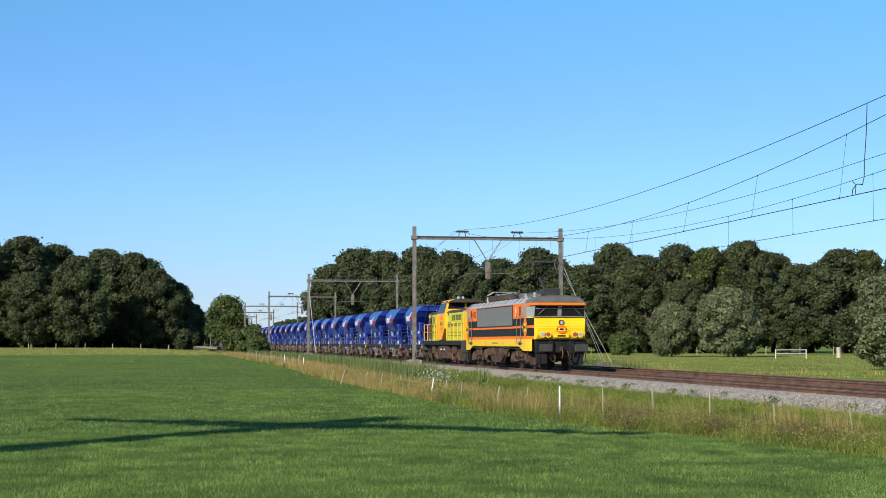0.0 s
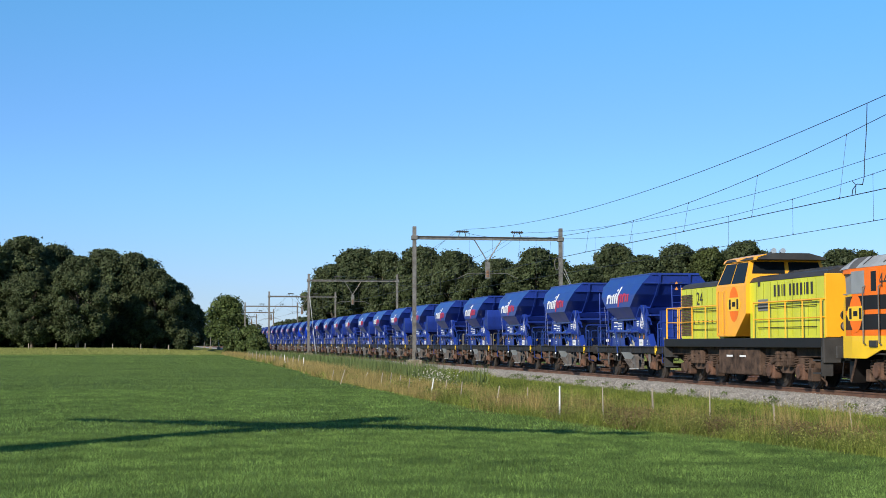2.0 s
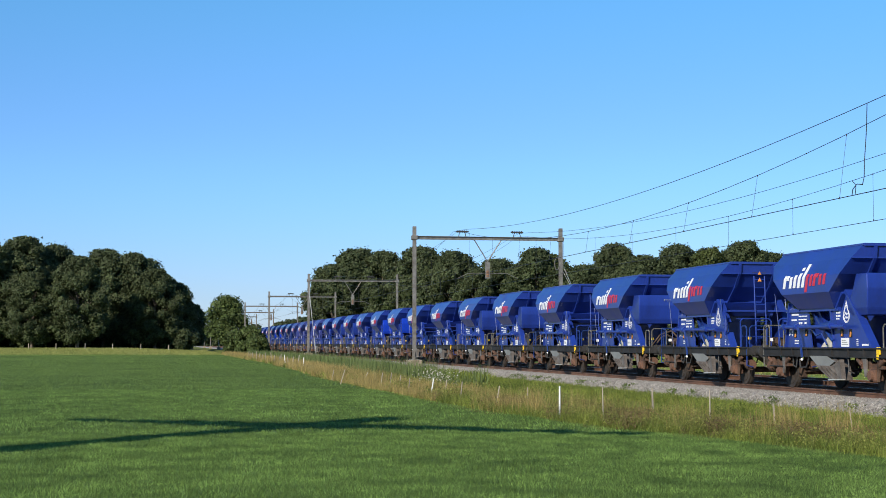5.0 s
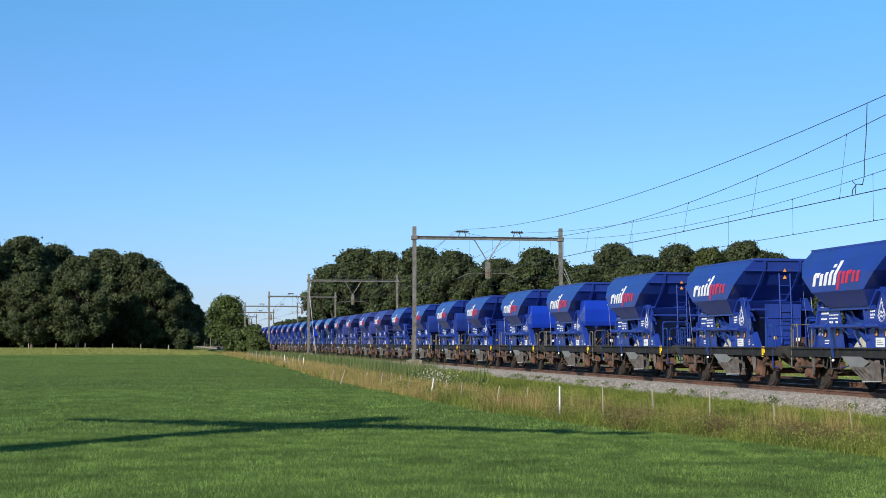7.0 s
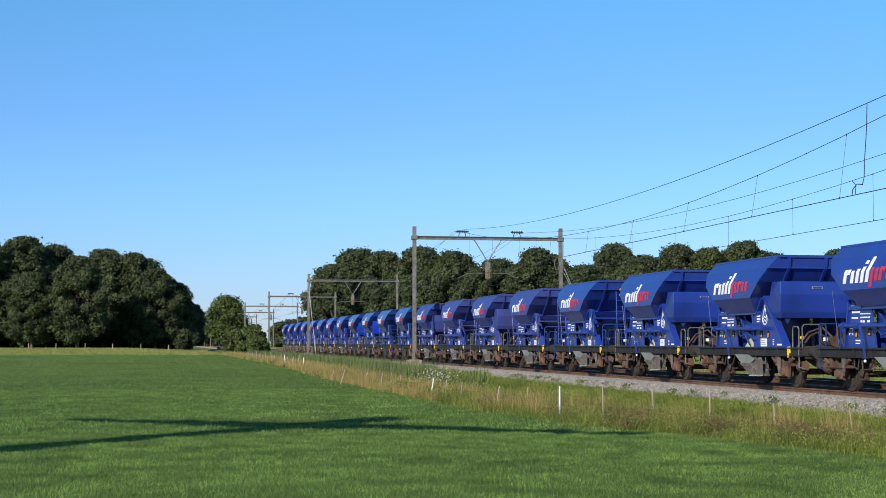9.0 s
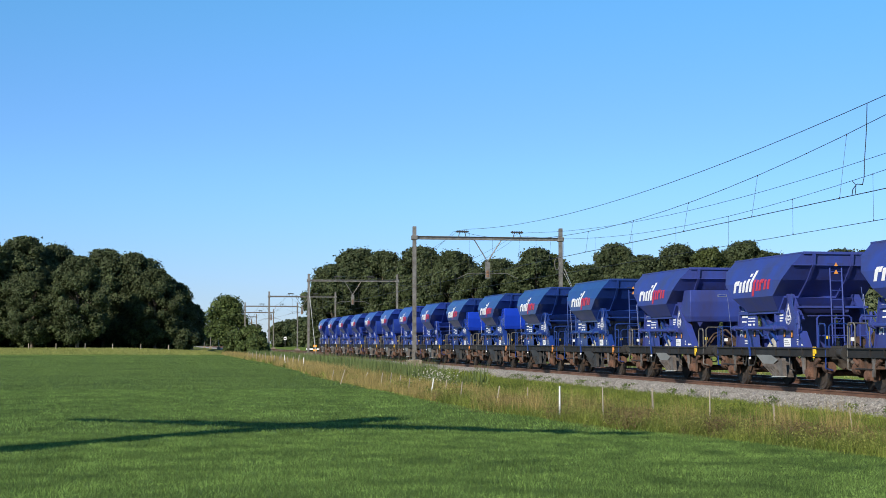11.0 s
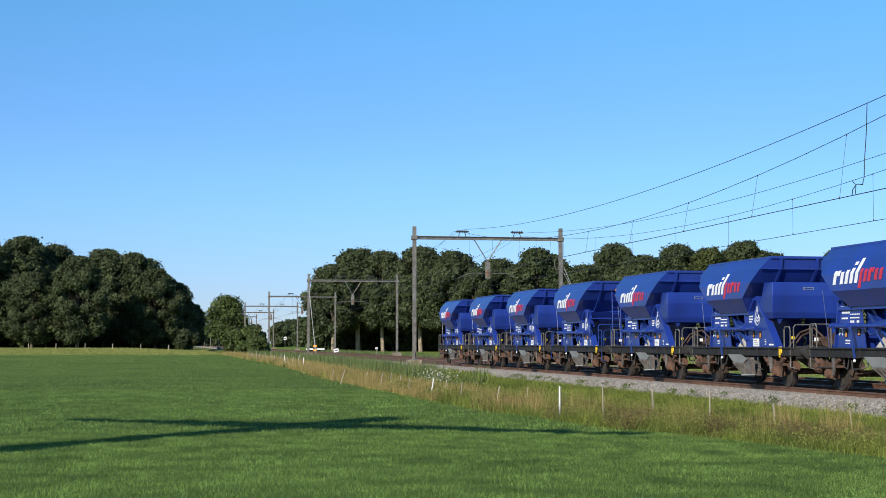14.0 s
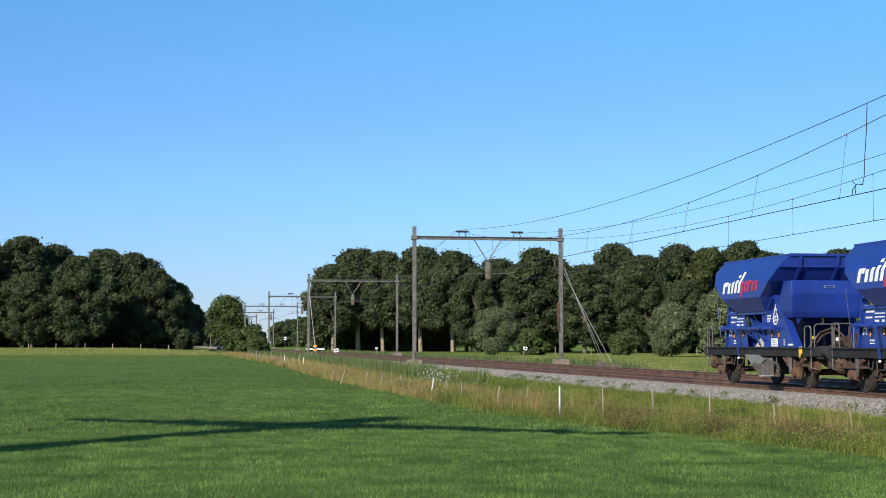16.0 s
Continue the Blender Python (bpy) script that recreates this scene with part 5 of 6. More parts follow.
        bmesh.ops.create_uvsphere(bm, u_segments=10, v_segments=6, radius=0.04, matrix=Matrix.Translation((-0.62, s * 1.28, 0.83)))
        part("lever_knob", bm, "white", lever, "pale lever knob")
        bm = B()
        rod(bm, (0.2, s * 1.06, 1.74), (1.1, s * 1.1, 1.8), 0.10, 10, 0.13)
        rod(bm, (0.5, s * 1.05, 1.62), (0.95, s * 1.05, 1.35), 0.05, 8)
        pipe(bm, [(-0.55, s * 0.9, 2.1), (0.1, s * 0.95, 1.7), (0.85, s * 0.95, 1.62)], 0.045)
        pipe(bm, [(-0.3, s * 1.1, 1.68), (0.0, s * 1.12, 1.5), (0.3, s * 1.1, 1.56), (0.55, s * 1.06, 1.25)], 0.025)
        part("door_gear", bm, "blue_deep", o)
        bm = B()
        loft(bm, [[(0.0, s * 0.84, 1.18), (0.9, s * 0.84, 1.18), (0.9, s * 0.98, 1.18), (0.0, s * 0.98, 1.18)],
                  [(0.25, s * 0.84, 1.38), (0.9, s * 0.84, 1.36), (0.9, s * 0.97, 1.34), (0.25, s * 0.97, 1.36)],
                  [(0.45, s * 0.86, 1.52), (0.72, s * 0.86, 1.5), (0.72, s * 0.92, 1.5), (0.45, s * 0.92, 1.52)]])
        part("seal_bag", bm, "canvas", o, "pale dusty canvas cover")
        # discharge chute: a folded plate with two raised cheeks that flares towards the track side
        chute_mat = "dark_grey" if paint == "blue_deep" else "chute"
        bm = B()
        loft(bm, [[(-0.1, s * 0.8, 0.92), (1.3, s * 0.8, 0.92), (1.3, s * 1.16, 0.92), (-0.1, s * 1.16, 0.92)],
                  [(0.45, s * 0.95, 0.68), (1.75, s * 0.95, 0.68), (1.75, s * 1.26, 0.68), (0.45, s * 1.26, 0.68)],
                  [(1.42, s * 1.1, 0.31), (2.2, s * 1.1, 0.31), (2.2, s * 1.36, 0.31), (1.42, s * 1.36, 0.31)]])
        c = part("chute", bm, chute_mat, o, "scoured bare steel chute" if paint != "blue_deep" else "dark painted chute")
        for k in range(4):
            x = 0.5 + 0.27 * k
            loft_pts = [(x, 0.68), (x + 0.05, 0.68), (1.5 + 0.17 * k, 0.31), (1.45 + 0.17 * k, 0.30)]
            side_plate("chute_rib", loft_pts, s, 1.25, 1.38, chute_mat, c)
        side_plate("chute_cheek", [(2.05, 0.33), (2.22, 0.33), (2.1, 0.86), (1.7, 0.66)], s, 1.30, 1.42, "chute" if paint != "blue_deep" else chute_mat, c)
        side_plate("chute_flap", [(-0.1, 0.94), (1.0, 0.94), (1.5, 0.80), (1.2, 0.68), (0.4, 0.68)], s, 1.27, 1.29, "loco_grey" if paint != "blue_deep" else chute_mat, c)
        side_plate("chute_lip", [(1.38, 0.295), (2.25, 0.32), (2.25, 0.345), (1.38, 0.33)], s, 1.34, 1.43, "bright_galv" if paint != "blue_deep" else chute_mat, c)
        for run in ([(-0.3, s * 1.2, 0.9), (-0.5, s * 1.2, 0.62), (-0.95, s * 1.18, 0.6), (-1.05, s * 1.15, 0.85)],
                    [(-1.2, s * 1.15, 0.9), (-1.3, s * 1.15, 0.6), (-1.5, s * 1.15, 0.66), (-1.5, s * 1.15, 0.9)],
                    [(2.1, s * 1.18, 0.9), (2.2, s * 1.2, 0.55), (2.5, s * 1.2, 0.5)]):
            bm = B()
            pipe(bm, run, 0.02)
            part("brake_pipe", bm, "dark_grey", o)
    bm = B()
    for s in (-1, 1):
        loft(bm, [[(-1.1, s * 0.1, 2.25), (1.1, s * 0.1, 2.25), (1.1, s * 0.15, 2.25), (-1.1, s * 0.15, 2.25)], [(-1.0, s * 0.75, 0.95), (1.0, s * 0.75, 0.95), (1.0, s * 0.8, 0.95), (-1.0, s * 0.8, 0.95)]])
    box(bm, -1.1, 1.1, -0.7, 0.7, 0.9, 2.2)
    prism_y(bm, [(-1.0, 2.24), (-0.4, 2.24), (0.7, 1.2), (0.2, 1.16)], -0.86, 0.86)
    part("funnel", bm, paint, o)
    # frame
    bm = B()
    for s in (-1, 1):
        box(bm, F - 4.1, F + 4.1, s * 1.16 - 0.05, s * 1.16 + 0.05, 0.93, 1.16, 0.01)
        box(bm, F - 4.1, F + 4.1, s * 1.16 - 0.1, s * 1.16 + 0.1, 1.13, 1.17)
        box(bm, F - 4.1, F + 4.1, s * 1.16 - 0.09, s * 1.16 + 0.09, 0.91, 0.935)
        rod(bm, (F - 3.6, s * 1.2, 0.62), (F - 2.6, s * 1.2, 0.62), 0.02)
        for x in (-2.2, -1.4, -0.4, 1.2, 2.2, 3.1):
            box(bm, x - 0.015, x + 0.015, s * 1.2 - 0.05, s * 1.2 + 0.05, 0.935, 1.13)
    for x in (-4.1, -2.6, 2.6, 4.1):
        box(bm, F + x - 0.06, F + x + 0.06, -1.15, 1.15, 0.92, 1.15)
    for e in (-1, 1):
        box(bm, min(F + e * 2.5, F + e * 4.15), max(F + e * 2.5, F + e * 4.15), -1.2, 1.2, 1.12, 1.16)
    part("underframe", bm, "sill_black", o, "black steel underframe and platforms")
    for e in (-1, 1):
        wx = F + e * 2.92
        wheelset(o, wx, 0.46)
        for s in (-1, 1):
            bm = B()
            box(bm, wx - 0.17, wx + 0.17, s * 1.06 - 0.13, s * 1.06 + 0.13, 0.32, 0.62, 0.03)
            for k in range(5):
                box(bm, wx - 0.72 + 0.12 * k, wx + 0.72 - 0.12 * k, s * 1.06 - 0.06, s * 1.06 + 0.06, 0.74 - 0.028 * k, 0.764 - 0.028 * k)
            rod(bm, (wx, s * 1.15, 0.46), (wx, s * 1.26, 0.46), 0.14, 14, 0.12)
            for q in (-0.5, 0.5):
                box(bm, wx + q - 0.1, wx + q + 0.1, s * 1.1 - 0.1, s * 1.1 + 0.1, 0.62, 0.9, 0.02)
                rod(bm, (wx + q, s * 1.2, 0.72), (wx + q * 1.5, s * 1.2, 0.86), 0.05, 8)
            part("axle_box", bm, "rust", o, "rusty axle box with leaf spring")
            bm = B()
            for q in (-1, 1):
                prism_y(bm, [(wx + q * 0.36, 0.95), (wx + q * 0.2, 0.95), (wx + q * 0.15, 0.3), (wx + q * 0.23, 0.3)], min(s * 1.08, s * 1.13), max(s * 1.08, s * 1.13))
            part("axle_guard", bm, "bogie", o)
            bm = B()
            bx = wx - e * 0.66
            box(bm, bx - 0.1, bx + 0.1, s * 0.75 - 0.1, s * 0.75 + 0.1, 0.3, 0.8, 0.03)
            rod(bm, (bx, s * 0.75, 0.45), (bx - e * 0.9, s * 0.6, 0.55), 0.03)
            part("brake_block", bm, "bogie", o)
            bm = B()
            rod(bm, (F + e * 3.72, s * 1.0, 0.62), (F + e * 3.95, s * 1.0, 0.62), 0.16, 12)
            part("brake_gear", bm, "rust", o)
            qx = wx - e * 0.36
            side_plate("guard_plate", [(qx - 0.12, 0.92), (qx + 0.12, 0.92), (qx + 0.05 + e * 0.05, 0.42), (qx - 0.05 + e * 0.05, 0.42)], s, 1.17, 1.21, "chute", o, "dusty pale steel guard plate")
            buffer(o, F + e * 4.73, s * 0.875, e, 1.03)
        coupling(o, F + e * 4.57, e)
        for s in (-1, 1):
            bm = B()
            y = s * 1.2
            x0, x1, top = F + e * 3.62, F + e * 4.05, (1.76 if e > 0 and kind == "box" else 1.82)
            pipe(bm, [(x0, y, 1.16), (x0, y, top - .08), (x0 + e * .07, y, top), (x1 - e * .07, y, top), (x1, y, top - .08), (x1, y, 0.6), (x1, s * 1.0, 0.55), (x1 - e * .3, s * 1.0, 0.55)], 0.02)
            part("platform_rail", bm, "galv" if kind == "box" else "blue_deep", o, "tubular platform rail")
            bm = B()
            pipe(bm, [(F + e * 4.1, s * 1.12, 1.16), (F + e * 4.1, s * 1.12, 1.75), (F + e * 4.1, s * 1.05, 1.82), (F + e * 4.1, s * 0.62, 1.82), (F + e * 4.1, s * 0.55, 1.75), (F + e * 4.1, s * 0.55, 1.16)], 0.018)
            part("end_hoop", bm, "galv" if kind == "box" else "blue_deep", o)
            if e > 0:
                bm = B()
                box(bm, F + 3.3, F + 3.5, min(s * 1.21, s * 1.25), max(s * 1.21, s * 1.25), 0.99, 1.19, 0.02)
                box(bm, F + 3.3, F + 3.4, min(s * 1.21, s * 1.25), max(s * 1.21, s * 1.25), 0.87, 1.0, 0.02)
                part("brake_handle", bm, "yellow" if paint != "blue_deep" else "tan_plate", o, "yellow brake changeover handle")
                bm = B()
                box(bm, F + 3.75, F + 3.83, s * 1.0 - 0.04, s * 1.0 + 0.04, 1.40, 1.49, 0.01)
                part("marker", bm, "yellow", o)
            bm = B()
            box(bm, F + e * 4.05 - 0.03, F + e * 4.05 + 0.03, s * 0.4 - 0.05, s * 0.4 + 0.05, 1.35, 1.45)
            part("lamp_bracket", bm, "white", o)
    # upright pipes at the other end
    for y, top in ((-1.12, 2.75), (1.12, 2.2)):
        bm = B()
        rod(bm, (-2.45, y, 1.16), (-2.85, y, top), 0.011)
        part("rod", bm, "blue_deep", o)
    bm = B()
    rod(bm, (-2.9, -0.75, 1.4), (-2.9, 0.75, 1.4), 0.2, 14)
    prism_y(bm, [(-2.45, 1.16), (-2.35, 1.16), (-1.75, 2.3), (-1.85, 2.3)], -0.6, -0.5)
    prism_y(bm, [(-2.45, 1.16), (-2.35, 1.16), (-1.75, 2.3), (-1.85, 2.3)], 0.5, 0.6)
    part("air_reservoir", bm, "bogie", o, "brown brake air reservoir")
    # ends
    if kind == "box":
        bm = B()
        loft(bm, [[(x0, -w, z), (x1, -w, z), (x1, w, z), (x0, w, z)] for z, x0, x1, w in ((2.02, 2.1, 2.98, 1.04), (2.2, 1.9, 3.06, 1.1), (2.72, 2.3, 3.14, 1.12), (3.11, 2.5, 3.12, 1.12))])
        bmesh.ops.bevel(bm, geom=bm.edges[:], offset=0.02, segments=1, affect="EDGES")
        b = part("end_box", bm, box_paint, o, "glossy bright blue sheet-metal box" if box_paint == "blue_fresh" else "blue sheet-metal box over the platform")
        bm = B()
        box(bm, 3.135, 3.15, -0.13, 0.2, 2.89, 2.96)
        part("name_plate", bm, "light_grey", b)
        bm = B()
        box(bm, 3.148, 3.154, -0.11, 0.18, 2.9, 2.95)
        part("plate_face", bm, "blue", b)
        for y in (-0.9, 0.9):
            bm = B()
            rod(bm, (2.6, y, 1.16), (2.6, y, 2.05), 0.04)
            part("box_post", bm, "bogie", o)
        bm = B()
        pipe(bm, [(3.3, -0.7, 1.16), (3.45, -0.4, 1.6), (3.3, 0.1, 1.75), (3.5, 0.5, 1.3)], 0.03)
        part("brake_lever", bm, "bogie", o)
        bm = B()
        rod(bm, (3.5, 0.15, 1.33), (4.05, 0.15, 1.33), 0.15, 14)
        pipe(bm, [(3.5, 0.15, 1.45), (3.4, -0.1, 1.6), (3.55, -0.4, 1.5), (3.5, -0.6, 1.2)], 0.03)
        part("air_reservoir", bm, "bogie", o, "brown brake air reservoir with its hose")
    else:
        bm = B()
        for y in (-0.18, 0.18):
            rod(bm, (2.86, y, 1.2), (2.72, y, 3.45), 0.022)
        for k in range(8):
            rod(bm, (2.845 - 0.017 * k, -0.18, 1.45 + 0.27 * k), (2.845 - 0.017 * k, 0.18, 1.45 + 0.27 * k), 0.014)
        part("ladder", bm, paint, o)
        if kind == "panel":
            bm = B()
            box(bm, 2.70, 2.75, -0.66, 0.5, 1.16, 2.5, 0.01)
            box(bm, 2.75, 2.78, -0.66, -0.62, 1.16, 2.5)
            box(bm, 2.75, 2.78, 0.46, 0.5, 1.16, 2.5)
            box(bm, 2.75, 2.78, -0.62, 0.46, 2.06, 2.1)
            part("end_panel", bm, paint, o, "closed blue sheet panel under the ladder")
        bm = B()
        box(bm, 1.5, 2.7, -1.0, 1.0, 2.30, 2.36)
        part("end_shelf", bm, paint, o)
        for y in (-1, 1):
            bm = B()
            pipe(bm, [(3.95, y * 1.15, 1.16), (3.95, y * 1.15, 1.98), (3.95, y * 1.08, 2.05), (3.95, y * 0.2, 2.05), (3.95, y * 0.13, 1.98), (3.95, y * 0.13, 1.16)], 0.022)
            rod(bm, (3.95, y * 1.15, 1.5), (3.95, y * 0.13, 1.5), 0.018)
            pipe(bm, [(3.95, y * 0.62, 1.16), (3.95, y * 0.62, 1.95), (3.95, y * 0.55, 2.02)], 0.018)
            part("end_railing", bm, paint, o)
        bm = B()
        box(bm, 2.69, 2.72, -0.24, 0.24, 3.55, 3.57)
        part("sign_bar", bm, "dark_grey", o)
        for z, w in ((3.5, 0.06), (3.28, 0.07)):
            bm = B()
            prism_x(bm, [(-w, z), (w, z), (0, z + 1.7 * w)], 2.745, 2.755)
            part("warning_sign", bm, "tan_plate", o, "orange warning triangle")
        bm = B()
        rod(bm, (3.3, 0.2, 1.33), (3.85, 0.2, 1.33), 0.15, 14)
        part("air_reservoir", bm, "bogie", o, "brown brake air reservoir")
    return o


PITCH = 9.462
LADDERS = {2, 3, 5, 8, 10, 14, 20, 21, 23, 25, 26, 29, 33}
PANELS = {1, 13, 17}
DUSTY, DEEP = {21, 22, 23, 24}, {25, 26, 27, 28}
SHADES = {"blue": "bright cobalt blue", "blue_dusty": "dusty greyish blue", "blue_deep": "deep navy blue"}
TRAIN = [(build_loco(), 27.6), (build_shunter(), 11.95)]
originals = {}
for n in range(1, 37):
    kind = "panel" if n in PANELS else "ladder" if n in LADDERS else "box"
    paint = "blue_dusty" if n in DUSTY else "blue_deep" if n in DEEP else "blue"
    box_paint = "blue_fresh" if n in DEEP or n in (15, 16) else paint
    key = (kind, paint, box_paint if kind == "box" else "")
    if key in originals:
        w = copy_thing(originals[key], pose(0, 0, 0))
    else:
        w = originals[key] = build_wagon(kind, paint, SHADES[paint], box_paint)
    TRAIN.append((w, -PITCH * (n - 1)))


# ---------- trees ----------
def leaf_mesh(name, centres, radii, per, size, material, squash=0.85, seed=1, droop=0.0):
    """Clumps of leaves: coarse sprays fill each clump, small leaf tips cover it and face outwards."""
    rng = np.random.default_rng(seed)
    pts, sz, nor = [], [], []
    mean = np.mean(radii)
    for c, r in zip(centres, radii):
        k = (r / mean) ** 2
        for n, lo, hi, leaf in ((int(per * 0.24 * k), 0.25, 0.85, 1.9), (int(per * 1.75 * k), 0.72, 1.06, 0.72)):
            d = rng.normal(size=(n, 3))
            d /= np.linalg.norm(d, axis=1)[:, None]
            rad = r * (lo + (hi - lo) * rng.random(n))
            rad *= 1 + 0.45 * (rng.random(n) < 0.12) * rng.random(n)
            p = d * rad[:, None] * np.array([1, 1, squash]) + c
            p[:, 2] -= droop * (rad * rng.random(n))
            pts.append(p)
            nor.append(d + rng.normal(size=(n, 3)) * 0.62)
            sz.append(size * leaf * (0.55 + 0.9 * rng.random(n)))
    p, s, a = np.concatenate(pts), np.concatenate(sz), np.concatenate(nor)
    n = len(p)
    a /= np.linalg.norm(a, axis=1)[:, None]
    b = np.cross(a, rng.normal(size=(n, 3)))
    b /= np.linalg.norm(b, axis=1)[:, None]
    c = np.cross(a, b)
    v = np.stack([p - b * s[:, None] * .55 - c * s[:, None] * .34, p + b * s[:, None] * .55 - c * s[:, None] * .3, p + c * s[:, None] * .62], 1).reshape(-1, 3)
    me = bpy.data.meshes.new(name)
    me.vertices.add(n * 3)
    me.vertices.foreach_set("co", v.astype(np.float32).ravel())
    me.loops.add(n * 3)
    me.loops.foreach_set("vertex_index", np.arange(n * 3, dtype=np.int32))
    me.polygons.add(n)
    me.polygons.foreach_set("loop_start", np.arange(0, n * 3, 3, dtype=np.int32))
    me.polygons.foreach_set("loop_total", np.full(n, 3, dtype=np.int32))
    me.update(calc_edges=True)
    me.materials.append(M[material])
    return me


def build_tree(name, label, h, r, material, seed, trunk_h=0.16, clumps=34, per=190, size=0.62, group="", bark="bark", droop=0.0, low=0.1):
    """A tapered trunk with limbs and a crown of many leaf clumps, uneven in outline."""
    rng = np.random.default_rng(seed)
    o = thing(name, label, "bush" if "bush" in name else "tree", group)
    cen, rad = [], []
    z0, z1 = h * low, h
    for k in range(clumps):
        t = (k + 0.5) / clumps
        z = z0 + (z1 - z0) * t
        prof = math.sin(math.pi * (0.20 + 0.77 * t)) ** 0.6
        a = k * 2.399 + rng.uniform(-0.5, 0.5)
        rc = r * rng.uniform(0.22, 0.44) * min(1.0, (40 / clumps) ** 0.42)
        d = max(0, r * prof - rc * 0.7) * rng.uniform(0.6, 1.1)
        cen.append((d * math.cos(a), d * math.sin(a), min(z, z1 - rc * 0.75)))
        rad.append(rc)
    cen = np.array(cen)
    crown = new("crown", leaf_mesh("crown", cen, rad, per, size, material, seed=seed, droop=droop))
    crown.parent = o
    bm = B()
    top = Vector((rng.uniform(-.3, .3), rng.uniform(-.3, .3), h * 0.55))
    knee = Vector((rng.uniform(-.2, .2), rng.uniform(-.2, .2), h * 0.28))
    tr = max(0.06, h * 0.017)
    rod(bm, (0, 0, -0.3), knee, tr * 1.25, 9, tr)
    rod(bm, knee, top, tr, 8, tr * 0.5)
    for k in range(0, clumps, 3):
        c = Vector(cen[k])
        st = knee.lerp(top, min(1, max(0, (c.z - h * 0.3) / (h * 0.5))))
        if c.z > h * 0.25:
            rod(bm, st, c, tr * 0.4, 6, tr * 0.12)
    t = part("trunk", bm, bark, o)
    return o


def put(o, rows, base_h, seed=3):
    """Stands copies of a tree at rows of (x, y, height); the first row takes the original."""
    rng = random.Random(seed)
    for i, (x, y, hh) in enumerate(rows):
        k = hh / base_h
        m = Matrix.Translation((x, y, ground_height(x, y) - 0.05)) @ Matrix.Rotation(rng.uniform(0, 6.28), 4, "Z") @ Matrix.Diagonal((k * rng.uniform(0.92, 1.15), k * rng.uniform(0.92, 1.15), k, 1))
        if i == 0:
            first = m
        else:
            copy_thing(o, m)
    o.matrix_basis = first


LEFT_WOOD = [(-358, -38, 24.5), (-364, -30, 25.5), (-371, -23, 24.2), (-350, -17, 20.4), (-372, -12, 23.3), (-372, -5, 22.5), (-366, 0, 18.8), (-372, 5, 16.0), (-380, 9, 11.2), (-352, -27, 17)]
MID_WOOD = [(-298, 34.2, 17.0), (-300, 39.5, 20.2), (-297, 44, 19.6), (-294, 51, 20.4), (-287, 56, 19.2), (-279, 59, 15.5)]
RIGHT_WOOD = [(-283, 64, 17.6), (-262, 66, 18.4), (-271, 71, 18.0), (-255, 73, 15.2), (-263, 81, 19.4), (-249, 82, 16.6), (-254, 90, 18.8), (-245, 92, 17.8), (-249, 100, 19.2), (-258, 109, 17.8), (-240, 106, 14.8), (-237, 112, 17.2), (-242, 119, 17.5), (-233, 121, 16.2), (-246, 96, 15), (-240, 86, 12)]
wood = random.Random(11)
oak_label = "tall leafy oak with a dense dark green crown"
oaks = [build_tree("oak_tree", oak_label, 18, 6.0, "leaf_oak", s, clumps=95, per=150, size=0.44, group="wood behind the meadow", low=0.12) for s in (1, 2, 3)]
tall_oak = build_tree("oak_tree", "tall oak with a bare pale trunk under its crown", 18, 5.8, "leaf_oak", 21, clumps=95, per=150, size=0.44, group="wood behind the meadow", bark="pale_bark", low=0.25)
birch = build_tree("birch_tree", "tall tree with lighter olive green foliage at the wood's edge", 18, 5.3, "leaf_birch", 5, clumps=85, per=150, size=0.44, group="wood behind the meadow", low=0.06)
rows = {0: [], 1: [], 2: [], 3: [], 4: []}
put(tall_oak, MID_WOOD[:5], 18, 19)
for i, row in enumerate(LEFT_WOOD + MID_WOOD[5:] + RIGHT_WOOD):
    rows[3 if (i % 5 == 3 and i > 10) else i % 3].append(row)
# the depth of the wood behind its edge
for x, y, hh in LEFT_WOOD[:8] + MID_WOOD + RIGHT_WOOD[:14]:
    rows[4].append((x - wood.uniform(7, 16), y + wood.uniform(-3, 3) + (3 if y > 30 else 0), hh * wood.uniform(0.82, 0.97)))
inner = build_tree("oak_tree", "leafy oak deep in the wood", 18, 5.6, "leaf_oak", 17, clumps=50, per=90, size=0.55, group="wood behind the meadow")
for k, o in enumerate(oaks + [birch, inner]):
    put(o, rows[k], 18, 20 + k)
# low growth under the edge of the woods
under = build_tree("bush", "shaded dark green undergrowth at the wood's edge", 4.0, 2.6, "leaf_oak", 9, clumps=16, per=120, size=0.5, group="undergrowth of the woods", low=0.1)
lows = []
lows += [(-306 - wood.uniform(0, 8), 33 + 1.9 * i + wood.uniform(-1, 1), wood.uniform(3.5, 6.5)) for i in range(15)]
for i in range(41):
    if i < 26:
        lows.append((-358 - wood.uniform(0, 24), -45 + 2.1 * i + wood.uniform(-1, 1), wood.uniform(4.0, 6.5)))
    else:
        k = (i - 26) / 15
        lows.append((-279 + 46 * k + wood.uniform(-5, 3), 62 + 58 * k + wood.uniform(-2, 2), wood.uniform(1.8, 4.2)))
put(under, lows, 4.0, 31)
willow = build_tree("willow_tree", "round pollard willow with grey-green foliage in the pasture", 7.5, 3.3, "leaf_willow", 6, clumps=40, per=380, size=0.26, group="willows in the pasture", low=0.14)
put(willow, [(-181, 63, 6.6), (-175, 68, 8.3), (-210, 47, 6.6), (-90, 46.3, 6.1)], 7.5, 41)
shrub = build_tree("bush", "low green bush beside the railway", 4.0, 2.6, "leaf_bush", 8, clumps=22, per=190, size=0.34, low=0.06)
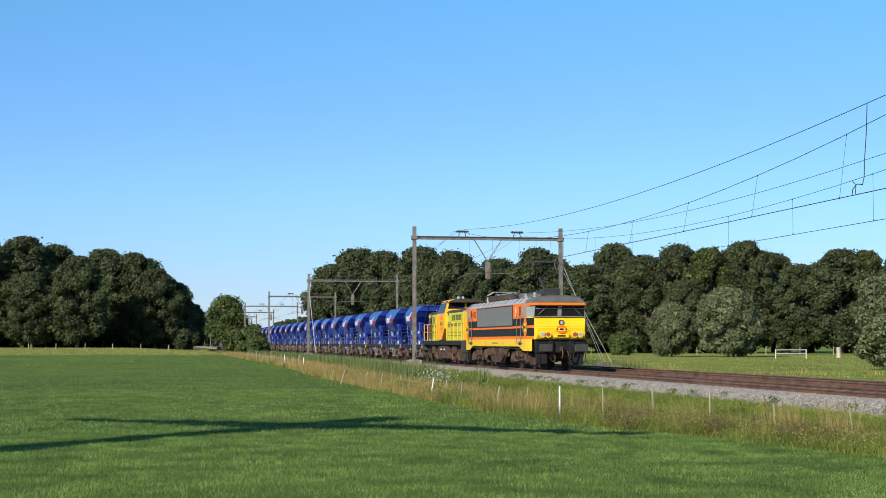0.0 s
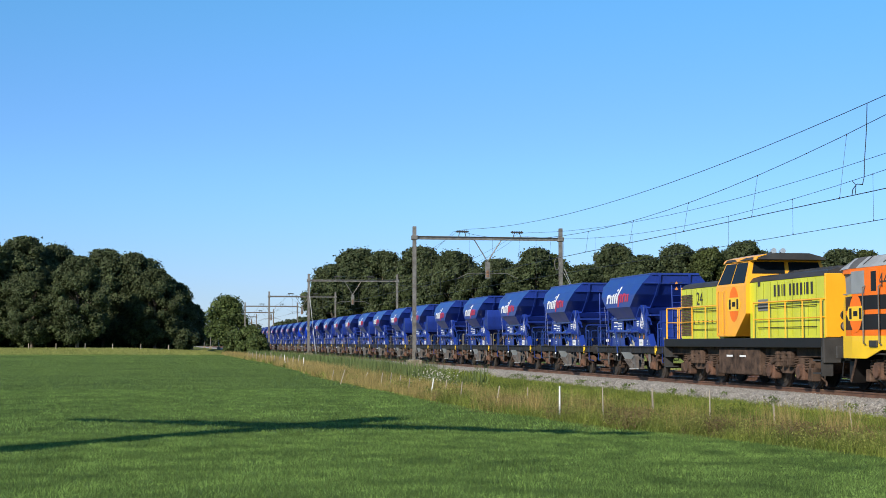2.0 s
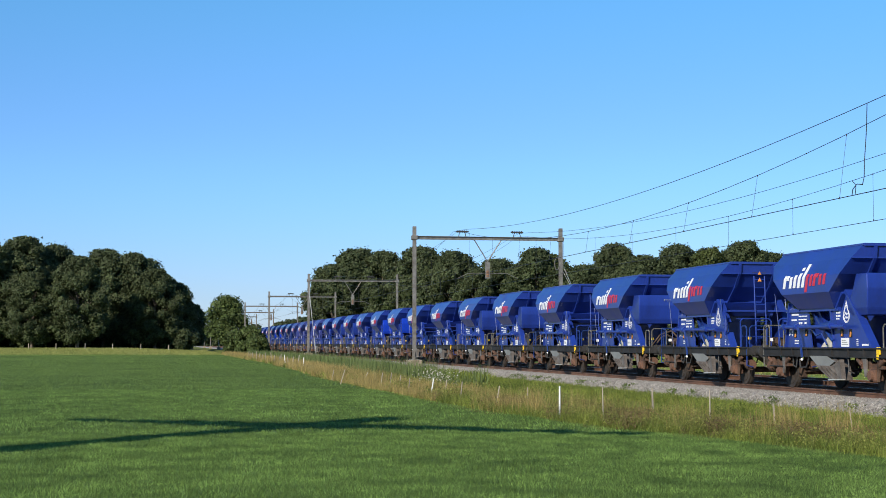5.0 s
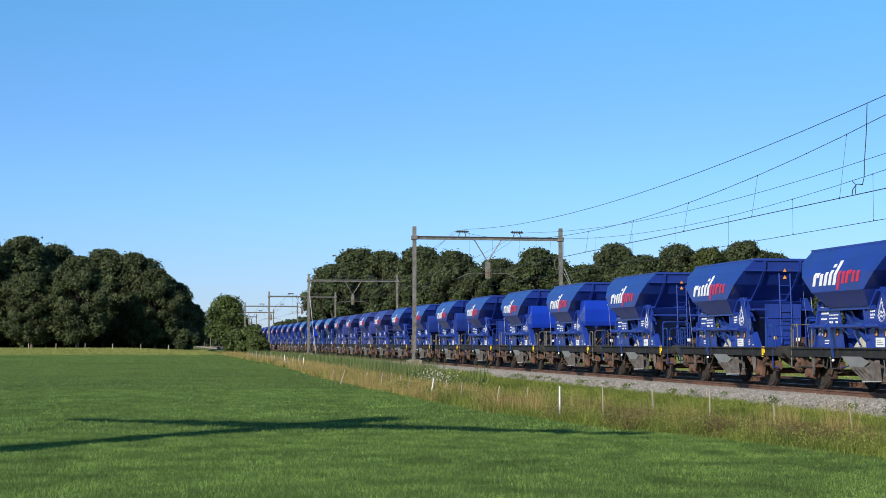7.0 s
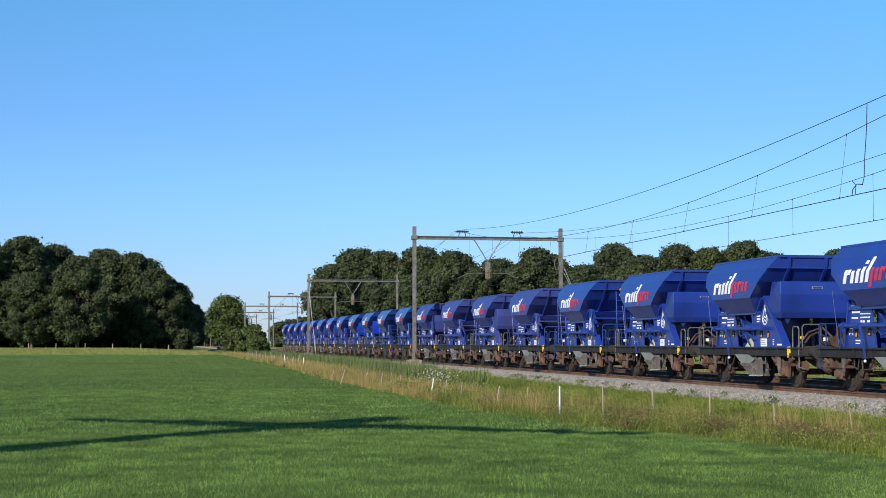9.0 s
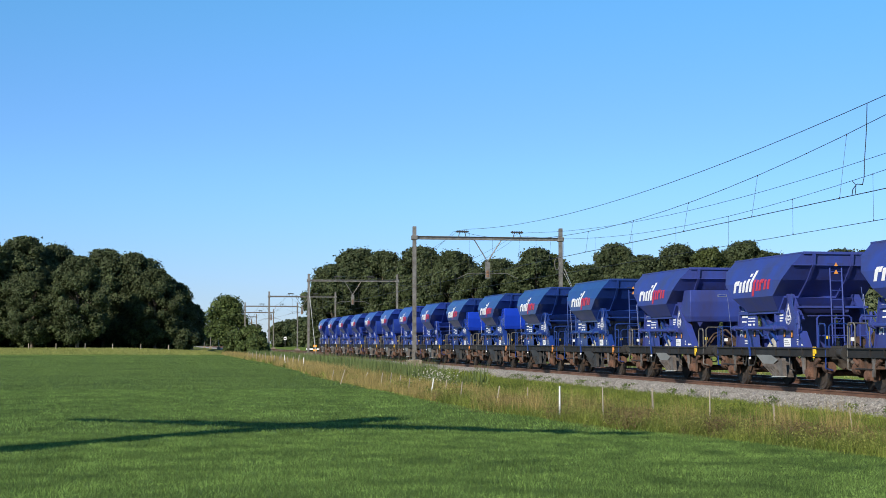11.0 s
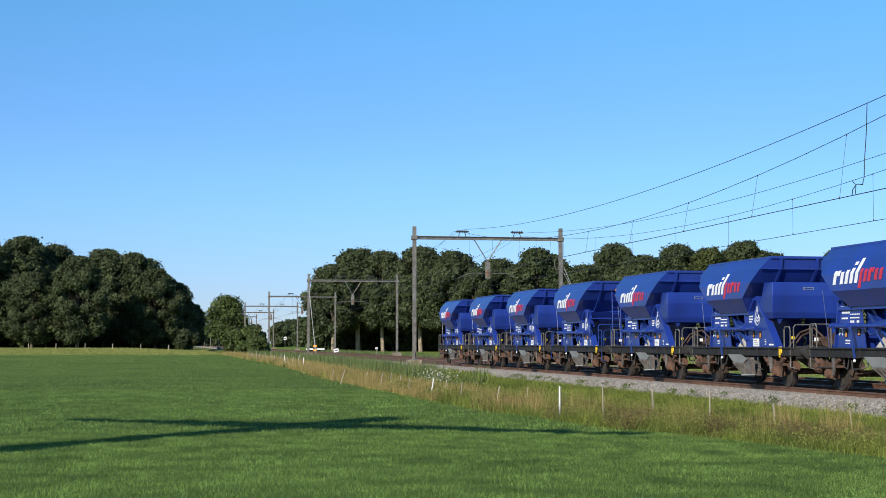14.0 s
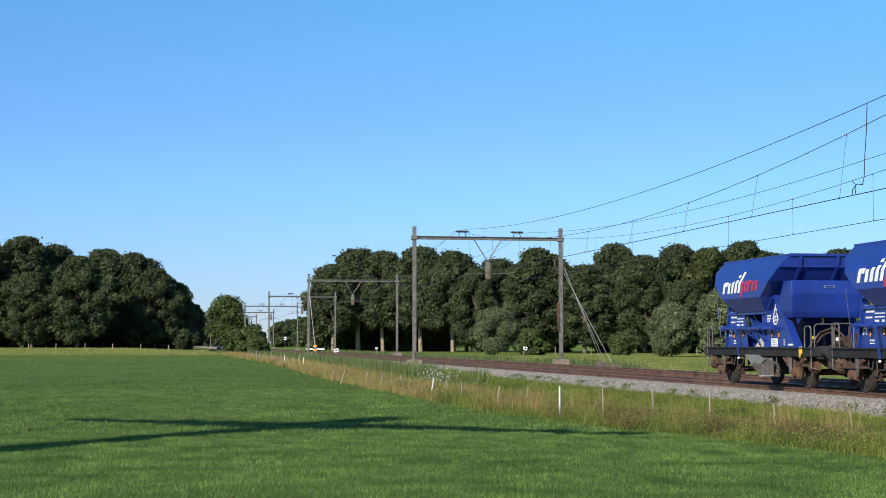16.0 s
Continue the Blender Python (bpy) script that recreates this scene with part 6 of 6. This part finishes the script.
put(shrub, [(-228, 13.6, 4.3), (-232, 12.6, 3.7), (-209, 52, 3.6), (-205, 64, 3.2), (-224, 14.6, 2.8)], 4.0, 42)
ash = build_tree("ash_tree", "smaller leafy tree standing alone behind the bush", 10, 4.0, "leaf_bush", 12, clumps=40, per=150, size=0.36, low=0.24)
put(ash, [(-312, 14.3, 11.3)], 10, 43)
far_tree = build_tree("oak_tree", "distant oak in the row on the horizon", 12, 6.0, "leaf_oak", 14, clumps=22, per=90, size=1.1, group="distant tree row")
put(far_tree, [(-618, 50, 10), (-640, 58, 11), (-598, 57, 11.5), (-557, 60, 13), (-700, 44, 10), (-720, 30, 9), (-690, 60, 12), (-640, 20, 9)], 12, 44)


# ---------- an unseen tree, added only to cast the long crossed shadows on the grass -----------
def build_shadow_tree():
    o = thing("poplar_tree", "unseen tree with two level limbs, added to cast long shadows on the field", "tree", m=pose(-21.7, -6.5, FIELD_Z))
    rng = random.Random(5)
    bm = B()
    rod(bm, (0, 0, -0.2), (0, 0, 8.7), 0.2, 9, 0.08)
    part("trunk", bm, "bark", o)
    ends = [Vector((-3.87, -4.57, 7.15)), Vector((3.89, 6.12, 7.15))]
    for e in ends:
        bm = B()
        rod(bm, (0, 0, 7.3), e, 0.1, 7, 0.04)
        part("limb", bm, "bark", o)
    cen = [(rng.uniform(-.15, .15), rng.uniform(-.15, .15), 1.5 + 0.42 * k) for k in range(18)]
    rad = [0.36 + 0.16 * rng.random() + (0.1 if k > 11 else 0) for k in range(18)]
    for e in ends:
        for k in range(1, 13):
            p = Vector((0, 0, 7.3)).lerp(e, k / 12)
            cen.append((p.x + rng.uniform(-.1, .1), p.y + rng.uniform(-.1, .1), p.z + rng.uniform(-.08, .08)))
            rad.append((0.34 + 0.1 * rng.random()) * (1.1 - 0.055 * k))
    c = new("crown", leaf_mesh("crown", np.array(cen), rad, 300, 0.22, "leaf_bush", seed=8))
    c.parent = o


build_shadow_tree()


# ---------- grass ----------
def gz(x, y):
    return np.array([ground_height(a, b) for a, b in zip(x, y)])


def grow(name, label, material, x, y, hmin, hmax, w, lean, category="grass", bent=False):
    n = len(x)
    base = np.stack([x, y, gz(x, y) - 0.02], 1)
    hh = hmin + (hmax - hmin) * np.random.rand(n) ** 1.4
    hh *= 1 + 0.12 * np.sin(3.1 * x + 1.3 * np.sin(2.3 * y)) * np.sin(2.7 * y + 1.1 * np.sin(1.9 * x))
    ww = w * (0.6 + 0.8 * np.random.rand(n))
    le = np.random.normal(size=(n, 2)) * lean
    return tagged(new(name, blades(name, material, base, hh, ww, le, bent)), label, category, kind="stuff")


def fan(n, d0, d1, half):
    """Scatter over a wedge of the field in front of where the camera stands."""
    d = np.sqrt(d0 ** 2 + (d1 ** 2 - d0 ** 2) * np.random.rand(n))
    a = radians(10.68) + radians(half) * (2 * np.random.rand(n) - 1)
    return -d * np.cos(a), d * np.sin(a)


np.random.seed(4)
for n, d0, d1, h0, h1, w, kind in ((360000, 14.5, 30, 0.03, 0.08, 0.0085, "grass"), (220000, 30, 58, 0.04, 0.09, 0.016, "grass"),
                                   (140000, 58, 120, 0.04, 0.10, 0.03, "far_grass"), (120000, 120, 224, 0.05, 0.11, 0.065, "far_grass")):
    x, y = fan(n, d0, d1, 17.5)
    k = y < np.array([field_edge(a) for a in x]) + 0.15 * np.random.rand(len(x))
    grow("meadow_grass", "short dense green meadow grass", kind, x[k], y[k], h0, h1, w, 0.6)


def patchy(x, y, s, seed):
    return np.array([noise.noise((a * s, b * s * 1.6, seed)) for a, b in zip(x, y)])


def band(n, x0, x1, y0, y1, near_bias=1.0):
    return x0 + (x1 - x0) * np.random.rand(n) ** near_bias, y0 + (y1 - y0) * np.random.rand(n)


def leafy(name, label, material, x, y, height, spread, leaf, per, category="weeds"):
    """Upright weeds: small pointed leaves scattered up thin stalks, as one mesh."""
    n = len(x) * per
    px, py, hh = np.repeat(x, per), np.repeat(y, per), np.repeat(height, per)
    k = np.random.rand(n)
    p = np.stack([px + np.random.normal(size=n) * spread * (0.5 + 0.6 * k), py + np.random.normal(size=n) * spread * (0.5 + 0.6 * k), gz(px, py) + hh * (0.06 + 0.94 * k)], 1)
    s = (leaf * (0.5 + np.random.rand(n)))[:, None]
    a = np.random.normal(size=(n, 3))
    a[:, 2] += 0.5
    a /= np.linalg.norm(a, axis=1)[:, None]
    b = np.cross(a, np.random.normal(size=(n, 3)))
    b /= np.linalg.norm(b, axis=1)[:, None]
    v = np.stack([p - b * s * 0.3, p + b * s * 0.3, p + a * s], 1).reshape(-1, 3)
    me = bpy.data.meshes.new(name)
    me.vertices.add(n * 3)
    me.vertices.foreach_set("co", v.astype(np.float32).ravel())
    me.loops.add(n * 3)
    me.loops.foreach_set("vertex_index", np.arange(n * 3, dtype=np.int32))
    me.polygons.add(n)
    me.polygons.foreach_set("loop_start", np.arange(0, n * 3, 3, dtype=np.int32))
    me.polygons.foreach_set("loop_total", np.full(n, 3, dtype=np.int32))
    me.update(calc_edges=True)
    me.materials.append(M[material])
    return tagged(new(name, me), label, category, kind="stuff")


def verge_band(n, x0, x1, u0, u1, near_bias=1.0):
    """Scatter along the field's edge: u metres behind it."""
    x = x0 + (x1 - x0) * np.random.rand(n) ** near_bias
    return x, np.array([field_edge(a) for a in x]) + u0 + (u1 - u0) * np.random.rand(n)


STRAW, WEEDS = "tall dry straw-coloured seeding grass", "knee-high green and brown weeds"
rt = np.random.default_rng(12)
# rough green verge between field and ballast
x, y = band(150000, -21, -75, 7.6, 16.9)
k = y > np.array([field_edge(a) for a in x]) + 0.1 * np.random.rand(len(x))
grow("verge_grass", "rough uncut green verge grass", "rough_grass", x[k], y[k], 0.05, 0.2, 0.013, 0.55)
x, y = band(60000, -75, -230, 8.0, 16.8, 1.3)
k = y > np.array([field_edge(a) for a in x])
grow("verge_grass", "rough uncut green verge grass", "rough_grass", x[k], y[k], 0.12, 0.4, 0.045, 0.35)
# taller tangle along the field's edge
x, y = verge_band(42000, -20, -48, 0.1, 3.4)
k = patchy(x, y, 0.5, 3) > -0.25 + 0.5 * np.clip((y - 13.5) / 1.5, 0, 1)
grow("verge_grass", "knee-high tangled grass at the field's edge", "rough_grass", x[k], y[k], 0.12, 0.36, 0.011, 0.35)
x, y = verge_band(1900, -20, -47, 0.1, 3.3)
k = patchy(x, y, 0.45, 13) > -0.22
leafy("verge_weeds", WEEDS, "weed", x[k], y[k], 0.12 + 0.27 * np.random.rand(k.sum()), 0.07, 0.030, 56)
x, y = verge_band(2600, -20, -47, 0.0, 2.2)
k = patchy(x, y, 0.55, 23) > 0.22
leafy("verge_weeds", "brown seeding weeds at the field's edge", "brown_weed", x[k], y[k], 0.14 + 0.26 * np.random.rand(k.sum()), 0.06, 0.027, 50)
x, y = verge_band(1500, -24, -62, 2.0, 7.5)
k = (patchy(x, y, 0.4, 33) > 0.1) & (y < 16.4)
leafy("verge_weeds", "low leafy green weeds in the verge", "rough_grass", x[k], y[k], 0.1 + 0.16 * np.random.rand(k.sum()), 0.09, 0.045, 34)
# straw stalks standing in the tangle, thin near by and in golden drifts further off
x, y = verge_band(9000, -20, -46, 0.3, 3.2)
k = patchy(x, y, 0.6, 7) > 0.12
grow("dry_grass", STRAW, "straw", x[k], y[k], 0.3, 0.75, 0.007, 0.16)
x, y = verge_band(36000, -45, -82, 0.05, 2.3)
k = patchy(x, y, 0.4, 5) + 0.5 * patchy(x, y, 1.2, 15) > -0.22 + 0.3 * np.clip((y - 10) / 1.5, -1, 1)
grow("dry_grass", STRAW, "straw", x[k], y[k], 0.15, 0.52, 0.011, 0.3)
x, y = verge_band(2000, -45, -85, 0.3, 3.0)
k = patchy(x, y, 0.4, 43) > 0.1
leafy("verge_weeds", WEEDS, "weed", x[k], y[k], 0.18 + 0.26 * np.random.rand(k.sum()), 0.1, 0.06, 26)
x, y = verge_band(44000, -80, -225, 0.0, 1.9, 1.2)
k = patchy(x, y, 0.22, 5) + 0.5 * patchy(x, y, 0.9, 15) > -0.12
grow("dry_grass", STRAW, "straw", x[k], y[k], 0.25, 0.68, 0.03, 0.22)
# single tall tufts of straw
for tx, ty, wide, high in ((-36.6, 9.2, 0.3, 0.9), (-38.5, 8.9, 0.5, 0.6), (-26.0, 12.2, 0.3, 0.95), (-27.6, 11.9, 0.25, 0.8), (-41.0, 9.2, 0.5, 0.6), (-60, 8.9, 0.7, 0.8), (-66, 9.2, 0.8, 0.85), (-74, 9.2, 0.8, 0.9)):
    n = int(1000 * wide)
    grow("dry_grass", STRAW, "straw", tx + rt.normal(size=n) * wide, ty + rt.normal(size=n) * wide * 0.5, high * 0.5, high, 0.009, 0.2)
# dark brown clumps where the shadow's tip meets the verge
for tx, ty, wide in ((-31.2, 9.9, 0.45), (-27.6, 10.6, 0.5), (-25.4, 11.2, 0.4), (-39.3, 9.0, 0.4)):
    n = int(160 * wide)
    leafy("verge_weeds", "brown seeding weeds at the field's edge", "brown_weed", tx + rt.normal(size=n) * wide, ty + rt.normal(size=n) * wide * 0.5, 0.2 + 0.2 * rt.random(n), 0.06, 0.026, 60)
# pale flower heads beside the leaning white post
x, y = -57.5 + rt.normal(size=70) * 1.0, 10.6 + rt.normal(size=70) * 0.3
grow("verge_weeds", "tall umbels with pale flower heads", "reed", x, y, 0.5, 0.8, 0.02, 0.1, "weeds")
leafy("flower_heads", "pale creamy flower heads over the weeds", "canvas", x, y, 0.62 + 0.2 * rt.random(70), 0.07, 0.05, 6, "flowers")
# weeds rooted at the foot of the ballast
cx, cy = -30 - 75 * rt.random(34), NEAR_TRACK - 2.3 + 0.45 * rt.random(34)
leafy("verge_weeds", "low dark green weeds at the ballast foot", "reed", np.repeat(cx, 6) + rt.normal(size=204) * 0.16, np.repeat(cy, 6) + rt.normal(size=204) * 0.1, np.full(204, 0.24), 0.07, 0.07, 14)
# reeds in the ditch
x, y = band(30000, -66, -190, 10.4, 14.6)
k = (patchy(x, y, 0.12, 8) > -0.22) & (y > np.array([field_edge(a) for a in x]) + 2.0)
grow("reeds", "dark green reeds in the ditch", "reed", x[k], y[k], 0.5, 1.1, 0.045, 0.2, "reeds")
# beyond the far track
x, y = band(30000, -96, -260, 27.5, 32.0)
k = patchy(x, y, 0.1, 2) > -0.1
grow("reeds", "green reeds and weeds beyond the far track", "reed", x[k], y[k], 0.25, 0.75, 0.06, 0.15, "reeds")
x, y = band(120000, -60, -230, 27.5, 90)
grow("pasture_grass", "sunlit mown pasture grass", "pasture_grass", x, y, 0.04, 0.12, 0.06, 0.4)
x, y = band(4000, -70, -140, 29, 40)
k = patchy(x, y, 0.12, 6) > 0.15
grow("dry_grass", "tall dry straw-coloured seeding grass", "straw", x[k], y[k], 0.2, 0.5, 0.03, 0.2)
x, y = band(40000, -223, -352, -45, 11)
grow("pasture_grass", "pale rough grass of the next field", "pasture_grass", x, y, 0.1, 0.26, 0.12, 0.3)


# ---------- loose stones of the ballast shoulder ----------
def build_stones():
    rng = np.random.default_rng(3)
    n = 42000
    x = -24 - 110 * rng.random(n) ** 1.5
    y = NEAR_TRACK - 0.84 - 1.6 * rng.random(n)
    t = np.clip((NEAR_TRACK - 1.75 - y) / 0.7, 0, 1)
    z = -0.15 - np.clip((NEAR_TRACK - 0.88 - y) / 0.87, 0, 1) * 0.02 - t * 0.30
    s = 0.019 + 0.026 * rng.random(n)
    tet = np.array([(1, .2, -.5), (-.7, .8, -.5), (-.5, -.9, -.4), (.2, .1, .8), (.9, -.5, .3)])
    v = np.zeros((n, 5, 3))
    a = rng.random(n) * 6.28
    ca, sa = np.cos(a), np.sin(a)
    for i in range(5):
        q = tet[i] * (0.75 + 0.5 * rng.random((n, 1)))
        v[:, i, 0] = x + s * (q[:, 0] * ca - q[:, 1] * sa)
        v[:, i, 1] = y + s * (q[:, 0] * sa + q[:, 1] * ca)
        v[:, i, 2] = z + s * q[:, 2]
    faces = np.array([(0, 1, 3), (1, 2, 3), (2, 4, 3), (4, 0, 3), (2, 1, 0), (2, 0, 4)])
    f = (faces[None] + 5 * np.arange(n)[:, None, None]).reshape(-1, 3)
    me = bpy.data.meshes.new("ballast_stones")
    me.vertices.add(n * 5)
    me.vertices.foreach_set("co", v.astype(np.float32).ravel())
    me.loops.add(len(f) * 3)
    me.loops.foreach_set("vertex_index", f.astype(np.int32).ravel())
    me.polygons.add(len(f))
    me.polygons.foreach_set("loop_start", np.arange(0, len(f) * 3, 3, dtype=np.int32))
    me.polygons.foreach_set("loop_total", np.full(len(f), 3, dtype=np.int32))
    me.update(calc_edges=True)
    me.materials.append(M["ballast"])
    tagged(new("ballast_stones", me), "loose grey crushed stones on the ballast shoulder", "stones", kind="stuff")


build_stones()


# ---------- fences and small things along the line ----------
def fence_post(x, y, h, white=False, lean=0.0, r=0.028):
    bm = B()
    rod(bm, (0, 0, -0.3), (0, 0, h + 0.06), r, 7, r * 0.85)
    o = mesh_ob("fence_post", bm, "white_post" if white else "post")
    o.matrix_basis = pose(x, y, ground_height(x, y), -lean, 0, 0)
    return tagged(o, "white-painted fence post in tall grass" if white else "thin weathered wooden fence post in tall grass", "fence post", "posts of the wire fence")


for x, y, h, wht, lean in ((-71.5, 8.18, 0.45, 0, 10),
                           (-64.3, 7.72, 0.61, 0, 17),
                           (-66.8, 9.05, 0.43, 1, 21),
                           (-67.4, 9.54, 0.39, 0, 8),
                           (-56.8, 8.32, 0.59, 0, 8),
                           (-56.8, 8.67, 0.59, 0, 7),
                           (-55.5, 8.83, 0.51, 0, 6),
                           (-51.0, 8.42, 0.51, 0, 6),
                           (-47.4, 8.54, 0.58, 1, 9),
                           (-47.9, 9.09, 0.52, 0, 7),
                           (-44.4, 8.89, 0.55, 0, 6),
                           (-39.4, 8.84, 0.57, 0, 10),
                           (-40.5, 9.98, 0.47, 0, 0),
                           (-33.8, 9.08, 0.69, 1, 0),
                           (-32.3, 9.66, 0.72, 0, -1),
                           (-33.9, 11.32, 0.65, 0, -1),
                           (-33.9, 11.34, 0.65, 0, -1),
                           (-30.6, 11.48, 0.71, 0, 0),
                           (-31.0, 13.09, 0.66, 0, -3),
                           (-31.0, 13.11, 0.66, 0, -3),
                           (-27.1, 13.03, 0.74, 0, -6)):
    fence_post(x, y, h, wht, lean, 0.024 if wht else (0.014 if x > -36 else 0.019))
for k in range(16):
    fence_post(-96 - 4.6 * k, field_edge(-96 - 4.6 * k) + 0.5, 0.75 + 0.12 * math.sin(k * 1.7), k in (0, 4), 7 * math.sin(k * 1.3), 0.035)
for k in range(9):
    fence_post(-318 - 3 * (k % 2), -42 + 5.6 * k, 1.1, False, 0, 0.09)
for k in range(9):
    fence_post(-207, 55 + 5.2 * k, 1.1, False, 0, 0.06)


def sign(x, y, z, w, h, label, tilt=0.0, post_h=None, turn=90):
    o = thing("track_sign", label, "sign", m=pose(x, y, ground_height(x, y), 0, 0, 0))
    bm = B()
    rod(bm, (0, 0, -0.3), (math.sin(radians(tilt)) * 0.3, math.sin(radians(tilt)) * z, z + h * 0.3), 0.035, 8)
    part("post", bm, "galv", o)
    bm = B()
    box(bm, 0.04, 0.06, -w / 2, w / 2, -h / 2, h / 2, 0.008)
    pl = part("plate", bm, "white", o, "white plate")
    pl.matrix_basis = pose(0.05, math.sin(radians(tilt)) * z, z, -tilt, 0, 0)
    bm = B()
    box(bm, 0.061, 0.064, -w * 0.3, w * 0.3, -h * 0.15, h * 0.15)
    bar = part("bar", bm, "dark_grey", pl)


sign(-110, 25.6 + 0.9, 1.35, 0.32, 0.24, "small white tilted plate on a leaning post beyond the track", 18)
sign(-180, 21.3, 0.85, 0.6, 0.4, "white tilted plate on a short post between the tracks", -15)
sign(-180, 25.9, 1.1, 0.3, 0.22, "small pale plate on a short post")
sign(-330, 27.6, 2.7, 0.6, 0.7, "white square plate on a tall post beside the far track")


def build_goal():
    o = thing("field_gate", "pale tubular gate frame standing in the pasture", "gate", m=pose(-155, 67.4, ground_height(-155, 67.4)))
    bm = B()
    for y in (-1.75, 1.75):
        rod(bm, (0, y, -0.2), (0, y, 1.05), 0.07, 8)
    part("post", bm, "bright_galv", o)
    for z in (0.98, 0.6):
        bm = B()
        rod(bm, (0, -1.75, z), (0, 1.75, z), 0.05, 8)
        part("rail", bm, "bright_galv", o)


build_goal()
bm = B()
rod(bm, (0, 0, -0.2), (0, 0, 1.25), 0.28, 10, 0.24)
stump = mesh_ob("stump", bm, "post")
stump.matrix_basis = pose(-165, 77.6, ground_height(-165, 77.6))
tagged(stump, "pale cut tree stump in the pasture", "tree stump")


def build_crossing():
    """The small level crossing far down the line: striped posts and a pale road deck."""
    for x, y in ((-243, 20.7 - 4.6), (-252, 26.0)):
        o = thing("crossing_post", "yellow and dark striped cabinet at the level crossing", "crossing post", "level crossing", pose(x, y, ground_height(x, y)))
        for k in range(4):
            bm = B()
            box(bm, -0.22, 0.22, -0.28, 0.28, 0.35 * k - (0.3 if k == 0 else 0), 0.35 * (k + 1))
            part("stripe", bm, "amber" if k % 2 else "dark_grey", o)
    bm = B()
    box(bm, -262, -257.5, 12, 17.3, -0.7, -0.1)
    tagged(mesh_ob("road", bm, "concrete"), "pale road surface leading over the level crossing", "road", kind="structure")
    for x, y in ((-256, 15.5), (-263, 27.2)):
        bm = B()
        box(bm, -0.08, 0.08, -1.6, 1.6, 0.55, 0.8)
        rod(bm, (0, -1.3, -0.4), (0, -1.3, 0.6), 0.06)
        rod(bm, (0, 1.3, -0.4), (0, 1.3, 0.6), 0.06)
        b = mesh_ob("barrier_rail", bm, "white")
        b.matrix_basis = pose(x, y, ground_height(x, y))
        tagged(b, "low white guard rail at the level crossing", "guard rail")


build_crossing()


# ---------- what moves ----------
def train_x(t):
    """Where the first wagon is at t seconds: the train slows down very slightly."""
    u = t - 2.0 - (0.02 if t % 1 else 0.0)
    return -57.3135 + 24.7971 * u - 0.016669 * u * u


def motions():
    for v, offset in TRAIN:
        walk(v, [(k / 2, pose(train_x(k / 2) + offset, NEAR_TRACK, 0)) for k in range(33)])


motions()
